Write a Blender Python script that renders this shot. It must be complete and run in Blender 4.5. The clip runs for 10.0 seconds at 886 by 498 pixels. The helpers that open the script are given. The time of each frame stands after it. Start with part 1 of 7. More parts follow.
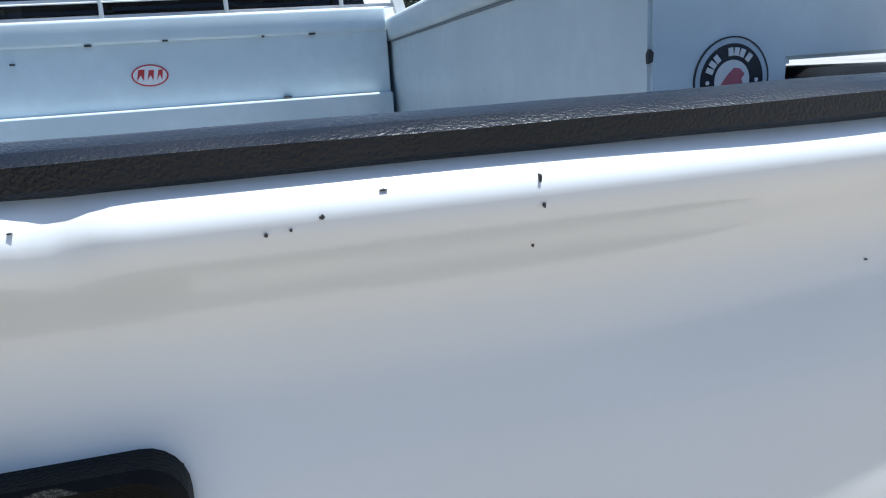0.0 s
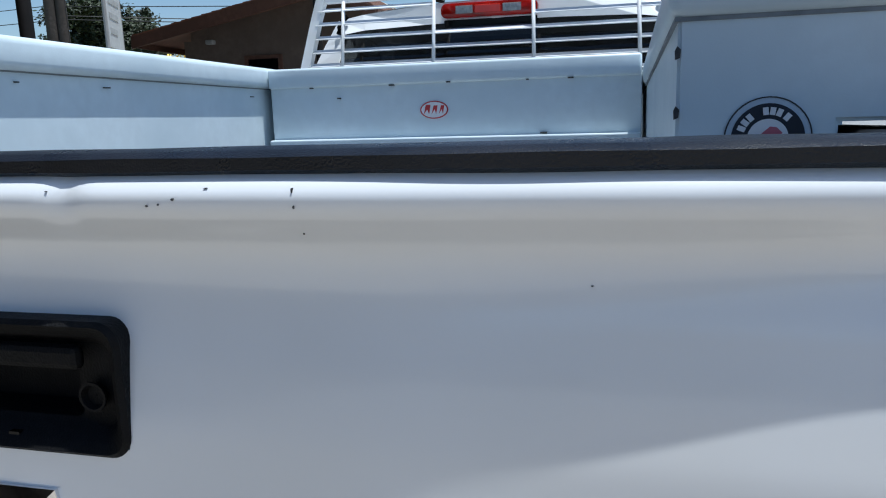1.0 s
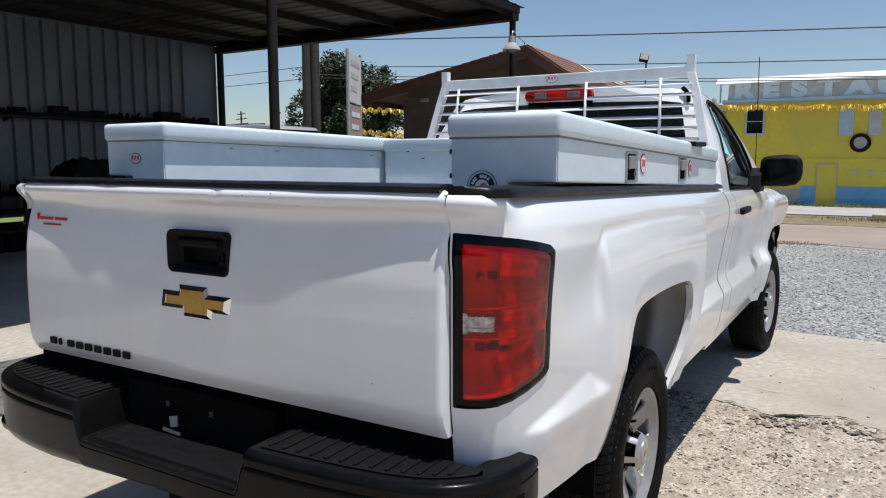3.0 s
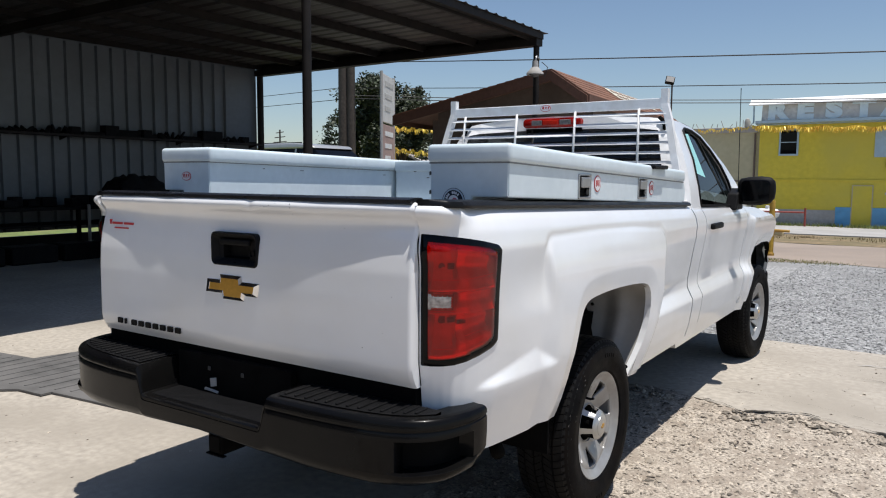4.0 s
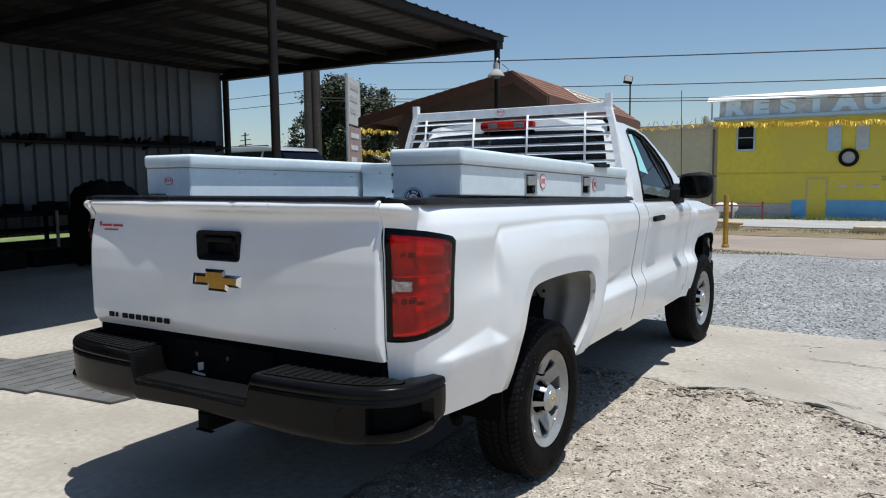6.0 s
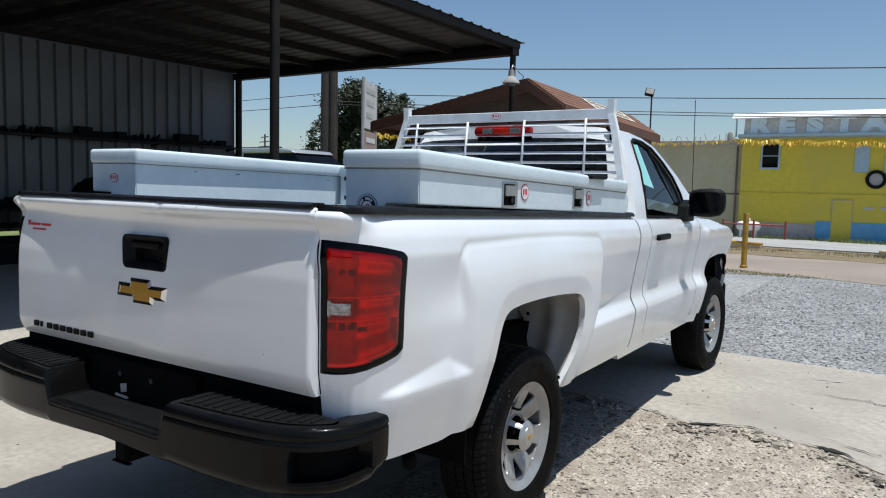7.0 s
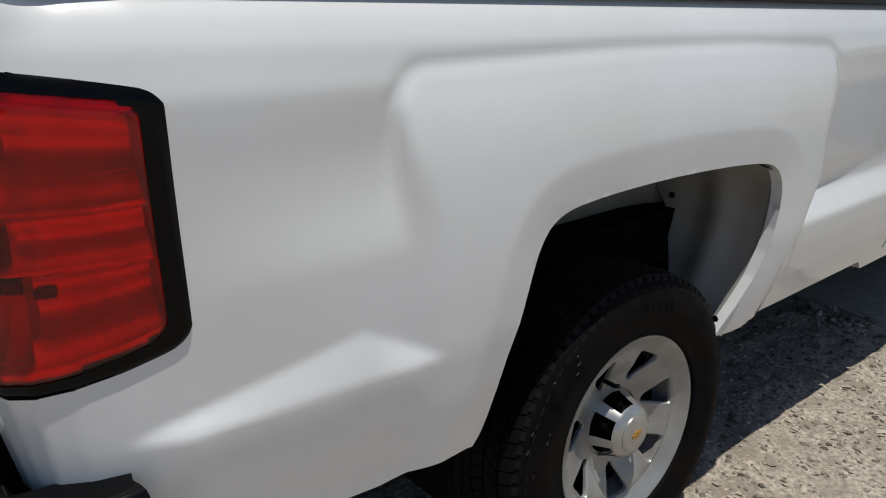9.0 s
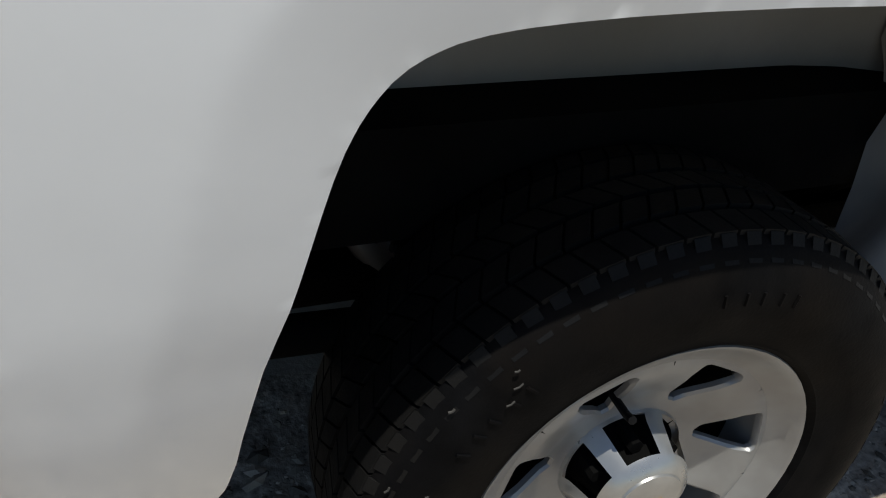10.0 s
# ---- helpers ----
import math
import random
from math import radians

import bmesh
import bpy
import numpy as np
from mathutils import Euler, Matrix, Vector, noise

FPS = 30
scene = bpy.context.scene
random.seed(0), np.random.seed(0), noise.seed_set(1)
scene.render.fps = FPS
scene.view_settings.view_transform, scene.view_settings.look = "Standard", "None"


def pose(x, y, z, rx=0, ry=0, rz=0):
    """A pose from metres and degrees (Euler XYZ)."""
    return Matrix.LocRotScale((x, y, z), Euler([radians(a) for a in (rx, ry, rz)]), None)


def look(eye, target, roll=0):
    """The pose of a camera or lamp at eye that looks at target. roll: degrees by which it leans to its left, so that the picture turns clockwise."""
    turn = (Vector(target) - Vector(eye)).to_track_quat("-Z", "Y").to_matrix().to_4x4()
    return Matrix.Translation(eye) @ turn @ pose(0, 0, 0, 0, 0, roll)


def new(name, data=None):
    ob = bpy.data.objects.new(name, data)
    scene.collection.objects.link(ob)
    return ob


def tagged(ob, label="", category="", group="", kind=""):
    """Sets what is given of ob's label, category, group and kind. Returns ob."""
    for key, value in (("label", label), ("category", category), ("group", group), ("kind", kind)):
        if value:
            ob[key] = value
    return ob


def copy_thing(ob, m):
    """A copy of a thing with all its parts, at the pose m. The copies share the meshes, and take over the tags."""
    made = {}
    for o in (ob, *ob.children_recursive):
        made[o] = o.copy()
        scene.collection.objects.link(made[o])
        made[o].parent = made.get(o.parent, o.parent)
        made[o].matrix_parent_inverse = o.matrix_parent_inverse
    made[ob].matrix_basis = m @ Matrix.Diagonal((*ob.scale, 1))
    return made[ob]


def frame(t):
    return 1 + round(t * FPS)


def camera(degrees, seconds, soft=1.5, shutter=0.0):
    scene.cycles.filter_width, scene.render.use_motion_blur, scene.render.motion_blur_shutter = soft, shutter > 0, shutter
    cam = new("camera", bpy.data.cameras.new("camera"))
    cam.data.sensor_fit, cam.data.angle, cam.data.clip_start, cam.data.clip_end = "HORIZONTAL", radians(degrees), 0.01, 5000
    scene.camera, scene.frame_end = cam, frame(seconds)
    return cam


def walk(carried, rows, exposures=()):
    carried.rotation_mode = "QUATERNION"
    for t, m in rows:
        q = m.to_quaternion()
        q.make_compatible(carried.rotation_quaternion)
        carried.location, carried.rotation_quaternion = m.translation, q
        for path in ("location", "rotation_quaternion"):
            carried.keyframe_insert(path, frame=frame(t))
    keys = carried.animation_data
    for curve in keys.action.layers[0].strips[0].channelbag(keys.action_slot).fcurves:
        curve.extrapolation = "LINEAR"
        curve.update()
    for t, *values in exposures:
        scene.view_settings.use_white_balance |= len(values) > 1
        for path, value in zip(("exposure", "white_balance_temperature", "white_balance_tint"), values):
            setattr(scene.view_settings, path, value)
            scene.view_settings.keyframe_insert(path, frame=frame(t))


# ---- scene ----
cam = camera(62.0, 10.0, soft=1.1)
PATH = [
    (0, (0.19, -0.311, 1.428), (0.668, 1.562, 0.914), -3.5),
    (0.3, (0.253, -0.305, 1.423), (0.728, 1.594, 1.004), -2.4),
    (0.5, (0.321, -0.33, 1.427), (0.545, 1.619, 1.036), -4.1),
    (1, (0.547, -0.499, 1.429), (0.068, 1.405, 1.046), -1.9),
    (1.5, (0.731, -0.732, 1.443), (0.128, 1.151, 1.138), -3.6),
    (2, (0.964, -0.969, 1.463), (0.257, 0.881, 1.181), -4.3),
    (2.5, (1.305, -1.167, 1.456), (0.41, 0.601, 1.187), -2.0),
    (4, (2.091, -1.759, 1.465), (0.986, -0.103, 1.27), 0.3),
    (4.5, (2.203, -1.916, 1.461), (1.119, -0.251, 1.236), -1.6),
    (5, (2.293, -2.074, 1.467), (1.271, -0.365, 1.275), -1.3),
    (5.5, (2.304, -2.084, 1.468), (1.288, -0.374, 1.265), -1.3),
    (7, (2.288, -1.591, 1.464), (1.21, 0.084, 1.29), 1.3),
    (7.5, (2.115, -1.22, 1.438), (1.196, 0.544, 1.228), 0.6),
    (8, (2.035, -0.819, 1.409), (1.132, 0.948, 1.16), -0.3),
    (8.5, (1.994, -0.428, 1.369), (0.768, 1.094, 0.944), 1.1),
    (9, (1.836, -0.016, 1.330), (0.339, 1.158, 0.714), -1.6),
    (9.5, (1.686, 0.409, 1.266), (0.077, 1.24, 0.426), -0.2),
    (10, (1.384, 0.771, 1.119), (-0.173, 1.388, 0.027), 4.6),
]
EXPOSURES = [(0, 0.55, 5950, 5), (0.5, 0.12, 5750, 4), (1, 0.08, 5800, 5), (2, 0.05, 5950, 10), (2.5, 0.05, 6300, 11), (4.5, 0.04, 6500, 11), (5.5, 0.02, 6200, 8), (7, -0.03, 6150, 7), (8, -0.13, 6250, 9), (9, -0.63, 6600, 8), (9.5, -0.66, 6600, 6), (10, -0.34, 6600, 6)]
walk(cam, [(t, look(eye, target, roll)) for t, eye, target, roll in PATH], EXPOSURES)

# ---- light ----
SUN = Vector((-0.22, 0.016, -1.0)).normalized()
world = bpy.data.worlds.new("sky")
scene.world = world
world.use_nodes = True
wn = world.node_tree.nodes
sky = wn.new("ShaderNodeTexSky")
sky.sky_type = 'NISHITA'
sky.sun_disc = False
sky.sun_elevation = math.asin(-SUN.z)
sky.sun_rotation = math.atan2(-SUN.x, -SUN.y)
sky.dust_density = 0.5
sky.ozone_density = 2.6
wn["Background"].inputs["Strength"].default_value = 0.10
world.node_tree.links.new(sky.outputs[0], wn["Background"].inputs["Color"])
sun = new("sun", bpy.data.lights.new("sun", "SUN"))
sun.data.energy = 5.0
sun.data.angle = radians(0.55)
sun.data.color = (1.0, 0.965, 0.91)
sun.rotation_mode = "QUATERNION"
sun.rotation_quaternion = SUN.to_track_quat("-Z", "Y")


# ---- materials ----
def mat(name, base, rough=0.5, metal=0.0, var=0.0, scale=20.0, bump=0.0, bscale=200.0, coat=0.0, rvar=0.0, tint=None, tscale=1.5, spec=0.5):
    """A surface with variation at two scales, fine relief and uneven gloss."""
    m = bpy.data.materials.new(name)
    m.use_nodes = True
    nt = m.node_tree
    b = nt.nodes["Principled BSDF"]
    b.inputs["Base Color"].default_value = (*base, 1)
    b.inputs["Roughness"].default_value = rough
    b.inputs["Metallic"].default_value = metal
    b.inputs["Coat Weight"].default_value = coat
    b.inputs["Coat Roughness"].default_value = 0.03
    b.inputs["Specular IOR Level"].default_value = spec
    co = nt.nodes.new("ShaderNodeTexCoord").outputs["Object"]

    def noise_tex(s, d=4.0):
        n = nt.nodes.new("ShaderNodeTexNoise")
        n.inputs["Scale"].default_value = s
        n.inputs["Detail"].default_value = d
        nt.links.new(co, n.inputs["Vector"])
        return n.outputs["Fac"]

    def mix(fac, a, c):
        x = nt.nodes.new("ShaderNodeMix")
        x.data_type = 'RGBA'
        nt.links.new(fac, x.inputs[0])
        for sock, val in ((x.inputs[6], a), (x.inputs[7], c)):
            if isinstance(val, tuple):
                sock.default_value = (*val, 1)
            else:
                nt.links.new(val, sock)
        return x.outputs[2]

    def ramp(fac, lo, hi):
        r = nt.nodes.new("ShaderNodeMapRange")
        r.inputs["From Min"].default_value = lo
        r.inputs["From Max"].default_value = hi
        nt.links.new(fac, r.inputs["Value"])
        return r.outputs["Result"]

    if var:
        fine = mix(ramp(noise_tex(scale, 6), *((0.43, 0.57) if var >= 0.7 else (0.3, 0.7))), tuple(c * (1 - var) for c in base), tuple(min(1, c * (1 + var)) for c in base))
        col = mix(ramp(noise_tex(tscale, 3), 0.42, 0.68), fine, tint or tuple(c * (1 - 0.6 * var) for c in base))
        nt.links.new(col, b.inputs["Base Color"])
    if rvar:
        r = nt.nodes.new("ShaderNodeMapRange")
        r.inputs["To Min"].default_value = max(0, rough - rvar)
        r.inputs["To Max"].default_value = rough + rvar
        nt.links.new(noise_tex(scale * 0.6, 5), r.inputs["Value"])
        nt.links.new(r.outputs["Result"], b.inputs["Roughness"])
    if bump:
        bp = nt.nodes.new("ShaderNodeBump")
        bp.inputs["Strength"].default_value = bump
        bp.inputs["Distance"].default_value = 0.004
        nt.links.new(noise_tex(bscale, 5), bp.inputs["Height"])
        nt.links.new(bp.outputs["Normal"], b.inputs["Normal"])
    return m


def clear(name, tint, gloss=0.02, ripple=0.0):
    """Window glass: tinted see-through mixed with a mirror by Fresnel."""
    m = bpy.data.materials.new(name)
    m.use_nodes = True
    nt = m.node_tree
    nt.nodes.clear()
    out = nt.nodes.new("ShaderNodeOutputMaterial")
    tr = nt.nodes.new("ShaderNodeBsdfTransparent")
    tr.inputs[0].default_value = (*tint, 1)
    gl = nt.nodes.new("ShaderNodeBsdfGlossy")
    gl.inputs["Roughness"].default_value = gloss
    fr = nt.nodes.new("ShaderNodeFresnel")
    fr.inputs["IOR"].default_value = 1.5
    if ripple:
        co = nt.nodes.new("ShaderNodeTexCoord")
        mp = nt.nodes.new("ShaderNodeMapping")
        mp.inputs["Scale"].default_value = (60, 60, 130)
        nz = nt.nodes.new("ShaderNodeTexNoise")
        nz.inputs["Scale"].default_value = 1.0
        bp = nt.nodes.new("ShaderNodeBump")
        bp.inputs["Strength"].default_value = ripple
        bp.inputs["Distance"].default_value = 0.004
        nt.links.new(co.outputs["Object"], mp.inputs["Vector"])
        nt.links.new(mp.outputs[0], nz.inputs["Vector"])
        nt.links.new(nz.outputs["Fac"], bp.inputs["Height"])
        nt.links.new(bp.outputs[0], gl.inputs["Normal"])
    mx = nt.nodes.new("ShaderNodeMixShader")
    nt.links.new(fr.outputs[0], mx.inputs[0])
    nt.links.new(tr.outputs[0], mx.inputs[1])
    nt.links.new(gl.outputs[0], mx.inputs[2])
    nt.links.new(mx.outputs[0], out.inputs[0])
    return m


PAINT = mat("white_car_paint", (0.80, 0.81, 0.82), 0.30, coat=1.0, var=0.02, scale=9, tint=(0.76, 0.76, 0.75), tscale=2.2, rvar=0.05)
PAINT.node_tree.nodes["Principled BSDF"].inputs["Coat Roughness"].default_value = 0.085
# white powder coat with the blue of the skylight mixed into its colour
BOXPAINT = mat("sky_tinted_white_coat", (0.67, 0.755, 0.795), 0.32, var=0.04, scale=30, bump=0.05, bscale=350, tint=(0.60, 0.69, 0.735), tscale=4, rvar=0.1)
# grey for the painted shadow line below the toolbox lids
SEAMG = mat("lid_shadow_grey", (0.20, 0.22, 0.235), 0.6, var=0.2, scale=30)
BLACKP = mat("black_textured_plastic", (0.005, 0.005, 0.0055), 0.55, spec=0.16, var=0.3, scale=60, bump=0.35, bscale=500, rvar=0.15)
CAPPL = mat("weathered_black_rail_cap", (0.006, 0.006, 0.0075), 0.30, spec=0.40, var=0.5, scale=22, bump=0.28, bscale=520, rvar=0.20, tint=(0.012, 0.012, 0.015), tscale=5)
RAILP = mat("black_rail_plastic", (0.006, 0.006, 0.0065), 0.38, spec=0.25, var=0.35, scale=20, bump=0.12, bscale=300, rvar=0.15)
BUMPER = mat("black_bumper_paint", (0.0035, 0.0035, 0.004), 0.24, spec=0.06, var=0.3, scale=14, rvar=0.10, coat=0.16, tint=(0.0055, 0.0053, 0.005), tscale=5)
RUBBER = mat("tyre_rubber", (0.004, 0.004, 0.0045), 0.66, spec=0.06, var=0.35, scale=28, bump=0.15, bscale=220, tint=(0.0075, 0.006, 0.005), tscale=7, rvar=0.15)
# lighter copy of the tyre rubber, with skylight on the tread coloured in
TREAD = mat("tread_rubber", (0.0065, 0.0065, 0.007), 0.58, spec=0.13, var=0.35, scale=28, bump=0.15, bscale=220, tint=(0.009, 0.0085, 0.008), tscale=9, rvar=0.15)
STEEL = mat("silver_wheel_paint", (0.34, 0.34, 0.335), 0.34, metal=0.35, var=0.06, scale=30, rvar=0.08, tint=(0.28, 0.268, 0.255), tscale=9)
CHROME = mat("chrome", (0.80, 0.80, 0.82), 0.07, metal=1.0, rvar=0.03, scale=20)
GOLD = mat("gold_emblem", (0.50, 0.27, 0.035), 0.36, metal=0.45, var=0.08, scale=90, coat=0.4)
LENS = mat("red_lens", (0.30, 0.0045, 0.0015), 0.12, var=0.5, scale=11, coat=0.35, tint=(0.09, 0.002, 0.001), tscale=7, spec=0.12)
LENS = bpy.data.materials["red_lens"]
nt_ = LENS.node_tree
mp_ = nt_.nodes.new("ShaderNodeMapping")
mp_.inputs["Scale"].default_value = (0.8, 0.8, 2.4)
nt_.links.new(nt_.nodes["Texture Coordinate"].outputs["Object"], mp_.inputs["Vector"])
for nd in list(nt_.nodes):
    if nd.type == 'TEX_NOISE':
        nt_.links.new(mp_.outputs[0], nd.inputs["Vector"])
LENSB = mat("bright_red_lens", (0.55, 0.016, 0.005), 0.22, var=0.25, scale=20, coat=0.8, spec=0.5)
SCUFF = mat("pale_scuff", (0.055, 0.052, 0.048), 0.9, var=0.3, scale=80)
SATIN = mat("satin_silver", (0.46, 0.46, 0.45), 0.30, metal=0.7, var=0.08, scale=40, rvar=0.1)
LENSC = mat("clear_lens", (0.30, 0.285, 0.285), 0.15, metal=0.4, var=0.55, scale=70, coat=0.8)
GLOSSB = mat("gloss_black", (0.002, 0.002, 0.0025), 0.10, coat=0.12, spec=0.10, rvar=0.05, scale=10)
# black of the underbody, also put where gaps and recesses lie in shade
DARK = mat("underbody_and_shade_black", (0.004, 0.004, 0.004), 0.85, spec=0.06, var=0.5, scale=12, bump=0.2, bscale=60)
RUSTY = mat("rusty_brown_steel", (0.09, 0.045, 0.022), 0.85, var=0.4, scale=25, bump=0.3, bscale=80)
REDGLASS = clear("red_lens_plastic", (1.0, 0.055, 0.014), 0.04, 0.06)
SLOT = mat("lamp_recess", (0.12, 0.10, 0.10), 0.5, var=0.3, scale=60)
REFLECT = mat("silver_reflector", (0.95, 0.93, 0.91), 0.24, metal=0.6, var=0.06, scale=60, bump=0.35, bscale=70, tint=(0.78, 0.74, 0.72), tscale=20)
GLASS = clear("car_glass", (0.115, 0.150, 0.155))
GLASSD = clear("dark_glass", (0.04, 0.045, 0.05))
SEAT = mat("grey_cloth", (0.035, 0.035, 0.038), 0.9, var=0.2, scale=60, bump=0.2)
TEAL = mat("teal_window_sticker", (0.30, 0.62, 0.62), 0.6, var=0.08, scale=40)
WHITEP = mat("white_paint", (0.78, 0.79, 0.80), 0.42, var=0.06, scale=25, bump=0.05, rvar=0.1, tint=(0.66, 0.65, 0.63), tscale=6)
REDP = mat("red_print", (0.50, 0.035, 0.04), 0.45, var=0.1, scale=60)
PINKP = mat("pink_print", (0.46, 0.12, 0.16), 0.5, var=0.1, scale=60)
NAVYP = mat("navy_print", (0.010, 0.014, 0.028), 0.4, var=0.2, scale=60)
WHITES = mat("white_sticker", (0.78, 0.78, 0.79), 0.4, var=0.05, scale=60)
BLUEG = mat("pale_sticker", (0.50, 0.58, 0.66), 0.35, var=0.06, scale=60)
LATCH = mat("brushed_latch", (0.42, 0.42, 0.42), 0.34, metal=0.8, var=0.12, scale=60, rvar=0.1)
CHIP = mat("bare_chip", (0.05, 0.05, 0.052), 0.8, var=0.3, scale=200)
BEDLINE = mat("bed_floor_paint", (0.40, 0.41, 0.42), 0.5, var=0.2, scale=8, tint=(0.22, 0.21, 0.20), tscale=3)
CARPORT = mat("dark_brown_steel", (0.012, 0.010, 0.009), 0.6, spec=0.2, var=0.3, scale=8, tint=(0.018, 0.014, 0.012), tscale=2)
# galvanised roof coloured darker, with the shade of its underside mixed in
ROOFSHEET = mat("shade_darkened_galvanised", (0.062, 0.054, 0.049), 0.55, metal=0.25, var=0.25, scale=7, tint=(0.035, 0.027, 0.023), tscale=1.3, rvar=0.1)
# pale siding, its colour lowered to carry the deep carport shade
WALLSHEET = mat("shade_darkened_siding", (0.132, 0.150, 0.166), 0.45, var=0.07, scale=10, tint=(0.112, 0.128, 0.140), tscale=1.2, rvar=0.1)
STUCCO = mat("brown_stucco", (0.155, 0.115, 0.090), 0.9, var=0.12, scale=12, bump=0.4, bscale=70, tint=(0.12, 0.09, 0.07), tscale=1.5)
SHINGLE = mat("brown_shingle", (0.20, 0.095, 0.058), 0.9, var=0.25, scale=18, bump=0.3, bscale=60, tint=(0.15, 0.075, 0.05), tscale=2)
FASCIA = mat("brown_fascia", (0.13, 0.062, 0.040), 0.7, var=0.2, scale=14, bump=0.1)
YELLOW = mat("yellow_wall_paint", (0.62, 0.50, 0.055), 0.85, var=0.08, scale=4, bump=0.15, bscale=25, tint=(0.55, 0.46, 0.075), tscale=0.5)
OLIVE = mat("olive_wall_paint", (0.45, 0.41, 0.27), 0.85, var=0.08, scale=4, bump=0.15, bscale=25, tint=(0.40, 0.36, 0.23), tscale=0.6)
BLUEW = mat("blue_wall_paint", (0.11, 0.33, 0.56), 0.85, var=0.1, scale=3, tint=(0.16, 0.36, 0.55), tscale=0.7)
TRIMB = mat("pale_blue_trim", (0.36, 0.48, 0.56), 0.7, var=0.1, scale=6)
ROOFW = mat("white_roof_edge", (0.80, 0.81, 0.82), 0.6, var=0.05, scale=5)
SIGNG = mat("grey_sign_panel", (0.47, 0.47, 0.45), 0.8, var=0.14, scale=5, tint=(0.40, 0.40, 0.385), tscale=0.9)
SIGNP = mat("pale_sign_panel", (0.60, 0.585, 0.54), 0.8, var=0.16, scale=5, tint=(0.50, 0.485, 0.44), tscale=0.9)
TINSEL = mat("gold_tinsel", (0.92, 0.60, 0.09), 0.30, metal=0.2, var=0.3, scale=9)
BARK = mat("bark", (0.07, 0.05, 0.04), 0.9, var=0.4, scale=15, bump=0.6, bscale=30)
POLEW = mat("weathered_pole", (0.065, 0.052, 0.043), 0.9, var=0.35, scale=14, bump=0.4, bscale=30)
LEAFA = mat("dark_leaf", (0.020, 0.031, 0.011), 0.6, var=0.45, scale=3, tint=(0.034, 0.046, 0.016), tscale=0.7)
DRYG = mat("dry_grass", (0.21, 0.155, 0.085), 0.9, var=0.45, scale=5, tint=(0.15, 0.125, 0.06), tscale=0.8)
GREENG = mat("green_grass", (0.13, 0.17, 0.04), 0.9, var=0.35, scale=4, tint=(0.19, 0.18, 0.07), tscale=0.7)
YPOST = mat("yellow_post_paint", (0.52, 0.32, 0.03), 0.6, var=0.25, scale=14, tint=(0.34, 0.18, 0.04), tscale=5)
REDM = mat("red_steel", (0.26, 0.05, 0.035), 0.6, var=0.2, scale=14)
CONC = mat("pale_concrete", (0.40, 0.362, 0.307), 0.92, var=0.19, scale=22, bump=0.55, bscale=110, tint=(0.31, 0.278, 0.232), tscale=0.9)
ROUGHC = mat("broken_concrete", (0.39, 0.34, 0.28), 0.95, var=0.55, scale=70, bump=1.0, bscale=90, tint=(0.27, 0.225, 0.18), tscale=7.0)
GRAVEL = mat("grey_gravel", (0.29, 0.29, 0.285), 0.95, var=0.6, scale=22, bump=1.0, bscale=40, tint=(0.22, 0.22, 0.215), tscale=0.5)
ASPH = mat("sun_bleached_road", (0.30, 0.245, 0.20), 0.92, var=0.1, scale=20, bump=0.3, bscale=80, tint=(0.25, 0.205, 0.17), tscale=0.4)
WALK = mat("far_pavement", (0.38, 0.37, 0.355), 0.92, var=0.12, scale=5, tint=(0.31, 0.30, 0.28), tscale=0.5)
STONE = mat("loose_stone", (0.34, 0.295, 0.24), 0.9, var=0.35, scale=40, bump=0.4, bscale=90)
STONEG = mat("gravel_stone", (0.34, 0.345, 0.345), 0.9, var=0.45, scale=11, bump=0.3, bscale=90)
MATR = mat("grey_rubber_mat", (0.10, 0.098, 0.095), 0.75, var=0.25, scale=9, bump=0.2, tint=(0.15, 0.145, 0.14), tscale=2)
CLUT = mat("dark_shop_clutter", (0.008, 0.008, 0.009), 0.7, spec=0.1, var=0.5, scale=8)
CLUTR = mat("dull_red_box", (0.07, 0.018, 0.015), 0.6, var=0.3, scale=8)
WIRE = mat("black_cable", (0.015, 0.015, 0.016), 0.6, var=0.2, scale=9)
TANKW = mat("white_tank", (0.72, 0.73, 0.74), 0.45, var=0.08, scale=8)
VANP = mat("silver_van_paint", (0.42, 0.43, 0.44), 0.35, metal=0.3, coat=0.6, var=0.06, scale=6)
FARW = mat("pale_far_wall", (0.50, 0.45, 0.40), 0.9, var=0.12, scale=2)


def by_piece(m, lo, hi):
    """Each loose piece a little lighter or darker than the next."""
    nt = m.node_tree
    b = nt.nodes["Principled BSDF"]
    src = b.inputs["Base Color"].links[0].from_socket
    geo = nt.nodes.new("ShaderNodeNewGeometry")
    mr = nt.nodes.new("ShaderNodeMapRange")
    mr.inputs["To Min"].default_value = lo
    mr.inputs["To Max"].default_value = hi
    nt.links.new(geo.outputs["Random Per Island"], mr.inputs["Value"])
    mul = nt.nodes.new("ShaderNodeVectorMath")
    mul.operation = 'SCALE'
    nt.links.new(src, mul.inputs[0])
    nt.links.new(mr.outputs["Result"], mul.inputs["Scale"])
    nt.links.new(mul.outputs[0], b.inputs["Base Color"])


by_piece(STONE, 0.30, 1.75)
by_piece(STONEG, 0.55, 1.40)
by_piece(LEAFA, 0.5, 1.5)
FARR = mat("far_roof", (0.40, 0.36, 0.33), 0.8, var=0.12, scale=2)


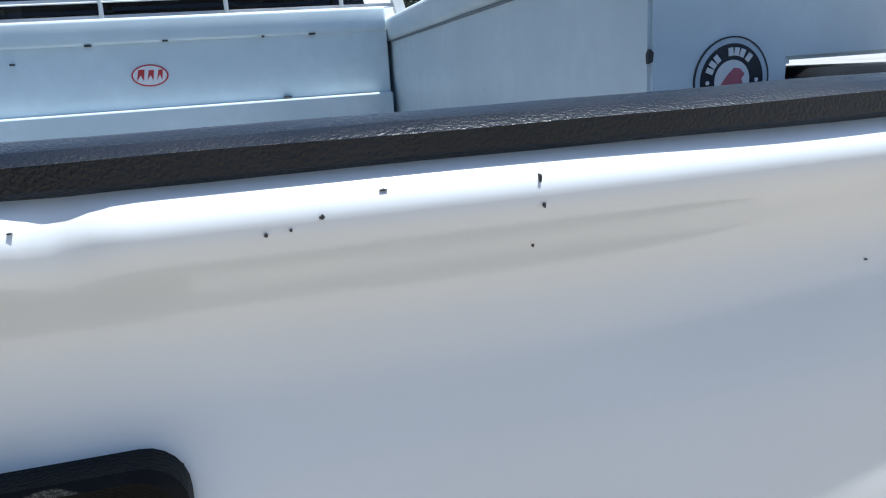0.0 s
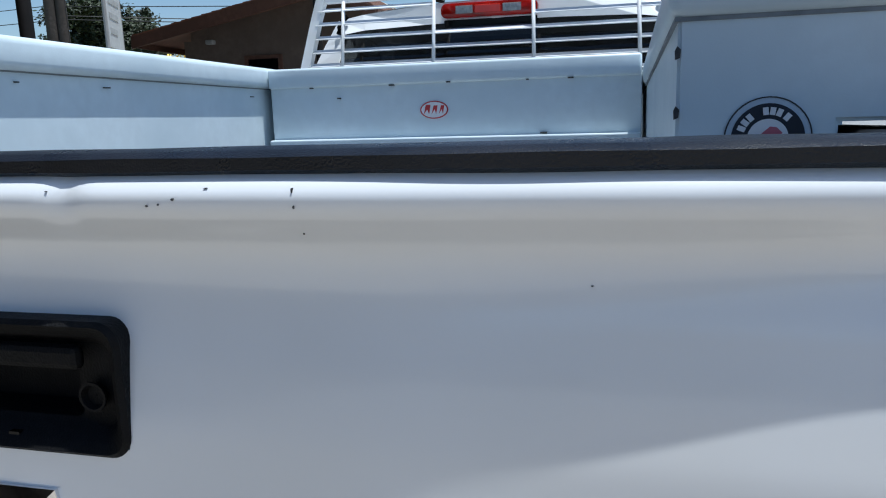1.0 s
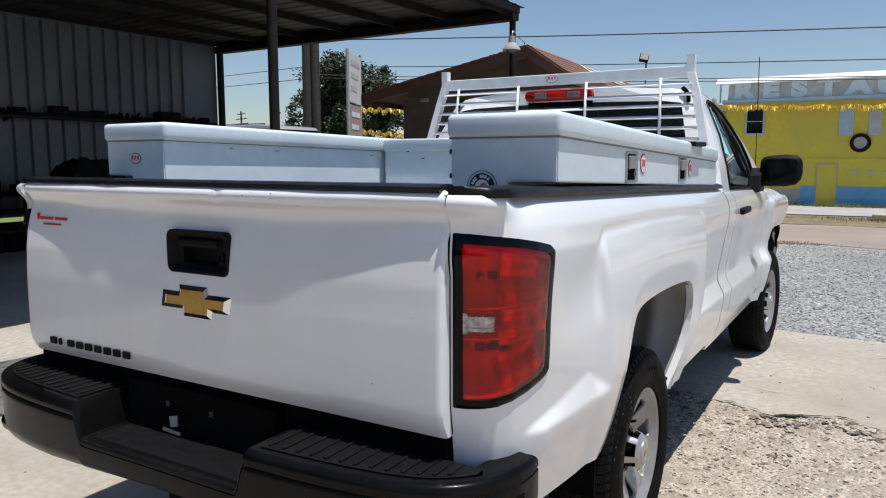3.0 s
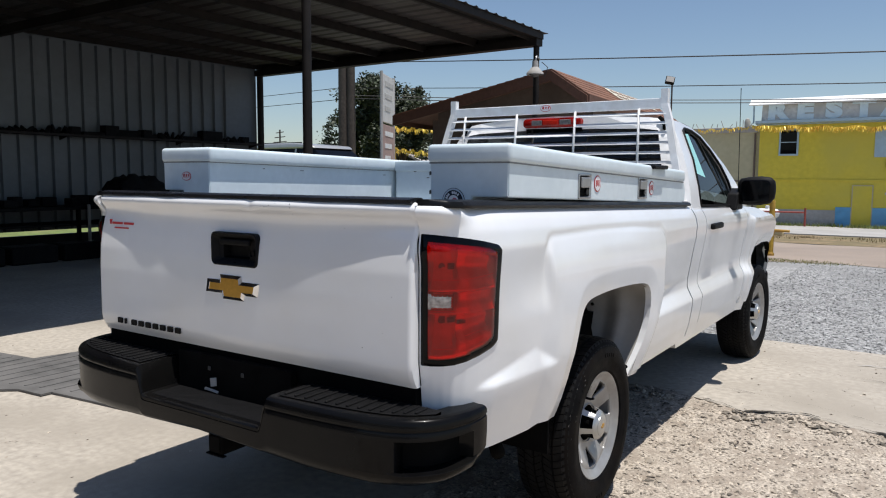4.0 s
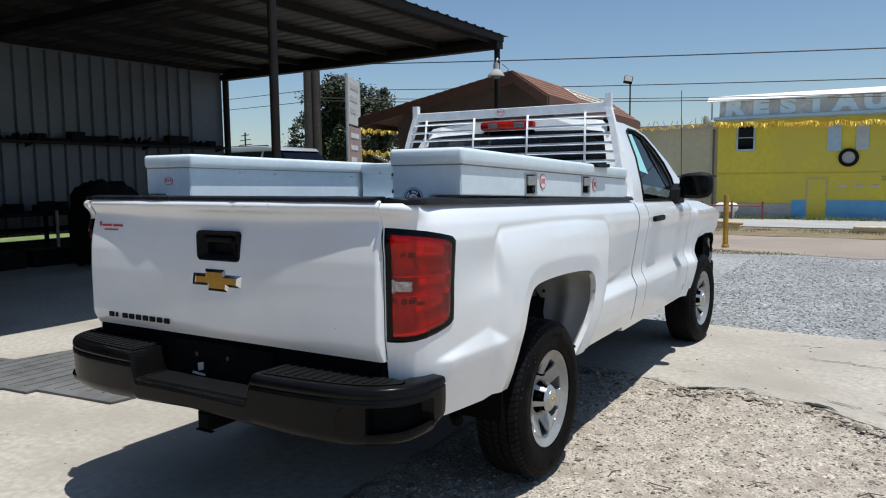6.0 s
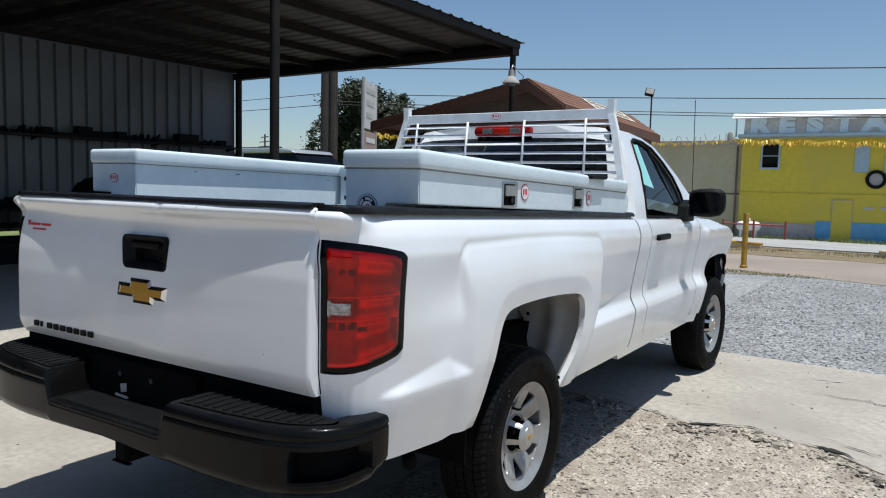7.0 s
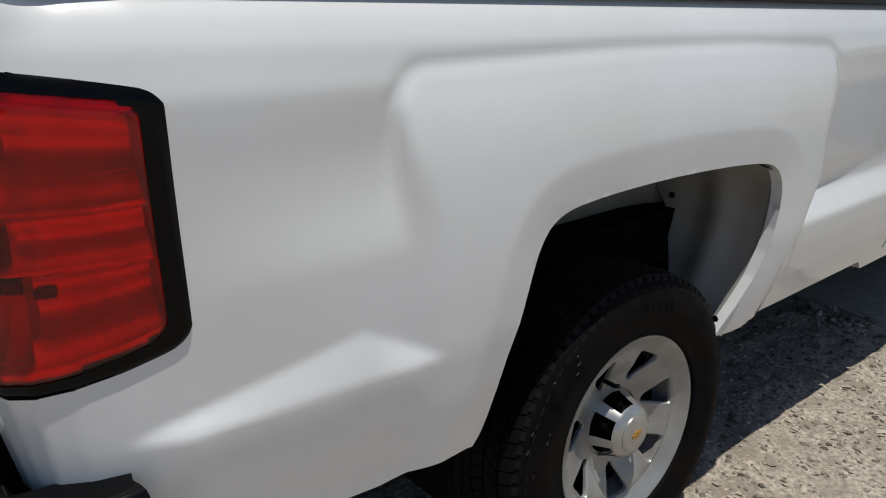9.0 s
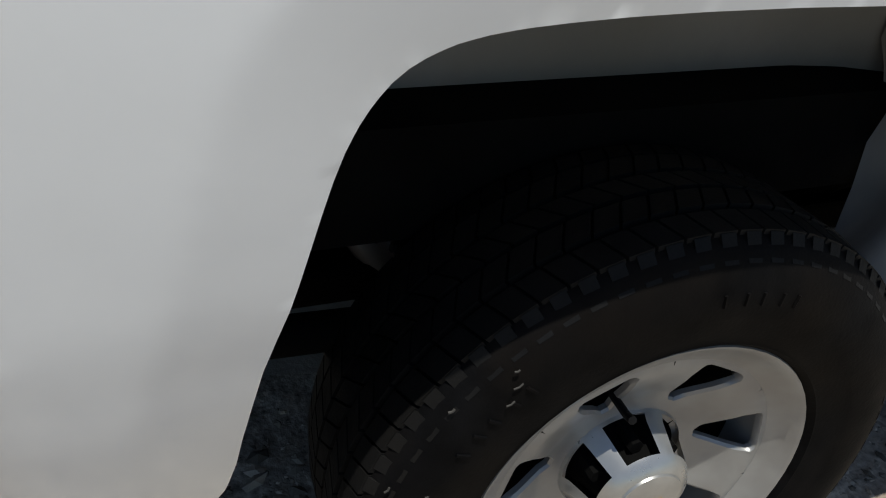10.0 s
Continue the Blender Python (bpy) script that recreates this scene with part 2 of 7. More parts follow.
# ---- builders ----
def mesh(name, bm, material, smooth=False):
    me = bpy.data.meshes.new(name)
    bmesh.ops.recalc_face_normals(bm, faces=bm.faces)
    bm.to_mesh(me)
    bm.free()
    me.materials.append(material)
    if smooth:
        me.shade_smooth()
        if smooth is not True:
            me.set_sharp_from_angle(angle=radians(smooth))
    return me


def raw(name, verts, faces, material, smooth=False):
    me = bpy.data.meshes.new(name)
    me.from_pydata([tuple(v) for v in verts], [], faces)
    me.materials.append(material)
    if smooth:
        me.shade_smooth()
        if smooth is not True:
            me.set_sharp_from_angle(angle=radians(smooth))
    return me


def thing(name, label, category, at=(0, 0, 0), group="", kind="", rz=0.0):
    ob = new(name)
    ob.empty_display_size = 0.1
    ob.matrix_basis = Matrix.Translation(at) @ Matrix.Rotation(radians(rz), 4, "Z")
    return tagged(ob, label, category, group, kind)


def part(name, data, material, parent, label="", smooth=False):
    """Links a bmesh (or a finished mesh) as one object under a thing or a part."""
    me = data if isinstance(data, bpy.types.Mesh) else mesh(name, data, material, smooth)
    ob = new(name, me)
    ob.parent = parent
    if label:
        tagged(ob, label)
    return ob


def structure(name, data, material, label, category, smooth=False, kind="structure"):
    me = data if isinstance(data, bpy.types.Mesh) else mesh(name, data, material, smooth)
    return tagged(new(name, me), label, category, "", kind)


def box(x0, x1, y0, y1, z0, z1, r=0.0, seg=2, bm=None):
    out = bm or bmesh.new()
    vs = bmesh.ops.create_cube(out, size=1.0)["verts"]
    for v in vs:
        v.co = Vector((x0 + (v.co.x + .5) * (x1 - x0), y0 + (v.co.y + .5) * (y1 - y0), z0 + (v.co.z + .5) * (z1 - z0)))
    if r:
        es = list({e for v in vs for e in v.link_edges})
        bmesh.ops.bevel(out, geom=es, offset=r, segments=seg, affect='EDGES', profile=0.5)
    return out


def prism(poly, axis, a, b, r=0.0, bm=None, seg=2):
    """A polygon of two coordinates, pushed out along the axis from a to b."""
    out = bm or bmesh.new()

    def at(p, d):
        return {"x": (d, p[0], p[1]), "y": (p[0], d, p[1]), "z": (p[0], p[1], d)}[axis]
    lo = [out.verts.new(at(p, a)) for p in poly]
    hi = [out.verts.new(at(p, b)) for p in poly]
    n = len(poly)
    fs = [out.faces.new(lo), out.faces.new(hi)]
    for i in range(n):
        fs.append(out.faces.new((lo[i], lo[(i + 1) % n], hi[(i + 1) % n], hi[i])))
    bmesh.ops.recalc_face_normals(out, faces=fs)
    if r:
        es = list({e for f in fs for e in f.edges})
        bmesh.ops.bevel(out, geom=es, offset=r, segments=seg, affect='EDGES', profile=0.5)
    return out


def tube(points, r, n=8, bm=None, r2=None):
    """A round bar through points."""
    out = bm or bmesh.new()
    pts = [Vector(p) for p in points]
    rings = []
    for i, p in enumerate(pts):
        d = (pts[min(i + 1, len(pts) - 1)] - pts[max(i - 1, 0)]).normalized()
        u = d.orthogonal().normalized() if abs(d.z) > 0.95 else d.cross(Vector((0, 0, 1))).normalized()
        w = d.cross(u)
        rr = r if r2 is None else r + (r2 - r) * i / (len(pts) - 1)
        rings.append([out.verts.new(p + (u * math.cos(k * math.tau / n) + w * math.sin(k * math.tau / n)) * rr) for k in range(n)])
    for a, b in zip(rings, rings[1:]):
        for k in range(n):
            out.faces.new((a[k], a[(k + 1) % n], b[(k + 1) % n], b[k]))
    out.faces.new(rings[0][::-1])
    out.faces.new(rings[-1])
    return out


def lathe(profile, n=48, bm=None, axis="x"):
    """Turns (along, radius) pairs round the axis."""
    out = bm or bmesh.new()
    rings = []
    for a, r in profile:
        ring = []
        for k in range(n):
            c, s = math.cos(k * math.tau / n) * r, math.sin(k * math.tau / n) * r
            ring.append(out.verts.new({"x": (a, c, s), "y": (c, a, s), "z": (c, s, a)}[axis]))
        rings.append(ring)
    for a, b in zip(rings, rings[1:]):
        for k in range(n):
            out.faces.new((a[k], a[(k + 1) % n], b[(k + 1) % n], b[k]))
    return out


def lerp(xs, ys, v):
    return float(np.interp(v, xs, ys))


def eased(xs, ys, v, w):
    """A line through points with its corners rounded over w."""
    return (lerp(xs, ys, v - w) + 2 * lerp(xs, ys, v - w / 2) + 2 * lerp(xs, ys, v) + 2 * lerp(xs, ys, v + w / 2) + lerp(xs, ys, v + w)) / 8


def smooth01(v):
    v = max(0.0, min(1.0, v))
    return v * v * (3 - 2 * v)


def text(name, body, size, m, parent, material, depth=0.01, spacing=1.0, bold=0.0):
    c = bpy.data.curves.new(name, "FONT")
    c.body, c.size, c.extrude, c.align_x, c.align_y = body, size, depth, "CENTER", "CENTER"
    c.space_character = spacing
    c.offset = bold
    tmp = bpy.data.objects.new(name, c)
    scene.collection.objects.link(tmp)
    bpy.context.view_layer.update()
    me = bpy.data.meshes.new_from_object(tmp.evaluated_get(bpy.context.evaluated_depsgraph_get()))
    bpy.data.objects.remove(tmp)
    me.materials.clear()
    me.materials.append(material)
    ob = new(name, me)
    ob.matrix_basis = m
    ob.parent = parent
    return ob


# ---- ground ----
def gz(y):
    """The lot is level and falls away to the street."""
    return 0.0 if y < 12 else max(-0.034 * (y - 12), -1.0)


def strip(ys, x0, x1, lift, nx=2, wob=0.0, seed=0.0):
    bm = bmesh.new()
    rows = []
    for y in ys:
        row = []
        for i in range(nx):
            x = x0 + (x1 - x0) * i / (nx - 1)
            edge = wob * noise.noise((x * 0.8, seed, 0)) if y in (ys[0], ys[-1]) else 0
            row.append(bm.verts.new((x, y + edge, gz(y + edge) + lift)))
        rows.append(row)
    for a, b in zip(rows, rows[1:]):
        for i in range(nx - 1):
            bm.faces.new((a[i], a[i + 1], b[i + 1], b[i]))
    return bm


ground = structure("ground", strip([-900, -40, 0, 6, 12, 20, 30, 41, 60, 1200], -1200, 1200, -0.06, 3), GRAVEL,
                   "grey gravel lot that falls gently to the street", "ground")
structure("road", strip([13.4 + i * 0.77 for i in range(11)], -120, 120, -0.052, 200, 0.55), ASPH, "sun-bleached tan asphalt street beside the lot", "road")
structure("verge", strip([21.1, 23, 25.5, 28.2], -120, 120, -0.047, 200, 0.3, 3), DRYG, "strip of dry grass and dirt along the street", "verge")
structure("kerb", prism([(28.02, gz(28.1) - 0.08), (28.02, gz(28.1) - 0.004), (28.06, gz(28.1) + 0.006), (28.30, gz(28.3) + 0.006), (28.30, gz(28.3) - 0.08)], "x", -120, 120), WALK, "pale concrete kerb along the pavement", "kerb")
structure("pavement", strip([28.2, 32, 36, 41, 60], -120, 120, 0.0, 60, 0.05, 7), WALK, "pale concrete pavement before the yellow building", "pavement")


def jag(x, s=0.0):
    return 0.10 * noise.noise((x * 1.3, s, 0)) + 0.035 * noise.noise((x * 5, s, 2)) + 0.012 * noise.noise((x * 19, s, 4))


def crack_y(x):
    return lerp([-1.0, 0.5, 0.91, 1.14, 1.47, 1.98, 2.37, 3.2, 4.5, 7], [3.3, 3.3, 3.16, 3.05, 3.2, 3.0, 2.72, 2.3, 1.6, 0.6], x) + 0.55 * jag(x, 9) + 0.014 * noise.noise((x * 27, 3, 1))


def field(x0, x1, nx, lo, hi, ny, height, closed=0.07, stray=0.0):
    """A sheet between two wandering edges, with its rim turned down."""
    bm = bmesh.new()
    rows = []
    for i in range(nx + 1):
        x = x0 + (x1 - x0) * i / nx
        a, b = lo(x), hi(x)
        col = [bm.verts.new((x, a, -closed))]
        for j in range(ny + 1):
            y = a + (b - a) * j / ny
            shift = stray * jag(y, 6) * smooth01((x - x1 + 0.5) / 0.5) * smooth01((2.9 - y) / 0.5)
            col.append(bm.verts.new((x + shift, y, height(x, y))))
        col.append(bm.verts.new((x, b, -closed)))
        rows.append(col)
    for a, b in zip(rows, rows[1:]):
        for j in range(len(a) - 1):
            bm.faces.new((a[j], b[j], b[j + 1], a[j + 1]))
    return bm


def lot_edge(x):
    return 5.36 + 0.35 * jag(x, 2) - 0.02 * x


structure("concrete_slab", field(0.2, 9, 240, crack_y, lot_edge, 10, lambda x, y: 0.004 + 0.004 * noise.noise((x * 2, y * 2, 0))), CONC,
          "pale worn concrete slab, cracked and dusty", "concrete slab")
structure("concrete_apron", field(-16, 0.2, 160, lambda x: -9 + jag(x), lot_edge, 150, lambda x, y: 0.004 + 0.003 * noise.noise((x * 2, y * 2, 0)), stray=2.0), CONC,
          "pale concrete apron running in under the carport", "concrete slab")


def rough(x, y):
    e = min(1.0, max(0.0, (crack_y(x) - y) / 0.25))
    return -0.018 * min(1, 4 * e) + 0.010 * noise.noise((x * 3, y * 3, 1)) + 0.010 * noise.noise((x * 11, y * 11, 5)) + 0.008 * noise.noise((x * 31, y * 31, 7))


structure("broken_concrete", field(-0.15, 6.5, 440, lambda x: -4.5, lambda x: crack_y(x) - 0.006, 360, rough), ROUGHC,
          "rough broken concrete with exposed stones and grit", "ground", smooth=True)


structure("broken_concrete", field(-0.15, 11, 70, lambda x: -12 + 2 * jag(x), lambda x: -4.5, 40, rough), ROUGHC, "rough broken concrete with exposed stones and grit", "ground", smooth=True)
structure("broken_concrete", field(6.5, 11, 40, lambda x: -4.5, lambda x: crack_y(x) - 0.006, 60, rough), ROUGHC, "rough broken concrete with exposed stones and grit", "ground", smooth=True)
structure("concrete_slab", field(9, 16, 40, crack_y, lot_edge, 10, lambda x, y: 0.004 + 0.004 * noise.noise((x * 2, y * 2, 0))), CONC, "pale worn concrete slab, cracked and dusty", "concrete slab")


def stones(count, x0, x1, y0, y1, s0, s1, ok, base, rng):
    """Small angular stones lying on the ground, joined in one mesh."""
    ico = [Vector(v) for v in ((0, 0, 1), (.9, 0, .35), (.28, .85, .35), (-.72, .53, .35), (-.72, -.53, .35), (.28, -.85, .35), (0, 0, -.5))]
    tri = [(0, 1, 2), (0, 2, 3), (0, 3, 4), (0, 4, 5), (0, 5, 1), (6, 2, 1), (6, 3, 2), (6, 4, 3), (6, 5, 4), (6, 1, 5)]
    vs, fs = [], []
    while len(vs) < count * 7:
        x, y = rng.uniform(x0, x1), rng.uniform(y0, y1)
        if not ok(x, y):
            continue
        s = s0 + (s1 - s0) * rng.random() ** 3
        rot = Euler((rng.uniform(-.4, .4), rng.uniform(-.4, .4), rng.uniform(0, 6.28))).to_matrix()
        sc = Vector((s * rng.uniform(.8, 1.6), s * rng.uniform(.6, 1.1), s * rng.uniform(.35, .8)))
        n = len(vs)
        z = base(x, y)
        for v in ico:
            p = rot @ Vector((v.x * sc.x * rng.uniform(.75, 1.2), v.y * sc.y * rng.uniform(.75, 1.2), v.z * sc.z))
            vs.append((x + p.x, y + p.y, z + p.z))
        fs += [tuple(i + n for i in f) for f in tri]
    return vs, fs


rng = random.Random(5)
v, f = stones(64000, 0.25, 4.2, -1.2, 3.3, 0.003, 0.014, lambda x, y: y < crack_y(x) - 0.01, lambda x, y: rough(x, y) - 0.002, rng)
structure("loose_stones", raw("loose_stones", v, f, STONE), STONE, "loose tan stones and grit on broken concrete", "stones", kind="stuff")
v, f = stones(1700, 0.4, 4.6, 1.4, 3.4, 0.004, 0.030, lambda x, y: -0.15 < y - crack_y(x) < 0.03 and noise.noise((x * 1.7, 4, 0)) > -0.25, lambda x, y: -0.012, rng)
v2, f2 = stones(2600, 0.3, 4.2, -0.6, 3.3, 0.009, 0.026, lambda x, y: y < crack_y(x) - 0.02 and noise.noise((x * 2.1, y * 2.1, 8)) > -0.05, lambda x, y: rough(x, y) - 0.004, rng)
n0 = len(v)
v, f = v + v2, f + [tuple(i + n0 for i in t) for t in f2]
structure("edge_rubble", raw("edge_rubble", v, f, STONE), STONE, "broken lumps along the ragged slab edge", "rubble", kind="stuff")
v, f = stones(46000, 0.2, 7, 5.2, 13, 0.006, 0.019, lambda x, y: y > lot_edge(x) + 0.03 and rng.random() < max(0.25, 1.3 - (y - 5) / 8), lambda x, y: gz(y) - 0.058, rng)
structure("gravel_stones", raw("gravel_stones", v, f, STONEG), STONEG, "coarse grey crushed stone covering the lot", "gravel", kind="stuff")
v, f = stones(700, 0.4, 5, 2.2, 5.4, 0.003, 0.013, lambda x, y: y > crack_y(x) + 0.02 and y < lot_edge(x), lambda x, y: 0.004, rng)
v2, f2 = stones(500, -6, 0, -3, 2.5, 0.003, 0.010, lambda x, y: x < -1.0, lambda x, y: 0.004, rng)
n0 = len(v)
structure("grit", raw("grit", v + v2, f + [tuple(i + n0 for i in t) for t in f2], STONE), STONE, "scattered small grit on the concrete", "stones", kind="stuff")


def crack(points, w, seed):
    """A narrow open joint in the slab: dark ragged band lying just over it."""
    bm = bmesh.new()
    prev = None
    n = 420
    for i in range(n + 1):
        t = i / n * (len(points) - 1)
        k = min(int(t), len(points) - 2)
        p = Vector(points[k]).lerp(Vector(points[k + 1]), t - k)
        off = 0.05 * noise.noise((p.x * 2.5, p.y * 2.5, seed)) + 0.03 * noise.noise((p.x * 13, p.y * 9, seed)) + 0.016 * noise.noise((p.x * 37, p.y * 9, seed)) + 0.008 * noise.noise((p.x * 90, p.y * 9, seed))
        ww = w * max(0.06, 0.25 + 2.0 * noise.noise((p.x * 4.3, p.y * 4.3, seed + 3)) + 0.6 * noise.noise((p.x * 17, p.y * 17, seed))) * min(1, 4 * i / n, 4 * (n - i) / n + 0.05)
        a = bm.verts.new((p.x, p.y + off - ww, 0.0125))
        b = bm.verts.new((p.x, p.y + off + ww, 0.0125))
        if prev:
            bm.faces.new((prev[0], a, b, prev[1]))
        prev = (a, b)
    return bm


CRK = mat("crack_dirt_and_shade", (0.030, 0.025, 0.020), 1.0, var=0.4, scale=60)
for k, (pts, w) in enumerate([([(0.9, 3.5), (1.5, 3.42), (2.2, 3.1), (3.2, 2.85), (4.6, 2.2)], 0.006), ([(1.0, 4.55), (1.7, 4.3), (2.4, 4.25), (3.3, 3.9)], 0.004),
                              ([(-3.6, -1.2), (-2.4, 0.0), (-1.6, 0.4)], 0.005), ([(-3.2, 0.3), (-2.0, -0.1), (-1.3, -0.2)], 0.003)]):
    structure("slab_crack", crack(pts, w, k * 3.1), CRK, "thin dirty crack in the concrete", "crack")
# dark band paints the shadow along the broken slab edge
structure("slab_crack", crack([(x_, crack_y(x_) + 0.004) for x_ in [0.55 + 0.06 * q for q in range(70)]], 0.021, 50), CRK, "wide ragged crack along the slab edge", "crack")
structure("slab_patch", crack([(1.6, 4.75), (2.2, 4.9), (2.9, 5.0)], 0.02, 40), WALK, "pale trowelled repair line on the slab", "concrete patch")

twig = bmesh.new()
for _ in range(9):
    x, y = rng.uniform(1.1, 2.6), rng.uniform(1.2, 2.7)
    a, l = rng.uniform(0, 6.28), rng.uniform(0.05, 0.16)
    tube([(x, y, rough(x, y) + 0.008), (x + .5 * l * math.cos(a), y + .5 * l * math.sin(a), rough(x, y) + 0.014), (x + l * math.cos(a + .3), y + l * math.sin(a + .3), rough(x, y) + 0.009)], 0.0025, 5, twig)
structure("dry_twigs", twig, BARK, "dry twigs lying on the broken concrete", "twigs", kind="stuff")

# rubber mat on the apron
bm = bmesh.new()
outline = [(-5.6, 0.95), (-3.77, 1.2), (-3.66, 1.72), (-2.55, 1.62), (-1.6, 1.45), (-1.62, 1.12), (-1.98, 1.08), (-2.02, 0.86), (-2.75, 0.79), (-2.75, 0.72), (-3.0, 0.70), (-3.1, 0.62), (-5.2, 0.1)]
prism(outline, "z", 0.009, 0.022, bm=bm)
rm = structure("rubber_mat", bm, MATR, "worn grey rubber bed mat lying on the concrete", "mat", kind="")
for i in range(26):
    x = -5.0 + i * 0.13
    part("mat_rib", box(x, x + 0.02, lerp([-5.2, -3.1, -1.6], [0.2, 0.75, 1.15], x), lerp([-5.6, -3.77, -3.66, -1.6], [0.9, 1.15, 1.6, 1.4], x), 0.022, 0.026), MATR, rm)

# ---- pickup truck ----
truck = thing("pickup_truck", "white regular-cab long-bed pickup truck parked on concrete", "pickup truck")

PLAN = [(0.812, 0.024), (0.850, 0.032), (0.885, 0.048), (0.914, 0.075), (0.935, 0.119), (0.948, 0.18), (0.955, 0.25), (0.957, 0.34)]
PS = [0.0]
for (xa, ya), (xb, yb) in zip(PLAN, PLAN[1:]):
    PS.append(PS[-1] + math.hypot(xb - xa, yb - ya))
S_END = PS[-1]


def plan(s):
    """Place and outward normal along the bed's side, seen from above; s runs from the tailgate forwards."""
    if s >= S_END:
        return 0.957, PLAN[-1][1] + s - S_END, 1.0, 0.0
    x, y = lerp(PS, [p[0] for p in PLAN], s), lerp(PS, [p[1] for p in PLAN], s)
    d = 0.02
    dx = lerp(PS, [p[0] for p in PLAN], s + d) - lerp(PS, [p[0] for p in PLAN], s - d)
    dy = lerp(PS, [p[1] for p in PLAN], s + d) - lerp(PS, [p[1] for p in PLAN], s - d)
    if s + d > S_END:
        dy = 2 * d
    l = math.hypot(dx, dy)
    return x, y, dy / l, -dx / l


def s_of(y):
    return S_END + y - PLAN[-1][1]


ARCH_R = [(0.720, 0.50), (0.765, 0.58), (0.783, 0.66), (0.802, 0.74), (0.823, 0.80), (0.838, 0.85), (0.853, 0.90), (0.868, 0.935), (0.888, 0.962), (0.912, 0.978), (0.945, 0.988), (1.00, 0.994), (1.10, 0.998), (1.26, 0.998), (1.45, 0.990),
          (1.57, 0.979), (1.635, 0.966), (1.675, 0.938), (1.695, 0.89), (1.690, 0.80), (1.650, 0.68), (1.575, 0.56), (1.53, 0.50)]
def finer(pts):
    """A smooth line through the given points, with one more point in each gap."""
    out = []
    for i in range(len(pts) - 1):
        p0, p1, p2, p3 = pts[max(i - 1, 0)], pts[i], pts[i + 1], pts[min(i + 2, len(pts) - 1)]
        out.append(p1)
        out.append(tuple((-a + 9 * b + 9 * c - d) / 16 for a, b, c, d in zip(p0, p1, p2, p3)))
    return out + [pts[-1]]


ARCH_R = finer(ARCH_R)
ARCH_F = [(4.12, 0.50), (4.14, 0.62), (4.18, 0.74), (4.23, 0.86), (4.28, 0.915), (4.36, 0.94), (4.6, 0.955), (4.85, 0.945), (4.97, 0.92), (5.04, 0.86), (5.09, 0.74), (5.11, 0.5)]


def arch_dist(arch, y, z):
    """Signed distance to the wheel opening: negative inside it."""
    best, inside = 9.0, False
    n = len(arch)
    for i in range(n):
        (ya, za), (yb, zb) = arch[i], arch[(i + 1) % n]
        if (za > z) != (zb > z) and y < (yb - ya) * (z - za) / (zb - za) + ya:
            inside = not inside
        if i < n - 1:
            l2 = (yb - ya) ** 2 + (zb - za) ** 2
            t = max(0, min(1, ((y - ya) * (yb - ya) + (z - za) * (zb - za)) / l2))
            best = min(best, math.hypot(y - ya - t * (yb - ya), z - za - t * (zb - za)))
    return -best if inside else best


def nearest(arch, y, z):
    best = None
    for (ya, za), (yb, zb) in zip(arch, arch[1:]):
        l2 = (yb - ya) ** 2 + (zb - za) ** 2
        t = max(0, min(1, ((y - ya) * (yb - ya) + (z - za) * (zb - za)) / l2))
        p = (ya + t * (yb - ya), za + t * (zb - za))
        d = math.hypot(y - p[0], z - p[1])
        if best is None or d < best[0]:
            best = (d, p)
    return best[1]


def rail(y):
    return 1.388 - 0.027 * max(0, y)


def swell(y, z, y0, y1, top):
    """Raised fender round a wheel: 0 outside, 1 on it."""
    ay = min(smooth01((y - y0) / 0.045), smooth01((y1 - y) / 0.06))
    az = smooth01((top - z) / 0.026)
    return ay * az


TG_Z = [0.822, 0.835, 0.86, 0.885, 0.90, 0.98, 1.08, 1.17, 1.23, 1.262, 1.29, 1.315, 1.332, 1.345, 1.355, 1.365, 1.376, 1.384, 1.388]
TG_Y = [0.020, 0.010, -0.002, -0.008, -0.008, -0.008, -0.007, -0.002, 0.007, 0.014, 0.0195, 0.018, 0.009, -0.002, -0.011, -0.014, -0.010, 0.001, 0.016]


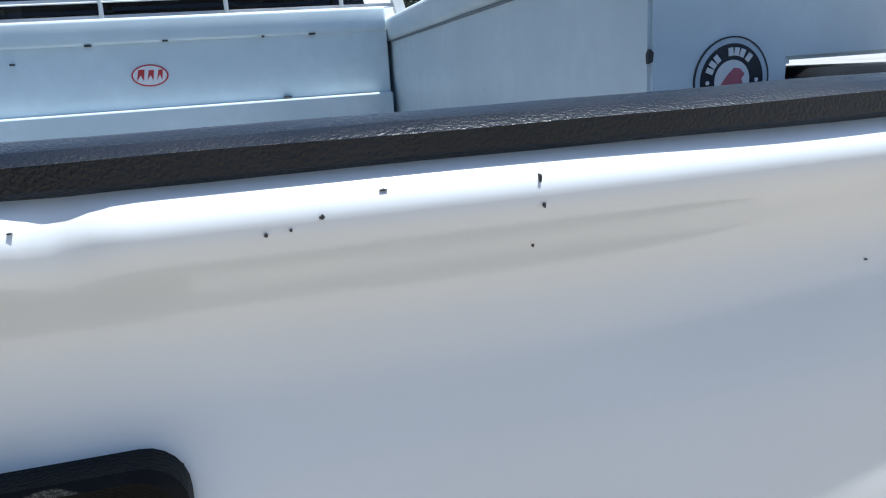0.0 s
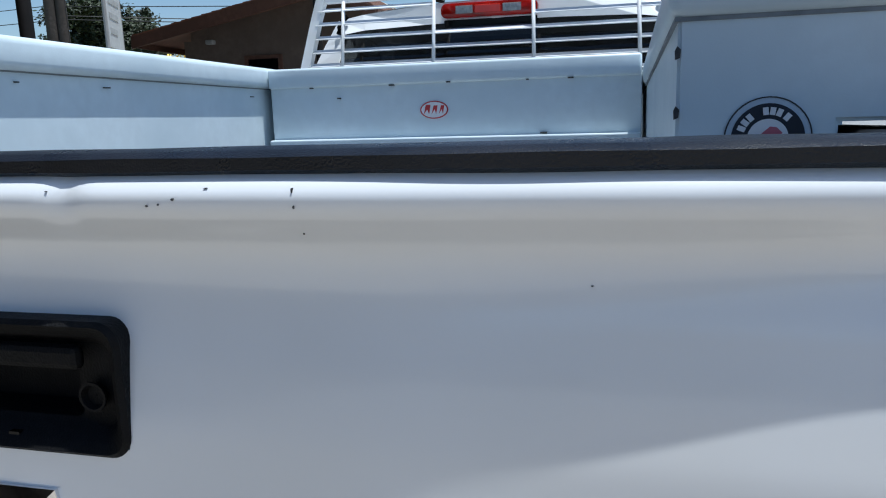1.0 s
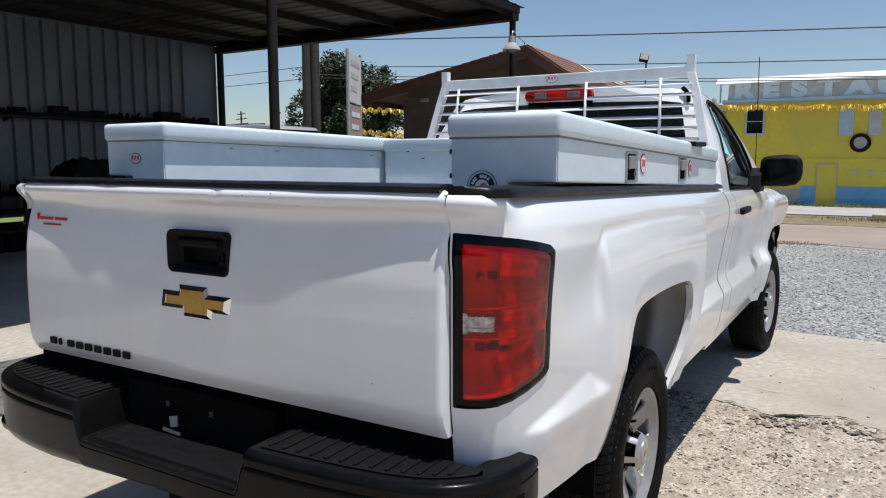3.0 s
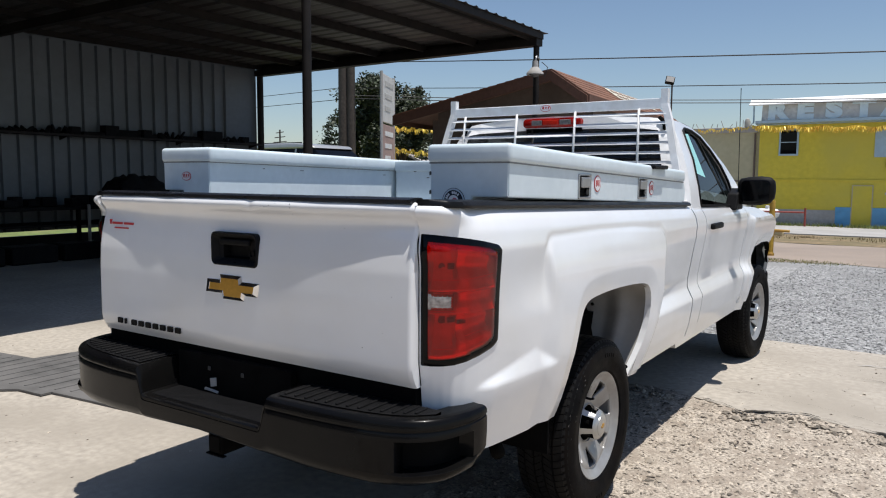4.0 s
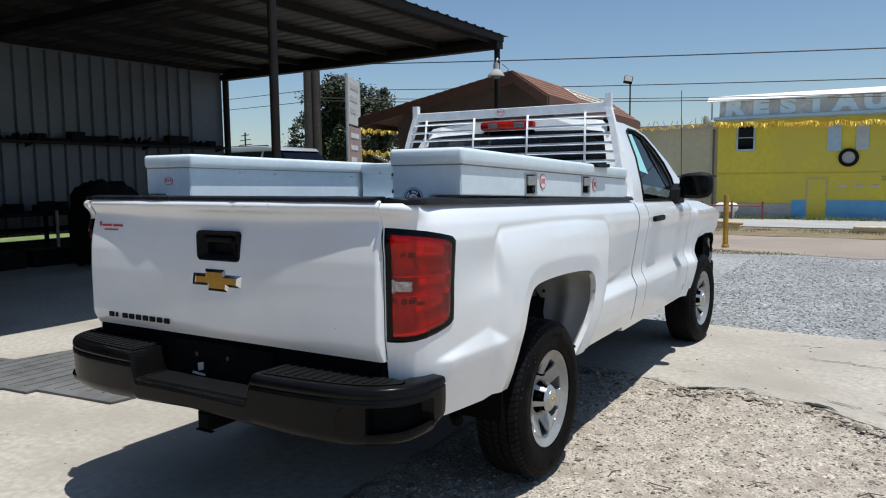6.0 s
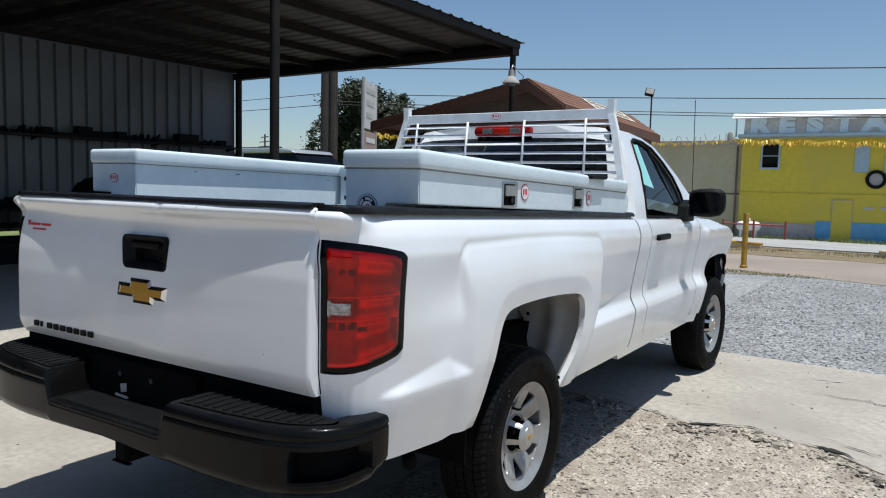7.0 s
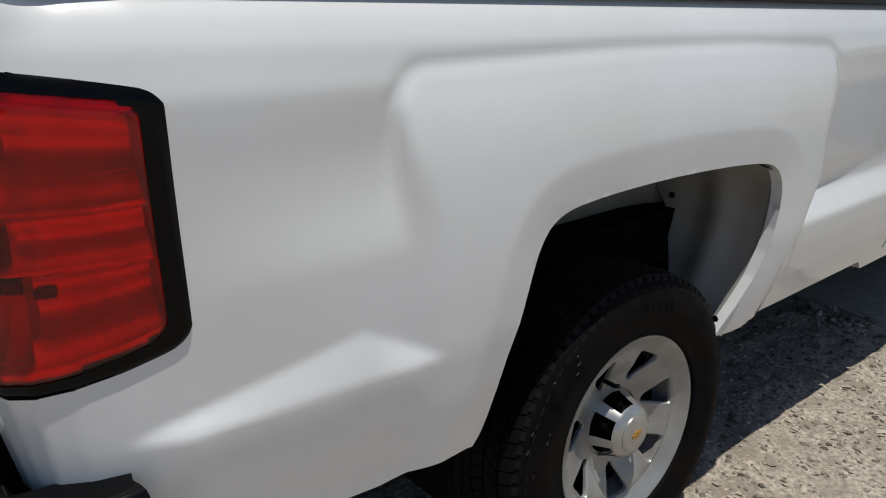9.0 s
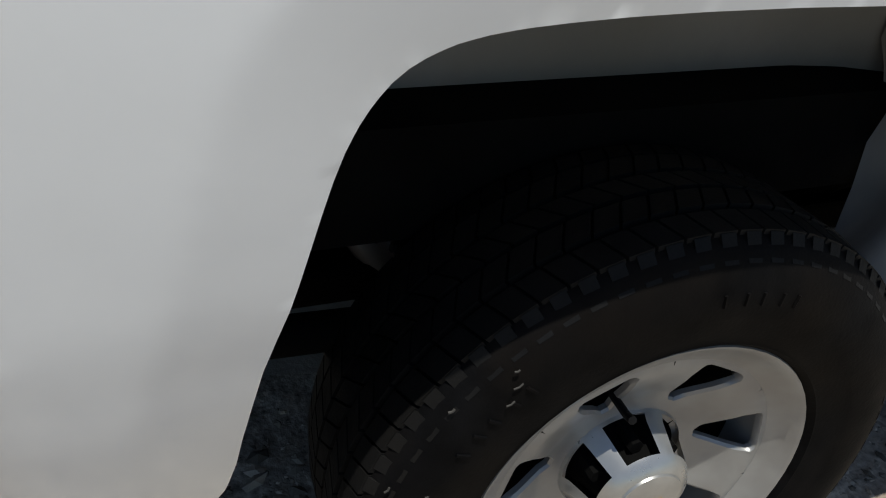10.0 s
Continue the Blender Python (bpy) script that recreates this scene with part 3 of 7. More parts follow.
def skin(y, z, s=9.0):
    """How far the side stands out from the plan line."""
    zs = [0.44, 0.52, 0.56, 0.62, 0.70, 0.765, 0.835, 0.88, 1.00, 1.15, 1.25, 1.31, 1.345, 1.368, 1.384]
    ds = [-0.07, -0.048, -0.036, -0.020, -0.007, 0.000, -0.036, -0.037, -0.017, 0.004, 0.009, -0.002, -0.018, -0.036, -0.060]
    zz = z + (1.392 - rail(y)) * smooth01((z - 1.0) / 0.3)
    d = eased(zs, ds, zz, 0.010)
    if y > 1.6:
        d += 0.015 * smooth01((2.55 - y) / 0.6) * smooth01((zz - 0.84) / 0.08) * smooth01((1.32 - zz) / 0.32)
    if y < 0.80:
        flat = eased([0.44, 0.52, 0.60, 0.70, 0.80, 0.95, 1.05, 1.15, 1.25], [-0.086, -0.068, -0.050, -0.033, -0.020, -0.009, -0.004, 0.003, 0.007], zz, 0.04)
        d = d + (flat - d) * (1 - smooth01((zz - 1.14) / 0.08))
    if 0.1 < y < 2.2:
        # raised fender: rounded outline with a groove round it, widest at the wheel
        a = arch_dist(ARCH_R, y, z)
        top = lerp([0.55, 1.1, 1.5, 1.95], [1.268, 1.268, 1.258, 1.232], y)
        front = lerp([0.56, 0.77, 0.91, 1.10], [1.80, 1.90, 1.963, 1.955], z)
        r = 0.075
        qy, qz = max(0.575 + r - y, y - front + r, 0.0), max(z - top + r, 0.0)
        e = r - math.hypot(qy, qz)
        low = 1 - smooth01((z - 0.98) / 0.24)
        rear = (1 - 0.55 * low) * smooth01((y - 0.565 + 0.03 * low) / (0.04 + 0.09 * low)) + 0.55 * low * smooth01((y - 0.10) / 0.58)
        ahead = smooth01((front - y) / (0.04 + 0.07 * low))
        mask = smooth01(e / 0.030) * (1 - low) + min(rear, ahead) * low
        zr = z + 1.268 - top
        full = eased([0.50, 0.58, 0.64, 0.70, 0.80, 0.90, 0.98, 1.05, 1.12, 1.17, 1.21, 1.235, 1.25], [-0.034, -0.012, 0.004, 0.018, 0.034, 0.040, 0.0415, 0.0405, 0.036, 0.028, 0.017, 0.008, 0.0015], zr, 0.030)
        d = d * (1 - mask) + full * mask
        if e < 0.05:
            d -= 0.0045 * math.exp(-((e - 0.012) / 0.013) ** 2) * (1 - low)
        band = max(0.0, min(1.0, 1 - a / 0.080))
        d -= 0.012 * band * mask
    if 0.15 < y < 0.70 and z < 0.93:
        # wedge-shaped ledge behind the wheel
        top = lerp([0.16, 0.51, 0.64], [0.808, 0.876, 0.806], y)
        foot = 0.800
        ledge = 1 - max(0.0, min(1.0, (z - foot) / max(0.004, top - foot)))
        d += 0.018 * ledge * smooth01((y - 0.16) / 0.10) * (1 - smooth01((y - 0.56) / 0.10)) * smooth01((z - 0.58) / 0.22)
    if 3.9 < y < 5.7:
        a = arch_dist(ARCH_F, y, z)
        sw = swell(y, z, 3.98, 5.35, 1.20)
        d = d + 0.030 * sw
        d -= 0.022 * smooth01(1 - a / 0.075)
        d -= 1.5 * max(0, y - 4.90) ** 2
    if s < 0.24:
        # the rear corner follows the tailgate
        k = 1 - smooth01((s - 0.04) / 0.19)
        up = smooth01((z - 1.19) / 0.08)
        d = d * (1 - k) + k * ((-0.010 - 0.16 * max(0.0, 0.90 - z)) * (1 - up) - (lerp(TG_Z, TG_Y, z + 0.004) - 0.010) * up)
    return d


def side_panel(name, s0, s1, ns, zlo, zhi, nz, arch, sign, skip=None, material=PAINT, off=0.0):
    """A sheet of the truck's side with its wheel opening and turned-in lip."""
    bm = bmesh.new()
    grid = {}
    for i in range(ns + 1):
        s = s0 + (s1 - s0) * i / ns
        y = plan(s)[1]
        a, b = zlo(y), zhi(y)
        for j in range(nz + 1):
            grid[i, j] = (s, a + (b - a) * j / nz)
    inside = set()
    if arch:
        ds = {k: arch_dist(arch, plan(s)[1], z) for k, (s, z) in grid.items()}
        inside = {k for k, d in ds.items() if d < 0}
        cell = max((s1 - s0) / ns, 0.012)
        for k, (s, z) in list(grid.items()):
            if abs(ds[k]) < cell * 0.75:
                y2, z2 = nearest(arch, plan(s)[1], z)
                grid[k] = (s_of(y2), z2)
                inside.discard(k)
    vert = {}
    for k, (s, z) in grid.items():
        x, y, nx, ny = plan(s)
        d = skin(y, z, s) + off
        vert[k] = bm.verts.new((sign * (x + nx * d), y + ny * d, z))
    for i in range(ns):
        for j in range(nz):
            ks = [(i, j), (i + 1, j), (i + 1, j + 1), (i, j + 1)]
            if any(k in inside for k in ks) or (skip and skip(sum(grid[k][0] for k in ks) / 4, sum(grid[k][1] for k in ks) / 4)):
                continue
            bm.faces.new([vert[k] for k in ks])
    loose = [v for v in bm.verts if not v.link_faces]
    bmesh.ops.delete(bm, geom=loose, context='VERTS')
    edge = [e for e in bm.edges if len(e.link_faces) == 1]
    got = bmesh.ops.extrude_edge_only(bm, edges=edge)["geom"]
    for v in got:
        if isinstance(v, bmesh.types.BMVert):
            if abs(v.co.x) < 0.822 and v.co.y < 0.06:
                v.co.y += 0.035
            else:
                v.co.x -= sign * 0.028
    return part(name, bm, material, truck, smooth=50)


def bottom(y):
    return lerp([0.0, 0.30, 0.55, 0.60, 0.76, 1.5, 1.6, 2.6], [0.60, 0.575, 0.562, 0.575, 0.56, 0.5, 0.545, 0.55], y)


def corner(u, r=0.1):
    return r - math.sqrt(max(0, r * r - max(0, u - 1 + r) ** 2))


def lens_low(u):
    return 0.910 + 0.040 * u ** 2.2 + 0.2 * corner(u, 0.12)


def lens_high(u):
    return 1.277 - 0.036 * u ** 1.6 - 0.2 * corner(u, 0.1)


LENS_A, LENS_B = 0.028, 0.288


def in_lens(s, z, grow=0.0):
    """Inside the red lens's outline, grown or shrunk by a margin."""
    u = max(0.0, min(1.0, (s - LENS_A) / (LENS_B - LENS_A)))
    return LENS_A - grow < s < LENS_B + grow and lens_low(u) - grow < z < lens_high(u) + grow


def in_lamp(s, z):
    return in_lens(s, z, 0.007)


def fender_top(y):
    return lerp([3.9, 4.3, 4.6, 4.8, 4.95, 5.06, 5.18, 5.42], [1.268, 1.242, 1.195, 1.145, 1.085, 1.03, 0.98, 0.93], y)


for sign in (1, -1):
    side_panel("bed_side", 0.0, s_of(2.535), 270, bottom, lambda y: rail(y) - 0.008, 92, ARCH_R, sign, skip=in_lamp)
    side_panel("cab_corner", s_of(2.555), s_of(2.752), 12, lambda y: 0.545, lambda y: 1.29, 40, None, sign)
    door = side_panel("door", s_of(2.762), s_of(3.905), 50, lambda y: 0.60, lambda y: 1.285 - 0.02 * (y - 2.76), 40, None, sign)
    side_panel("front_fender", s_of(3.915), s_of(5.42), 70, lambda y: 0.55 if y < 4.4 else 0.62, fender_top, 36, ARCH_F, sign)
    side_panel("rocker", s_of(1.60), s_of(4.08), 60, lambda y: 0.485 if y > 2.45 else 0.52, lambda y: 0.592 if y > 2.75 else 0.545, 5, None, sign, off=-0.012)
    # black boxes standing in for the shade behind panel gaps and seams
    part("gap_shade_box", box(*sorted((sign * 0.84, sign * 0.905)), 1.78, 4.05, 0.56, 1.22), DARK, truck)
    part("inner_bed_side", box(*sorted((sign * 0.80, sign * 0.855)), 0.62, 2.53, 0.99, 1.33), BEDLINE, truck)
    # unseen box added to stop sun leaking through the bed corner
    part("corner_light_block", box(*sorted((sign * 0.80, sign * 0.855)), 0.10, 0.62, 0.79, 1.33), DARK, truck)
    part("seam_shade_backing", box(*sorted((sign * 0.785, sign * 0.83)), 0.058, 0.07, 0.80, 1.375), DARK, truck)
    # rail cap
    prof = [(0.775, -0.05), (0.775, 0.004), (0.79, 0.013), (0.90, 0.013), (0.922, 0.008), (0.930, -0.003), (0.927, -0.011), (0.88, -0.013)]
    bm = bmesh.new()
    prev = None
    for y in [0.028, 0.036, 0.047, 0.058, 0.07, 0.085, 0.1, 0.12, 0.15, 0.2, 0.25, 0.3, 0.36] + [0.5 + 0.16 * q for q in range(13)] + [2.53]:
        ring = [bm.verts.new((sign * (0.80 * (y < 0.1) + 0.775 * (y >= 0.1) + (px - 0.775) * lerp([0.03, 0.045, 0.07, 0.12, 0.2, 0.3], [0.36, 0.62, 0.82, 0.98, 0.99, 1], y)), y, rail(y) + pz - 0.002)) for px, pz in prof]
        if prev:
            for a in range(len(prof)):
                b = (a + 1) % len(prof)
                bm.faces.new((prev[a], prev[b], ring[b], ring[a]))
        else:
            bm.faces.new(ring)
        prev = ring
    bm.faces.new(prev)
    part("rail_cap", bm, RAILP, truck, smooth=45)

    # tail lamp: black frame, red lens with bands, clear reverse window
    def lamp_patch(s_a, s_b, za, zb, ns, nz, off, rim=0.012, hole=False):
        bm = bmesh.new()
        vs = {}
        for i in range(ns + 1):
            u = i / ns
            s = s_a + (s_b - s_a) * u
            x, y, nx, ny = plan(s)
            lo, hi = za(u), zb(u)
            for j in range(nz + 1):
                w = j / nz
                z = lo + (hi - lo) * w
                e = min(u, 1 - u) * (s_b - s_a), min(w, 1 - w) * (hi - lo)
                d = skin(y, z, s) + 0.002 + off - rim * (1 - smooth01(min(e) / 0.014))
                vs[i, j] = bm.verts.new((sign * (x + nx * d), y + ny * d, z))
        for i in range(ns):
            for j in range(nz):
                u, w = (i + 0.5) / ns, (j + 0.5) / nz
                if hole and in_lens(s_a + (s_b - s_a) * u, za(u) + (zb(u) - za(u)) * w, -0.004):
                    continue
                bm.faces.new((vs[i, j], vs[i + 1, j], vs[i + 1, j + 1], vs[i, j + 1]))
        if hole:
            bmesh.ops.delete(bm, geom=[v for v in bm.verts if not v.link_faces], context='VERTS')
        return bm

    bm = lamp_patch(0.0, 0.320, lambda u: 0.888 + 0.045 * u ** 2.4 + 0.25 * corner(u, 0.12), lambda u: 1.299 - 0.045 * u ** 1.7 - 0.3 * corner(u, 0.10), 64, 64, 0.003, 0.007, hole=True)
    lamp = part("tail_lamp", bm, GLOSSB, truck, "wrap-around tail lamp with a gloss black frame", smooth=60)
    lens = part("lens", lamp_patch(LENS_A, LENS_B, lens_low, lens_high, 30, 30, 0.0065, 0.006), REDGLASS, lamp, "glossy see-through red lens", smooth=60)

    # reflector chambers behind the lens, split by shelves
    def depth(u, s, z):
        hi, lo = 1.264 - 0.036 * u ** 1.6, 0.926 + 0.040 * u ** 2.2
        side = smooth01((s - 0.118) / 0.012)
        wall = 1 - 0.5 * math.exp(-((s - 0.128) / 0.006) ** 2)
        d = 0.005
        for za, zb, dp in ((1.128, hi, 0.050 - 0.014 * side), (1.058, 1.122, 0.026 - 0.010 * side), (lo, 1.052, 0.050 - 0.016 * side)):
            if za < z < zb:
                t = (z - za) / (zb - za)
                d += dp * wall * (t ** 0.8) * smooth01((zb - z) / 0.006) * (1 - 0.25 * side * math.sin(t * 9.0))
        return d * smooth01(min(s - LENS_A, LENS_B - s) / 0.008)
    bm = bmesh.new()
    vs = {}
    for i in range(53):
        u = i / 52
        s = LENS_A + (LENS_B - LENS_A) * u
        x, y, nx, ny = plan(s)
        lo, hi = lens_low(u), lens_high(u)
        for j in range(101):
            z = lo + (hi - lo) * j / 100
            d = skin(y, z, s) + 0.003 - depth(u, s, z)
            vs[i, j] = bm.verts.new((sign * (x + nx * d), y + ny * d, z))
    for i in range(52):
        for j in range(100):
            bm.faces.new((vs[i, j], vs[i + 1, j], vs[i + 1, j + 1], vs[i, j + 1]))
    pan = part("reflector", bm, REFLECT, lamp, "silver reflector chambers behind the lens", smooth=30)

    def on_lamp(s, z, d):
        x, y, nx, ny = plan(s)
        q = skin(y, z, s) - d
        return Vector((sign * (x + nx * q), y + ny * q, z))
    for s, z, d in ((0.072, 1.196, 0.030), (0.070, 1.030, 0.030)):
        bulb = bmesh.new()
        tube([on_lamp(s, z, 0.046), on_lamp(s, z, d)], 0.010, 14, bulb)
        part("bulb_socket", bulb, SLOT, lamp)
    for s_a, s_b, z0, z1, d in ((0.098, 0.122, 1.188, 1.206, 0.020), (0.062, 0.086, 1.024, 1.044, 0.016), (0.096, 0.124, 1.026, 1.040, 0.014), (0.140, 0.166, 1.020, 1.030, 0.012), (0.128, 0.160, 0.958, 0.968, 0.014), (0.040, 0.116, 1.132, 1.148, 0.016)):
        bm = bmesh.new()
        ring = [bm.verts.new(on_lamp(ss, zz, d)) for ss, zz in ((s_a, z0), (s_b, z0 + 0.001), (s_b, z1 + 0.001), (s_a, z1))]
        bm.faces.new(ring)
        back = [bm.verts.new(on_lamp(ss, zz, d + 0.012)) for ss, zz in ((s_a, z0), (s_b, z0), (s_b, z1), (s_a, z1))]
        for k in range(4):
            bm.faces.new((ring[k], ring[(k + 1) % 4], back[(k + 1) % 4], back[k]))
        part("dark_slot", bm, SLOT, lamp)
    # clear reverse window with its grid of optics
    rev = part("reverse_lens", lamp_patch(0.031, 0.110, lambda u: 1.068, lambda u: 1.116, 10, 8, 0.0078, 0.003), LENSC, lamp, "clear ribbed reverse lamp window", smooth=60)
    for k in range(5):
        z = 1.0750 + 0.0078 * k
        part("optic_rib", lamp_patch(0.037, 0.104, lambda u, z=z: z, lambda u, z=z: z + 0.0022, 8, 2, 0.0084, 0.0006), LENSC if k != 1 else SLOT, rev, smooth=60)
    for k in range(4):
        s = 0.048 + 0.014 * k
        part("optic_rib", lamp_patch(s, s + 0.0022, lambda u: 1.073, lambda u: 1.111, 2, 6, 0.0083, 0.0006), LENSC, rev, smooth=60)
    # fine moulded ridges on the lens, in a brighter red that paints glints
    for s_a, s_b, z0, slope in ((0.040, 0.105, 1.246, 0.0), (0.145, 0.262, 1.158, 0.010), (0.050, 0.125, 1.158, 0.0), (0.036, 0.118, 1.0635, 0.0), (0.150, 0.245, 0.985, 0.018), (0.050, 0.120, 0.948, 0.0), (0.128, 0.250, 1.118, 0.012)):
        part("lens_ridge", lamp_patch(s_a, s_b, lambda u, z0=z0, q=slope: z0 + q * u, lambda u, z0=z0, q=slope: z0 + q * u + 0.0016, 14, 2, 0.0072, 0.0015), LENSB, lens, smooth=60)


# tailgate


def tg_y(x, z):
    d = eased(TG_Z, TG_Y, z, 0.010)
    dent = 0.0
    for dx, dz, r, h in ((0.114, 1.368, 0.016, 0.006), (-0.35, 1.374, 0.06, 0.004), (0.45, 1.372, 0.09, 0.003)):
        dent += h * math.exp(-((x - dx) ** 2 + (z - dz) ** 2) / r ** 2)
    return d + dent + 0.0175 * smooth01((abs(x) - 0.36) / 0.46) * smooth01((z - 1.27) / 0.07)


def tg_edge(z):
    return 0.8088 + lerp([0.8, 1.24, 1.27, 1.31, 1.36, 1.40], [0.0, 0.0, -0.002, 0.001, -0.001, -0.002], z)


bm = bmesh.new()
NX, NZ = 190, 72
vs = {}
for j in range(NZ + 1):
    z = 0.822 + (1.388 - 0.822) * j / NZ
    for i in range(NX + 1):
        x = (2 * i / NX - 1) * tg_edge(z)
        e = (tg_edge(z) - abs(x))
        vs[i, j] = bm.verts.new((x, tg_y(x, z) + 0.006 * smooth01(1 - e / 0.007), z))
for i in range(NX):
    for j in range(NZ):
        x, z = (2 * (i + .5) / NX - 1) * 0.805, 0.822 + 0.566 * (j + .5) / NZ
        if abs(x - 0.026) < 0.115 and 1.150 < z < 1.258:
            continue
        bm.faces.new((vs[i, j], vs[i + 1, j], vs[i + 1, j + 1], vs[i, j + 1]))
rim = [e for e in bm.edges if len(e.link_faces) == 1]
for g in bmesh.ops.extrude_edge_only(bm, edges=rim)["geom"]:
    if isinstance(g, bmesh.types.BMVert):
        g.co.y += 0.05
tailgate = part("tailgate", bm, PAINT, truck, "white tailgate with small dents and paint chips", smooth=55)
# black strip that paints the shade in the gap beside the tailgate
for sx in (1, -1):
    bm = bmesh.new()
    prev = None
    for k in range(80):
        z = 0.826 + (1.384 - 0.826) * k / 79
        xe = tg_edge(z)
        yy = max(tg_y(sx * xe, z) + 0.006, plan(0.0)[1] + plan(0.0)[3] * skin(plan(0.0)[1], z, 0.0) + 0.003)
        ring = [bm.verts.new((sx * (xe + 0.0006), max(yy - 0.007, tg_y(sx * xe, z) + 0.0095), z)), bm.verts.new((sx * (xe + 0.0008), max(yy, tg_y(sx * xe, z) + 0.011), z)), bm.verts.new((sx * (xe + 0.0028), yy, z)), bm.verts.new((sx * (xe + 0.0028), yy + 0.02, z))]
        if prev:
            for j in range(3):
                bm.faces.new((prev[j], prev[j + 1], ring[j + 1], ring[j]))
        prev = ring
    part("gap_shade_strip", bm, DARK, tailgate)
part("inner_face", box(-0.79, 0.79, 0.052, 0.06, 0.84, 1.388), BEDLINE, tailgate)
prof = [(0.004, 1.382), (-0.004, 1.386), (-0.004, 1.396), (0.006, 1.4005), (0.030, 1.4025), (0.055, 1.401), (0.064, 1.395), (0.064, 1.380)]
bm = bmesh.new()
prev = None
for i in range(60):
    x = -0.795 + 1.59 * i / 59
    ring = [bm.verts.new((x, py + 0.012 * smooth01((abs(x) - 0.36) / 0.46), pz + 0.0010 * noise.noise((x * 9, k, 0)))) for k, (py, pz) in enumerate(prof)]
    if prev:
        for a in range(len(prof)):
            b = (a + 1) % len(prof)
            bm.faces.new((prev[a], prev[b], ring[b], ring[a]))
    else:
        bm.faces.new(ring)
    prev = ring
bm.faces.new(prev)
part("top_cap", bm, CAPPL, tailgate, "scuffed black plastic tailgate cap", smooth=40)

# tailgate handle

def rounded(w, h, r, n=6):
    pts = []
    for cx, cz, a0 in ((w - r, h - r, 0), (-w + r, h - r, 90), (-w + r, -h + r, 180), (w - r, -h + r, 270)):
        for k in range(n + 1):
            a = radians(a0 + 90 * k / n)
            pts.append((cx + r * math.cos(a), cz + r * math.sin(a)))
    return pts


def ring_plate(cx, cz, loops, bm=None):
    """Nested rounded outlines at given depths, joined in rings; the last one is closed."""
    out = bm or bmesh.new()
    prev = None
    for w, h, r, y, ox, oz in loops:
        ring = [out.verts.new((cx + ox + px, y, cz + oz + pz)) for px, pz in rounded(w, h, r)]
        if prev:
            n = len(ring)
            for k in range(n):
                out.faces.new((prev[k], prev[(k + 1) % n], ring[(k + 1) % n], ring[k]))
        prev = ring
    out.faces.new(prev)
    return out


HX, HZ = 0.026, 1.204
handle = part("tailgate_handle", ring_plate(HX, HZ, [(0.121, 0.060, 0.02, 0.016, 0, 0), (0.121, 0.060, 0.02, -0.004, 0, 0), (0.117, 0.056, 0.018, -0.008, 0, 0), (0.108, 0.047, 0.016, -0.001, 0, 0),
                                                  (0.096, 0.038, 0.014, 0.016, 0, -0.003), (0.070, 0.026, 0.008, 0.020, -0.012, -0.010), (0.066, 0.022, 0.008, 0.050, -0.012, -0.010)]), BLACKP, tailgate,
              "black plastic tailgate handle in a rounded bezel", smooth=35)
part("grip", box(HX - 0.082, HX + 0.075, -0.001, 0.012, HZ + 0.014, HZ + 0.036, 0.006), BLACKP, handle)
part("lock", lathe([(0.012, 0.0), (0.012, 0.010), (0.006, 0.0135), (0.004, 0.0135), (0.004, 0.011), (0.010, 0.009), (0.010, 0.001)], 20, axis="y"), BLACKP, handle).location = (HX + 0.078, 0.004, HZ - 0.012)
part("camera_lens", box(HX - 0.005, HX + 0.006, -0.0015, 0.004, HZ - 0.050, HZ - 0.045), GLOSSB, handle)

# emblem: a plain cross of two bars, gold in a bright bevelled rim
EX, EZ = 0.018, 1.067


def cross_outline(g):
    p = [(-0.142 + g * 2.0, -0.024 + g), (-0.132 + g * 1.7, 0.024 - g), (-0.066 + g, 0.024 - g), (-0.062 + g, 0.044 - g), (0.050 - g, 0.044 - g), (0.054 - g, 0.024 - g),
         (0.142 - g * 2.0, 0.024 - g), (0.132 - g * 1.7, -0.024 + g), (0.066 - g, -0.024 + g), (0.062 - g, -0.044 + g), (-0.050 + g, -0.044 + g), (-0.054 + g, -0.024 + g)]
    return [(EX + x, EZ + z) for x, z in p]


bm = bmesh.new()
loops = [[bm.verts.new((x, y, z)) for x, z in cross_outline(g)] for g, y in ((0, 0.004), (0, -0.009), (0.0110, -0.0155), (0.0118, -0.0140))]
for a, b in zip(loops, loops[1:]):
    for k in range(12):
        bm.faces.new((a[k], a[(k + 1) % 12], b[(k + 1) % 12], b[k]))
bm.faces.new(loops[-1])
emblem = part("emblem", bm, CHROME, tailgate, "gold cross-shaped emblem in a chrome rim")
part("gold_face", prism(cross_outline(0.0120), "y", -0.0135, -0.0150), GOLD, emblem)

# name bars along the lower left of the tailgate
for k in range(9):
    x = -0.682 + k * 0.0465
    w = 0.010 if k == 1 else 0.030
    part("name_bar", box(x, x + w, -0.014, -0.006, 0.862, 0.884, 0.002), BLACKP, tailgate)
# red dealer sticker, unreadable
for x0, x1, z0, z1 in ((-0.735, -0.665, 1.265, 1.274), (-0.655, -0.59, 1.265, 1.274), (-0.715, -0.62, 1.248, 1.254), (-0.752, -0.742, 1.264, 1.284)):
    yy = min(tg_y(-0.66, z0), tg_y(-0.66, z1))
    part("sticker_bar", box(x0, x1, yy - 0.0015, yy + 0.006, z0, z1), REDP, tailgate)
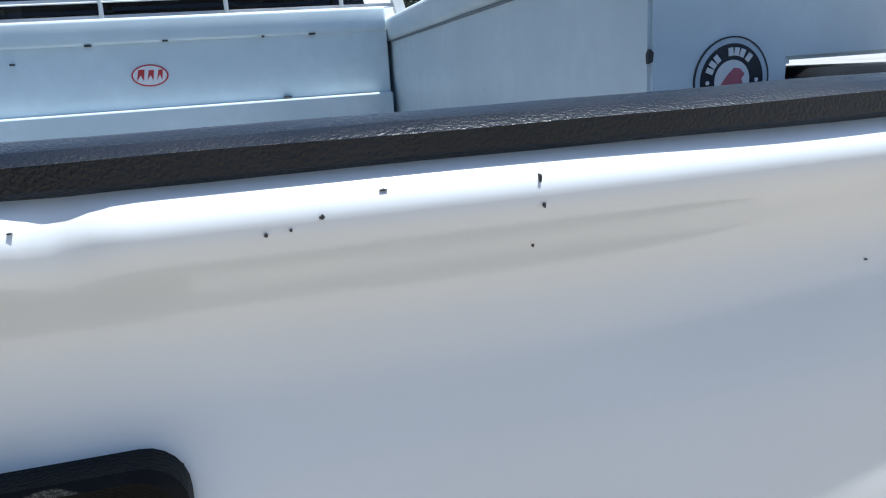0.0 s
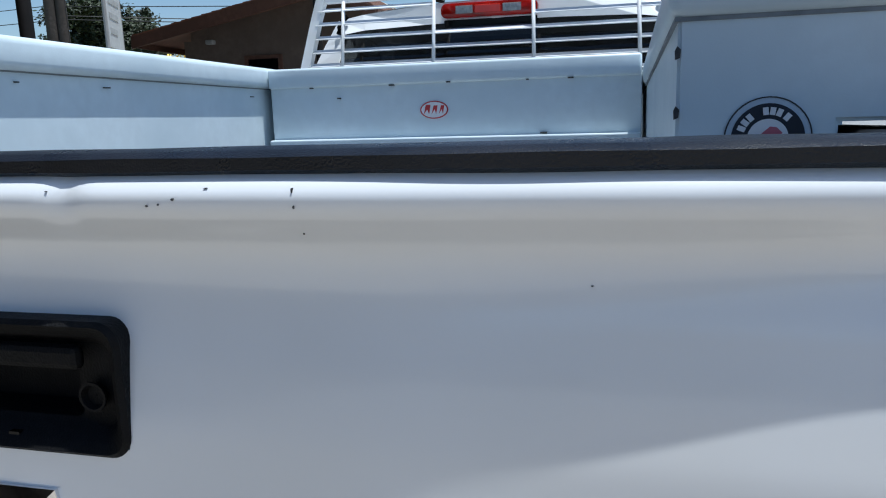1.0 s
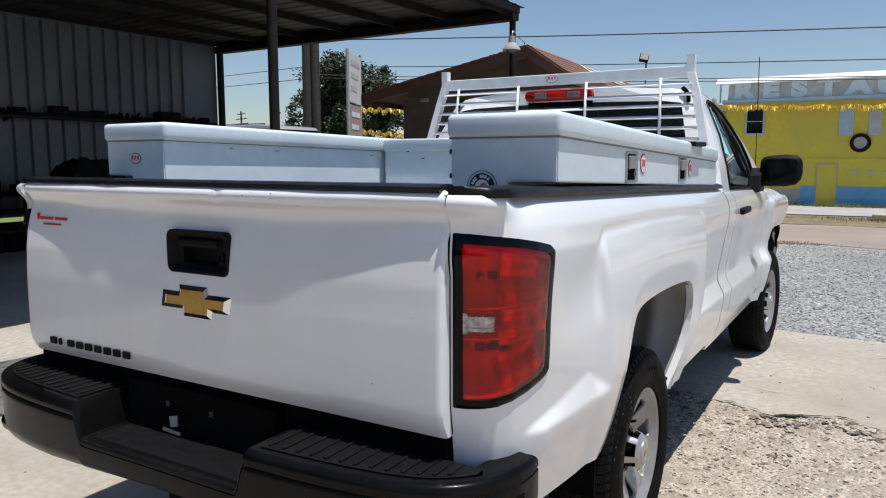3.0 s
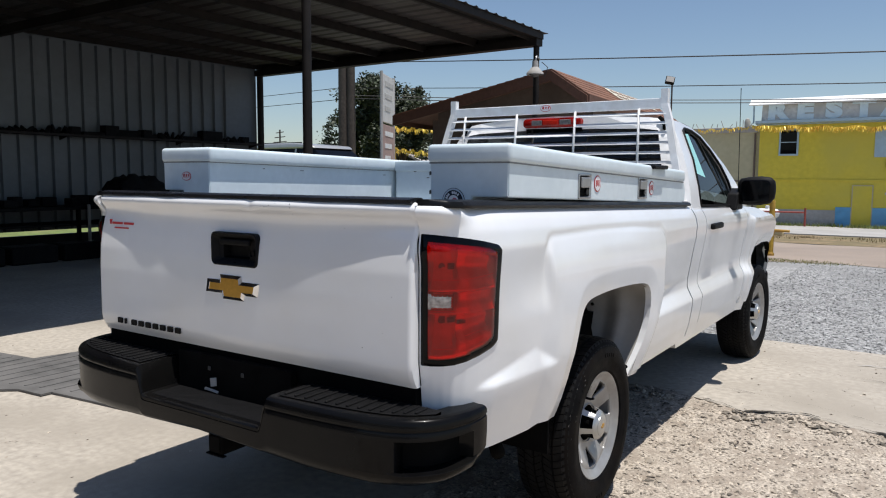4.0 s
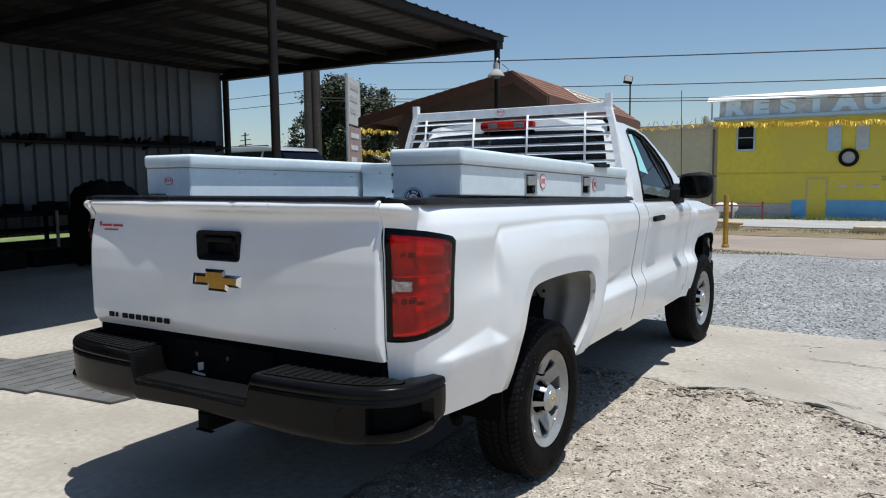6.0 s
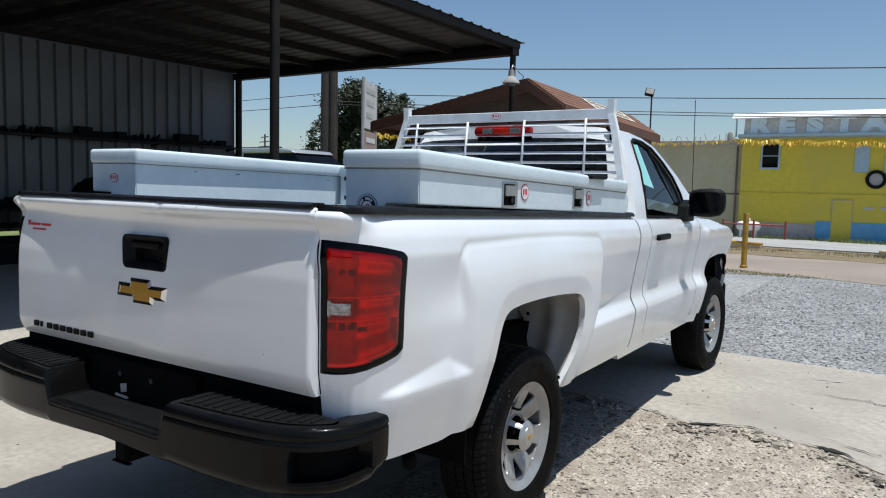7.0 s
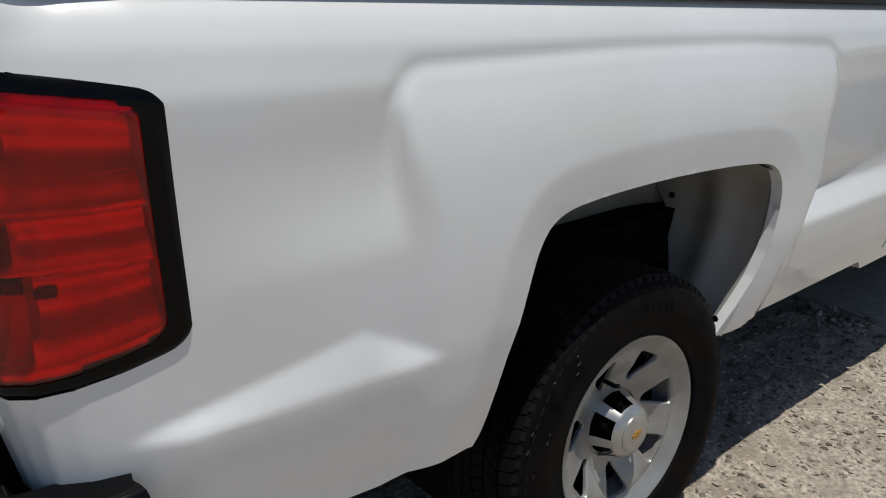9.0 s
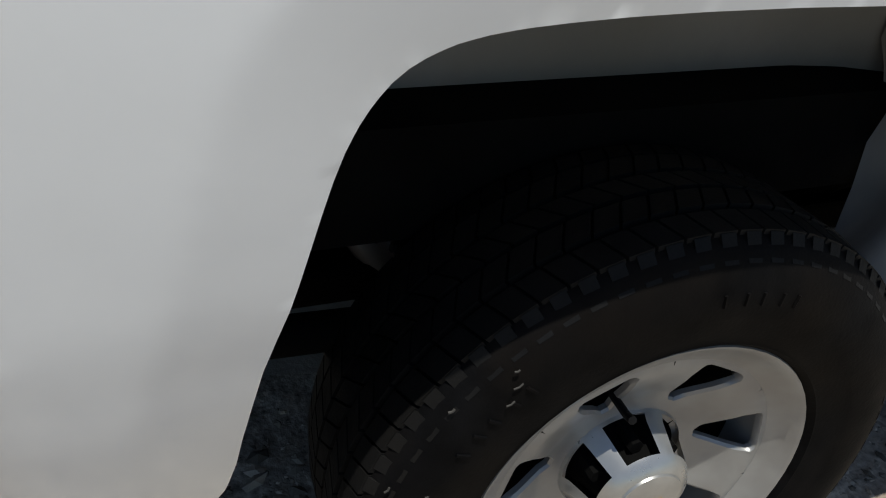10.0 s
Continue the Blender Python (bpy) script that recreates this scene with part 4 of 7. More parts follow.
# chips in the paint
for x, z, w, h in ((0.313, 1.372, .002, .006), (0.314, 1.360, .0015, .004), (0.314, 1.338, .0018, .003), (0.525, 1.299, .004, .0014), (0.216, 1.366, .004, .004), (0.203, 1.362, .0025, .0025), (0.193, 1.361, .003, .003),
                   (0.243, 1.374, .005, .001), (0.62, 0.93, .005, .005), (0.70, 0.985, .002, .003), (0.735, 1.10, .002, .003), (0.10, 1.372, .004, .001), (-0.56, 1.37, .004, .003)):
    bm = prism([(x + 0.38 * w * math.cos(a) * (0.7 + 0.9 * noise.noise((x * 40, a, 0))), z + 0.38 * h * math.sin(a) * (0.8 + 0.7 * noise.noise((z * 70, a, 5)))) for a in [k * math.tau / 9 for k in range(9)]], "y", tg_y(x, z) - 0.0012, tg_y(x, z) + 0.002)
    part("paint_chip", bm, CHIP, tailgate)
# bed: floor, front wall, wheel housings
part("bed_floor", box(-0.50, 0.50, 0.06, 2.52, 0.86, 0.88), BEDLINE, truck)
for sx in (1, -1):
    for ya, yb in ((0.06, 0.66), (1.80, 2.52)):
        part("bed_floor_side", box(*sorted((sx * 0.50, sx * 0.80)), ya, yb, 0.86, 0.88), BEDLINE, truck)
part("bed_front_wall", box(-0.80, 0.80, 2.48, 2.53, 0.88, rail(2.5) - 0.01), PAINT, truck)
part("bed_sill", box(-0.80, 0.80, 0.03, 0.12, 0.74, 0.825), DARK, truck)

# rear bumper: two stepped ends and a lowered middle
BP = [(0.0, -0.165), (0.20, -0.164), (0.335, -0.163), (0.36, -0.163), (0.50, -0.157), (0.62, -0.148), (0.73, -0.133), (0.80, -0.114), (0.85, -0.091), (0.89, -0.062), (0.925, -0.022), (0.950, 0.030), (0.964, 0.085), (0.970, 0.145), (0.966, 0.185), (0.945, 0.205)]
BS = [0.0]
for (xa, ya), (xb, yb) in zip(BP, BP[1:]):
    BS.append(BS[-1] + math.hypot(xb - xa, yb - ya))


def bumper_at(s, d=0.0):
    """Place on the bumper's outer line, d inwards."""
    x, y = lerp(BS, [p[0] for p in BP], s), lerp(BS, [p[1] for p in BP], s)
    e = 0.03
    tx = lerp(BS, [p[0] for p in BP], s + e) - lerp(BS, [p[0] for p in BP], s - e)
    ty = lerp(BS, [p[1] for p in BP], s + e) - lerp(BS, [p[1] for p in BP], s - e)
    l = math.hypot(tx, ty)
    return x - ty / l * d, y + tx / l * d


S_REC0, S_REC1 = 0.835, 1.085
half = [0, 0.1, 0.2, 0.29, 0.305, 0.315, 0.325, 0.335, 0.345, 0.36, 0.42, 0.5, 0.58, 0.66, 0.74, 0.80, 0.824, 0.834, 0.844, 0.86, 0.89, 0.92, 0.95, 0.98, 1.01, 1.04, 1.06, 1.074, 1.084, 1.094, 1.115, 1.135, 1.155, 1.17]
stations = [-s for s in reversed(half[1:])] + half
bm = bmesh.new()
cols = []
for st in stations:
    s, sg = abs(st), (1 if st >= 0 else -1)
    top = 0.762 - 0.105 * smooth01((0.345 - s) / 0.035)
    low = lerp([0, 0.3, 0.5, 0.75, 0.98, 1.1, 1.17], [0.578, 0.566, 0.556, 0.552, 0.558, 0.575, 0.60], s)
    rec = smooth01((s - S_REC0 + 0.006) / 0.012) * smooth01((S_REC1 + 0.006 - s) / 0.012)
    lip = smooth01((s - S_REC0 + 0.03) / 0.03) * smooth01((S_REC1 + 0.03 - s) / 0.03)
    col = []
    for q, d, cut, out in ((0.0, 0.040, 0, 0), (0.02, 0.020, 0, 0.4), (0.10, 0.008, 0, 1), (0.19, 0.002, 0, 1), (0.205, 0.002, 0, 0.9), (0.215, 0.002, 1, 0), (0.45, 0.0, 1, 0), (0.665, 0.0, 1, 0), (0.675, 0.0, 0, 0), (0.78, 0.0, 0, 0),
                           (0.80, 0.003, 0, 0), (0.82, 0.003, 0, 0), (0.84, 0.0, 0, 0), (0.92, 0.001, 0, 0), (0.965, 0.006, 0, 0), (0.99, 0.016, 0, 0), (1.0, 0.030, 0, 0)):
        x, y = bumper_at(s, d + 0.05 * cut * rec - 0.010 * out * lip)
        col.append(bm.verts.new((sg * x, y, low + (top - low) * q)))
    x, y = bumper_at(s, 0.030)
    yin = max(y + 0.012, 0.032) if s < 0.98 else y + 0.01
    xin = x if s < 0.98 else x - 0.04 - 0.1 * (s - 0.98)
    for dz in (0.002, -0.05):
        col.append(bm.verts.new((sg * xin, yin, top + dz)))
    cols.append(col)
for a, b in zip(cols, cols[1:]):
    for j in range(len(a) - 1):
        bm.faces.new((a[j], b[j], b[j + 1], a[j + 1]))
bm.faces.new(cols[0])
bm.faces.new(cols[-1])
bumper = part("rear_bumper", bm, BUMPER, truck, "black stepped rear bumper with ribbed pads", smooth=38)
for sx in (1, -1):
    # ribbed step pads, and black sheets painting the shade in corner recesses
    bm = bmesh.new()
    prev = None
    for i in range(16):
        s = 0.365 + 0.60 * i / 15
        x, y = bumper_at(s, 0.034)
        pair = (bm.verts.new((sx * x, y, 0.7655)), bm.verts.new((sx * x, max(y + 0.01, 0.028), 0.7675)))
        if prev:
            bm.faces.new((prev[0], pair[0], pair[1], prev[1]))
        prev = pair
    step = part("step_pad", bm, BLACKP, bumper)
    for i in range(13):
        s = 0.39 + 0.50 * i / 12
        x, y = bumper_at(s, 0.045)
        if y < 0.0:
            part("tread_rib", box(sx * x - 0.005, sx * x + 0.005, y, 0.024, 0.765, 0.7715, 0.002, 1), BLACKP, step)
    bm = bmesh.new()
    prev = None
    for i in range(15):
        s = S_REC0 + 0.008 + (S_REC1 - S_REC0 - 0.016) * i / 14
        x, y = bumper_at(s, 0.046)
        pair = (bm.verts.new((sx * x, y, 0.606)), bm.verts.new((sx * x, y, 0.690)))
        if prev:
            bm.faces.new((prev[0], pair[0], pair[1], prev[1]))
        prev = pair
    part("recess_shade", bm, DARK, bumper)
# added plate that keeps sun from slipping through behind the bumper
part("bumper_light_block", box(-0.90, 0.90, 0.04, 0.14, 0.70, 0.735), DARK, bumper)
# black box painted in for the shade of the open plate cavity
part("plate_cavity_shade", box(-0.30, 0.30, -0.005, 0.02, 0.66, 0.80), DARK, bumper)
part("recess_floor", box(-0.300, 0.300, -0.130, 0.0, 0.650, 0.6595, 0.003), BLACKP, bumper, "lowered middle step")
for x in (-0.12, 0.06):
    part("plate_screw", box(x - 0.007, x + 0.007, -0.009, -0.004, 0.744, 0.760, 0.002), SCUFF, bumper)
# pale patches paint the sunlit ground that shows through the gap
part("sunlit_gap_patch", prism([(-0.115, 0.715), (-0.082, 0.722), (-0.082, 0.690), (-0.112, 0.684)], "y", -0.009, -0.005), WALK, bumper, "pale patch painted as sunlit ground through the plate recess")
part("sunlit_gap_patch", prism([(-0.150, 0.668), (-0.075, 0.664), (-0.072, 0.672), (-0.145, 0.677)], "y", -0.009, -0.005), WALK, bumper)
hitch = part("hitch_receiver", box(-0.038, 0.038, -0.085, 0.25, 0.475, 0.548, 0.006), DARK, truck, "black square hitch receiver")
part("hitch_mouth", box(-0.027, 0.027, -0.088, -0.080, 0.485, 0.538), DARK, hitch)
part("hitch_collar", box(-0.046, 0.046, -0.092, -0.072, 0.468, 0.4745, 0.003), DARK, hitch)
part("hitch_crossbar", box(-0.55, 0.55, 0.06, 0.14, 0.50, 0.58, 0.02), DARK, truck)
# frame, axle, exhaust
for sx in (1, -1):
    part("frame_rail", box(*sorted((sx * 0.40, sx * 0.50)), 0.1, 5.2, 0.50, 0.66, 0.01), DARK, truck)
    part("leaf_spring", box(*sorted((sx * 0.52, sx * 0.60)), 0.60, 1.95, 0.50, 0.56, 0.01), DARK, truck)
    bm = bmesh.new()
    tube([(sx * 0.56, 0.62, 0.62), (sx * 0.56, 1.25, 0.40), (sx * 0.56, 1.9, 0.60)], 0.02, 6, bm)
    part("shackle", bm, DARK, truck)
part("rear_axle", lathe([(-0.72, 0.045), (-0.2, 0.05), (-0.12, 0.14), (0.12, 0.14), (0.2, 0.05), (0.72, 0.045)], 20), RUSTY, truck, smooth=40).location = (0, 1.25, 0.37)
bm = bmesh.new()
tube([(0.62, 2.3, 0.45), (0.66, 1.9, 0.46), (0.70, 0.75, 0.55), (0.78, 0.54, 0.51), (0.85, 0.46, 0.49)], 0.026, 12, bm)
part("exhaust_pipe", bm, DARK, truck, smooth=True)
part("underbody", box(-0.70, 0.70, 0.25, 5.1, 0.66, 0.80), DARK, truck)

# wheel housings behind the openings
WELL = mat("wheel_well_paint", (0.31, 0.30, 0.285), 0.5, var=0.22, scale=7, bump=0.06, bscale=60, tint=(0.24, 0.225, 0.20), tscale=3.5, rvar=0.1)
WOOD = mat("rusty_orange_bracket", (0.24, 0.105, 0.035), 0.8, var=0.35, scale=24, bump=0.2, bscale=90)


def arch_front(z):
    """Front edge of the rear wheel opening at height z."""
    return lerp([0.50, 0.56, 0.68, 0.80, 0.89, 0.938, 0.966, 0.985], [1.53, 1.575, 1.650, 1.690, 1.695, 1.675, 1.635, 1.50], z)


for sx in (1, -1):
    # front panel of the housing: barrel-shaped, with a pressed upright bead
    bm = bmesh.new()
    cols = []
    us = [i / 16 for i in range(17)]
    for u in us:
        x = 0.972 - 0.332 * u
        foot = lerp([0.0, 0.5, 0.66, 0.78, 0.88, 1.0], [0.535, 0.55, 0.60, 0.69, 0.79, 0.85], u)
        bead = 0.022 * math.exp(-((u - 0.42) / 0.10) ** 2) - 0.012 * math.exp(-((u - 0.66) / 0.10) ** 2)
        col = []
        for j in range(15):
            z = foot + (0.975 - foot) * j / 14
            y = arch_front(z) + 0.010 - 0.02 * u - bead * smooth01((0.97 - z) / 0.12) + 0.05 * smooth01((u - 0.6) / 0.4) * smooth01((z - 0.9) / 0.08)
            tuck = 0.22 * max(0.0, 0.80 - z) * (1 - u) * 0.6
            col.append(bm.verts.new((sx * (x - tuck), y, z)))
        cols.append(col)
    for a, b in zip(cols, cols[1:]):
        for j in range(14):
            bm.faces.new((a[j], b[j], b[j + 1], a[j + 1]))
    fw = part("housing_front", bm, WELL, truck, "dusty grey front panel of the wheel housing", smooth=60)
    for x, y, z in ((0.915, arch_front(0.575) + 0.004, 0.575), (0.70, 1.685, 0.84), (0.78, 1.700, 0.73)):
        part("push_pin", lathe([(0.004, 0.001), (0.004, 0.007), (-0.002, 0.009)], 10, axis="y"), DARK, fw).matrix_basis = Matrix.Translation((sx * x, y - 0.022, z)) @ Matrix.Rotation(math.pi, 4, "Z")
    # arched roof from the lip to the inner wall, then the wall down to its flange
    bm = bmesh.new()
    prev = None
    for q in range(35):
        y = 0.86 + 0.855 * q / 34
        off = lerp([1.58, 1.66, 1.72], [0.0, 0.016, 0.050], y)
        zt = lerp([0.85, 0.868, 0.912, 0.945, 1.10, 1.26, 1.45, 1.57, 1.66], [0.88, 0.935, 0.978, 0.988, 0.998, 0.998, 0.990, 0.979, 0.955], y)
        foot = 0.797 + 0.006 * math.sin(3 * y)
        ring = [bm.verts.new((sx * (x + (off if x < 0.7 else 0.0)), y, z)) for x, z in ((0.968, zt - 0.001), (0.940, zt + 0.006), (0.80, zt + 0.012), (0.68, min(zt, 0.985)), (0.625, max(foot + 0.02, zt - 0.03)), (0.600, max(foot + 0.016, zt - 0.08)), (0.594, foot + 0.012), (0.590, foot))]
        if prev:
            for k in range(len(ring) - 1):
                bm.faces.new((prev[k], ring[k], ring[k + 1], prev[k + 1]))
        prev = ring
    hw = part("housing_shell", bm, WELL, truck, "grey painted wheel housing with a bottom flange", smooth=50)
    for y in (0.98, 1.24, 1.503, 1.60):
        part("flange_tab", prism([(y - 0.020, 0.803), (y + 0.020, 0.803), (y + 0.008, 0.782), (y - 0.008, 0.782)], "x", sx * 0.588, sx * 0.5915), WELL, hw)
    for y in (1.10, 1.42, 1.505):
        part("flange_hole", lathe([(0.0, 0.001), (0.0, 0.005)], 10), DARK, hw).matrix_basis = Matrix.Translation((sx * 0.593, y, 0.794))
    # rear of the housing, drawn down low in black to stand for shade
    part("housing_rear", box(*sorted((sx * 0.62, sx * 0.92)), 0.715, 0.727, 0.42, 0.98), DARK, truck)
    part("bed_bracket", box(*sorted((sx * 0.46, sx * 0.56)), 1.14, 1.22, 0.735, 0.80, 0.006), DARK, truck)
    part("hanger_bracket", box(*sorted((sx * 0.52, sx * 0.60)), 1.62, 1.86, 0.665, 0.725, 0.006), WOOD, truck, "orange-brown spring hanger")
    part("shock_absorber", tube([(sx * 0.60, 0.83, 0.86), (sx * 0.56, 1.08, 0.42)], 0.032, 12), SATIN, truck, "dull silver shock absorber", smooth=True)
    # front wheel housing
    bm = bmesh.new()
    prev = None
    for (y, z) in ARCH_F:
        if z < 0.545:
            continue
        a = bm.verts.new((sx * (0.932 - 0.26 * max(0.0, 0.90 - z)), y, z))
        b = bm.verts.new((sx * 0.905, y, z - 0.004))
        c = bm.verts.new((sx * 0.885, y, z))
        if prev:
            bm.faces.new((prev[0], a, b, prev[1]))
            bm.faces.new((prev[1], b, c, prev[2]))
        prev = (a, b, c)
    part("inner_fender", bm, DARK, truck, "black front inner fender", smooth=40)
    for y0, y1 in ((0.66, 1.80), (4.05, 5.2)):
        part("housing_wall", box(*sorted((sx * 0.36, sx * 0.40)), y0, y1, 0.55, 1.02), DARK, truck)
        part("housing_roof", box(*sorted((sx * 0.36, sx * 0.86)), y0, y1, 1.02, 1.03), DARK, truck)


# wheels
TR, RR = 0.385, 0.232


def make_wheel():
    rim_m = bmesh.new()
    lathe([(-0.13, RR - 0.02), (-0.10, RR - 0.03), (0.02, RR - 0.045), (0.085, RR - 0.035), (0.098, RR - 0.010), (0.108, RR - 0.003), (0.110, RR + 0.003), (0.103, RR + 0.006), (0.10, RR)], 56, rim_m)
    wheel = part("wheel", rim_m, STEEL, truck, "silver painted steel wheel", smooth=45)
    # disc with seven openings: built sector by sector between radii
    disc = bmesh.new()

    def face(y, z):
        r = math.hypot(y, z)
        return disc.verts.new((lerp([0.07, 0.09, 0.12, 0.155, 0.185, 0.205], [0.050, 0.050, 0.056, 0.074, 0.086, 0.084], r), y, z))
    M = 48
    for k in range(7):
        mid = radians(360 * k / 7)
        hole, edge = [], []
        for q in range(M):
            a = q * math.tau / M
            # rounded wedge, narrow towards the hub
            lo_, hi_ = 0.0, 0.08
            for _ in range(24):
                r_ = (lo_ + hi_) / 2
                px, py = r_ * math.cos(a), abs(r_ * math.sin(a))
                if max(abs(px) - 0.038, (py - 0.024 - 0.46 * px) * 0.92) < 0.0 and math.hypot(max(0, px - 0.024), max(0, py - 0.026)) < 0.014:
                    lo_ = r_
                else:
                    hi_ = r_
            hole.append((0.149 + lo_ * math.cos(a), lo_ * math.sin(a)))
            # matching place on the sector's border
            ux, uy = math.cos(a), math.sin(a)
            lo_, hi_ = 0.0, 0.3
            for _ in range(26):
                t = (lo_ + hi_) / 2
                px, py = 0.149 + ux * t, uy * t
                r = math.hypot(px, py)
                if 0.078 < r < 0.204 and abs(math.atan2(py, px)) < radians(180 / 7):
                    lo_ = t
                else:
                    hi_ = t
            edge.append((0.149 + ux * lo_, uy * lo_))
        rings = []
        for t in (0, 0.1, 0.35, 0.7, 1.0):
            ring = []
            for (ha, hb), (ea, eb) in zip(hole, edge):
                px, py = ha + (ea - ha) * t, hb + (eb - hb) * t
                ring.append(face(px * math.cos(mid) - py * math.sin(mid), px * math.sin(mid) + py * math.cos(mid)))
            rings.append(ring)
        inner = [disc.verts.new((v.co.x - 0.012, v.co.y, v.co.z)) for v in rings[0]]
        for v in rings[0]:
            v.co.x -= 0.004
        for a_, b_ in zip([inner] + rings, rings):
            for q in range(M):
                disc.faces.new((a_[q], a_[(q + 1) % M], b_[(q + 1) % M], b_[q]))
    bmesh.ops.remove_doubles(disc, verts=disc.verts, dist=0.0006)
    part("disc", disc, STEEL, wheel, smooth=35)
    # black disc that paints the shade inside the wheel openings
    part("dark_backing", lathe([(0.010, 0.06), (0.014, 0.12), (0.030, 0.197), (0.02, 0.198)], 40), DARK, wheel)
    part("brake_drum", lathe([(-0.06, 0.0), (-0.03, 0.14), (-0.02, 0.155), (-0.10, 0.165)], 32), DARK, wheel, smooth=40)
    # chrome hub cage with six windows and an end cap
    cage = bmesh.new()
    m2, prof = 72, [(0.044, 0.090), (0.055, 0.086), (0.064, 0.080), (0.104, 0.066), (0.114, 0.059), (0.119, 0.047)]
    c = {(i, j): cage.verts.new((p, r * math.cos(i * math.tau / m2), r * math.sin(i * math.tau / m2))) for i in range(m2) for j, (p, r) in enumerate(prof)}
    for i in range(m2):
        for j in range(len(prof) - 1):
            if (i % 12) in (2, 3, 4, 5, 6, 7, 8, 9) and j in (1, 2):
                continue
            cage.faces.new((c[i, j], c[(i + 1) % m2, j], c[(i + 1) % m2, j + 1], c[i, j + 1]))
    hub = part("hub_cage", cage, SATIN, wheel, "silver hub cover with lug windows", smooth=40)
    part("hub_core", lathe([(0.02, 0.07), (0.07, 0.054), (0.105, 0.043), (0.107, 0.001)], 24), DARK, hub)
    part("end_cap", lathe([(0.113, 0.049), (0.122, 0.046), (0.125, 0.038), (0.1255, 0.0005)], 32), SATIN, hub, smooth=40)
    part("cap_emblem", box(0.125, 0.1272, -0.016, 0.016, -0.006, 0.006, 0.001), GOLD, hub)
    part("cap_emblem", box(0.125, 0.1270, -0.007, 0.007, -0.010, 0.010, 0.001), GOLD, hub)
    for k in range(6):
        a = radians(60 * k + 28)
        nut = bmesh.new()
        tube([(0.045, 0.060 * math.cos(a), 0.060 * math.sin(a)), (0.084, 0.060 * math.cos(a), 0.060 * math.sin(a))], 0.010, 6, nut)
        part("lug_nut", nut, DARK, hub)
    bm = bmesh.new()
    va = radians(96)
    tube([(0.04, 0.130 * math.cos(va), 0.130 * math.sin(va)), (0.082, 0.126 * math.cos(va), 0.126 * math.sin(va)), (0.096, 0.132 * math.cos(va), 0.132 * math.sin(va))], 0.0055, 8, bm)
    part("valve", bm, BLACKP, wheel)
    # tyre: sidewall lathe and tread blocks
    side = [(-0.10, RR - 0.005), (-0.118, RR + 0.03), (-0.124, RR + 0.075), (-0.116, RR + 0.115), (-0.100, TR - 0.012), (-0.085, TR - 0.008), (0.085, TR - 0.008), (0.100, TR - 0.012), (0.112, TR - 0.022), (0.120, RR + 0.115), (0.1265, RR + 0.085),
            (0.125, RR + 0.055), (0.1235, RR + 0.052), (0.122, RR + 0.030), (0.116, RR + 0.016), (0.1165, RR + 0.012), (0.104, RR + 0.001), (0.096, RR - 0.006)]
    tyre = part("tyre", lathe(side, 80), RUBBER, wheel, "black road tyre with blocked tread", smooth=45)
    vs, fs = [], []
    N = 76
    ribs = [(-0.098, -0.066, 0.5, 0.35), (-0.058, -0.024, 0.0, 0.6), (-0.016, 0.016, 0.4, -0.6), (0.024, 0.058, 0.0, 0.6), (0.066, 0.100, 0.5, -0.35)]
    for k in range(N):
        for x0, x1, ph, sk in ribs:
            da = math.tau / N
            a0 = (k + ph) * da
            a1 = a0 + da * 0.88
            nn = len(vs)
            for rr in (TR - 0.010, TR - (0.0 if abs(x0 + x1) < 0.12 else 0.002)):
                for x, aa in ((x0, a0), (x1, a0 + sk * da), (x1, a1 + sk * da), (x0, a1)):
                    drop = 0.004 if abs(x) > 0.095 else 0.0
                    vs.append((x, (rr - drop) * math.cos(aa), (rr - drop) * math.sin(aa)))
            fs += [tuple(nn + i for i in q) for q in ((4, 5, 6, 7), (0, 1, 5, 4), (1, 2, 6, 5), (2, 3, 7, 6), (3, 0, 4, 7))]
    for k in range(N):
        da = math.tau / N
        a0, a1 = (k + 0.22) * da, (k + 0.80) * da
        nn = len(vs)
        for rr, x in ((TR - 0.008, 0.0985), (TR - 0.034, 0.1165), (TR - 0.034, 0.112), (TR - 0.014, 0.095)):
            vs += [(x + 0.0022, rr * math.cos(a0), rr * math.sin(a0)), (x + 0.0022, rr * math.cos(a1), rr * math.sin(a1))]
        fs += [(nn, nn + 2, nn + 3, nn + 1), (nn, nn + 6, nn + 4, nn + 2), (nn + 1, nn + 3, nn + 5, nn + 7), (nn + 2, nn + 4, nn + 5, nn + 3)]
    part("tread", raw("tread", vs, fs, TREAD), TREAD, tyre)
    rs = random.Random(3)
    for k in range(9):
        a = radians(rs.uniform(100, 175))
        r = rs.uniform(RR + 0.085, TR - 0.018)
        x = lerp([RR + 0.08, RR + 0.115, TR - 0.022, TR - 0.01], [0.1265, 0.1205, 0.1130, 0.103], r) + 0.0035
        l, w = rs.uniform(0.003, 0.016), rs.uniform(0.0012, 0.003)
        sc = bmesh.new()
        tube([(x, r * math.cos(a - l), r * math.sin(a - l)), (x + 0.0004, r * math.cos(a), r * math.sin(a)), (x, (r + w) * math.cos(a + l), (r + w) * math.sin(a + l))], w * 0.5, 5, sc)
        part("scuff", sc, SCUFF, tyre)
    for a0 in (60, 64, 69, 73, 78, 118, 122, 127, 131, 136, 250, 255, 260):
        nn = bmesh.new()
        a = radians(a0)
        r0, r1 = RR + 0.072, RR + 0.088
        tube([(0.1262, r0 * math.cos(a), r0 * math.sin(a)), (0.1268, r1 * math.cos(a + 0.01), r1 * math.sin(a + 0.01))], 0.0022, 5, nn)
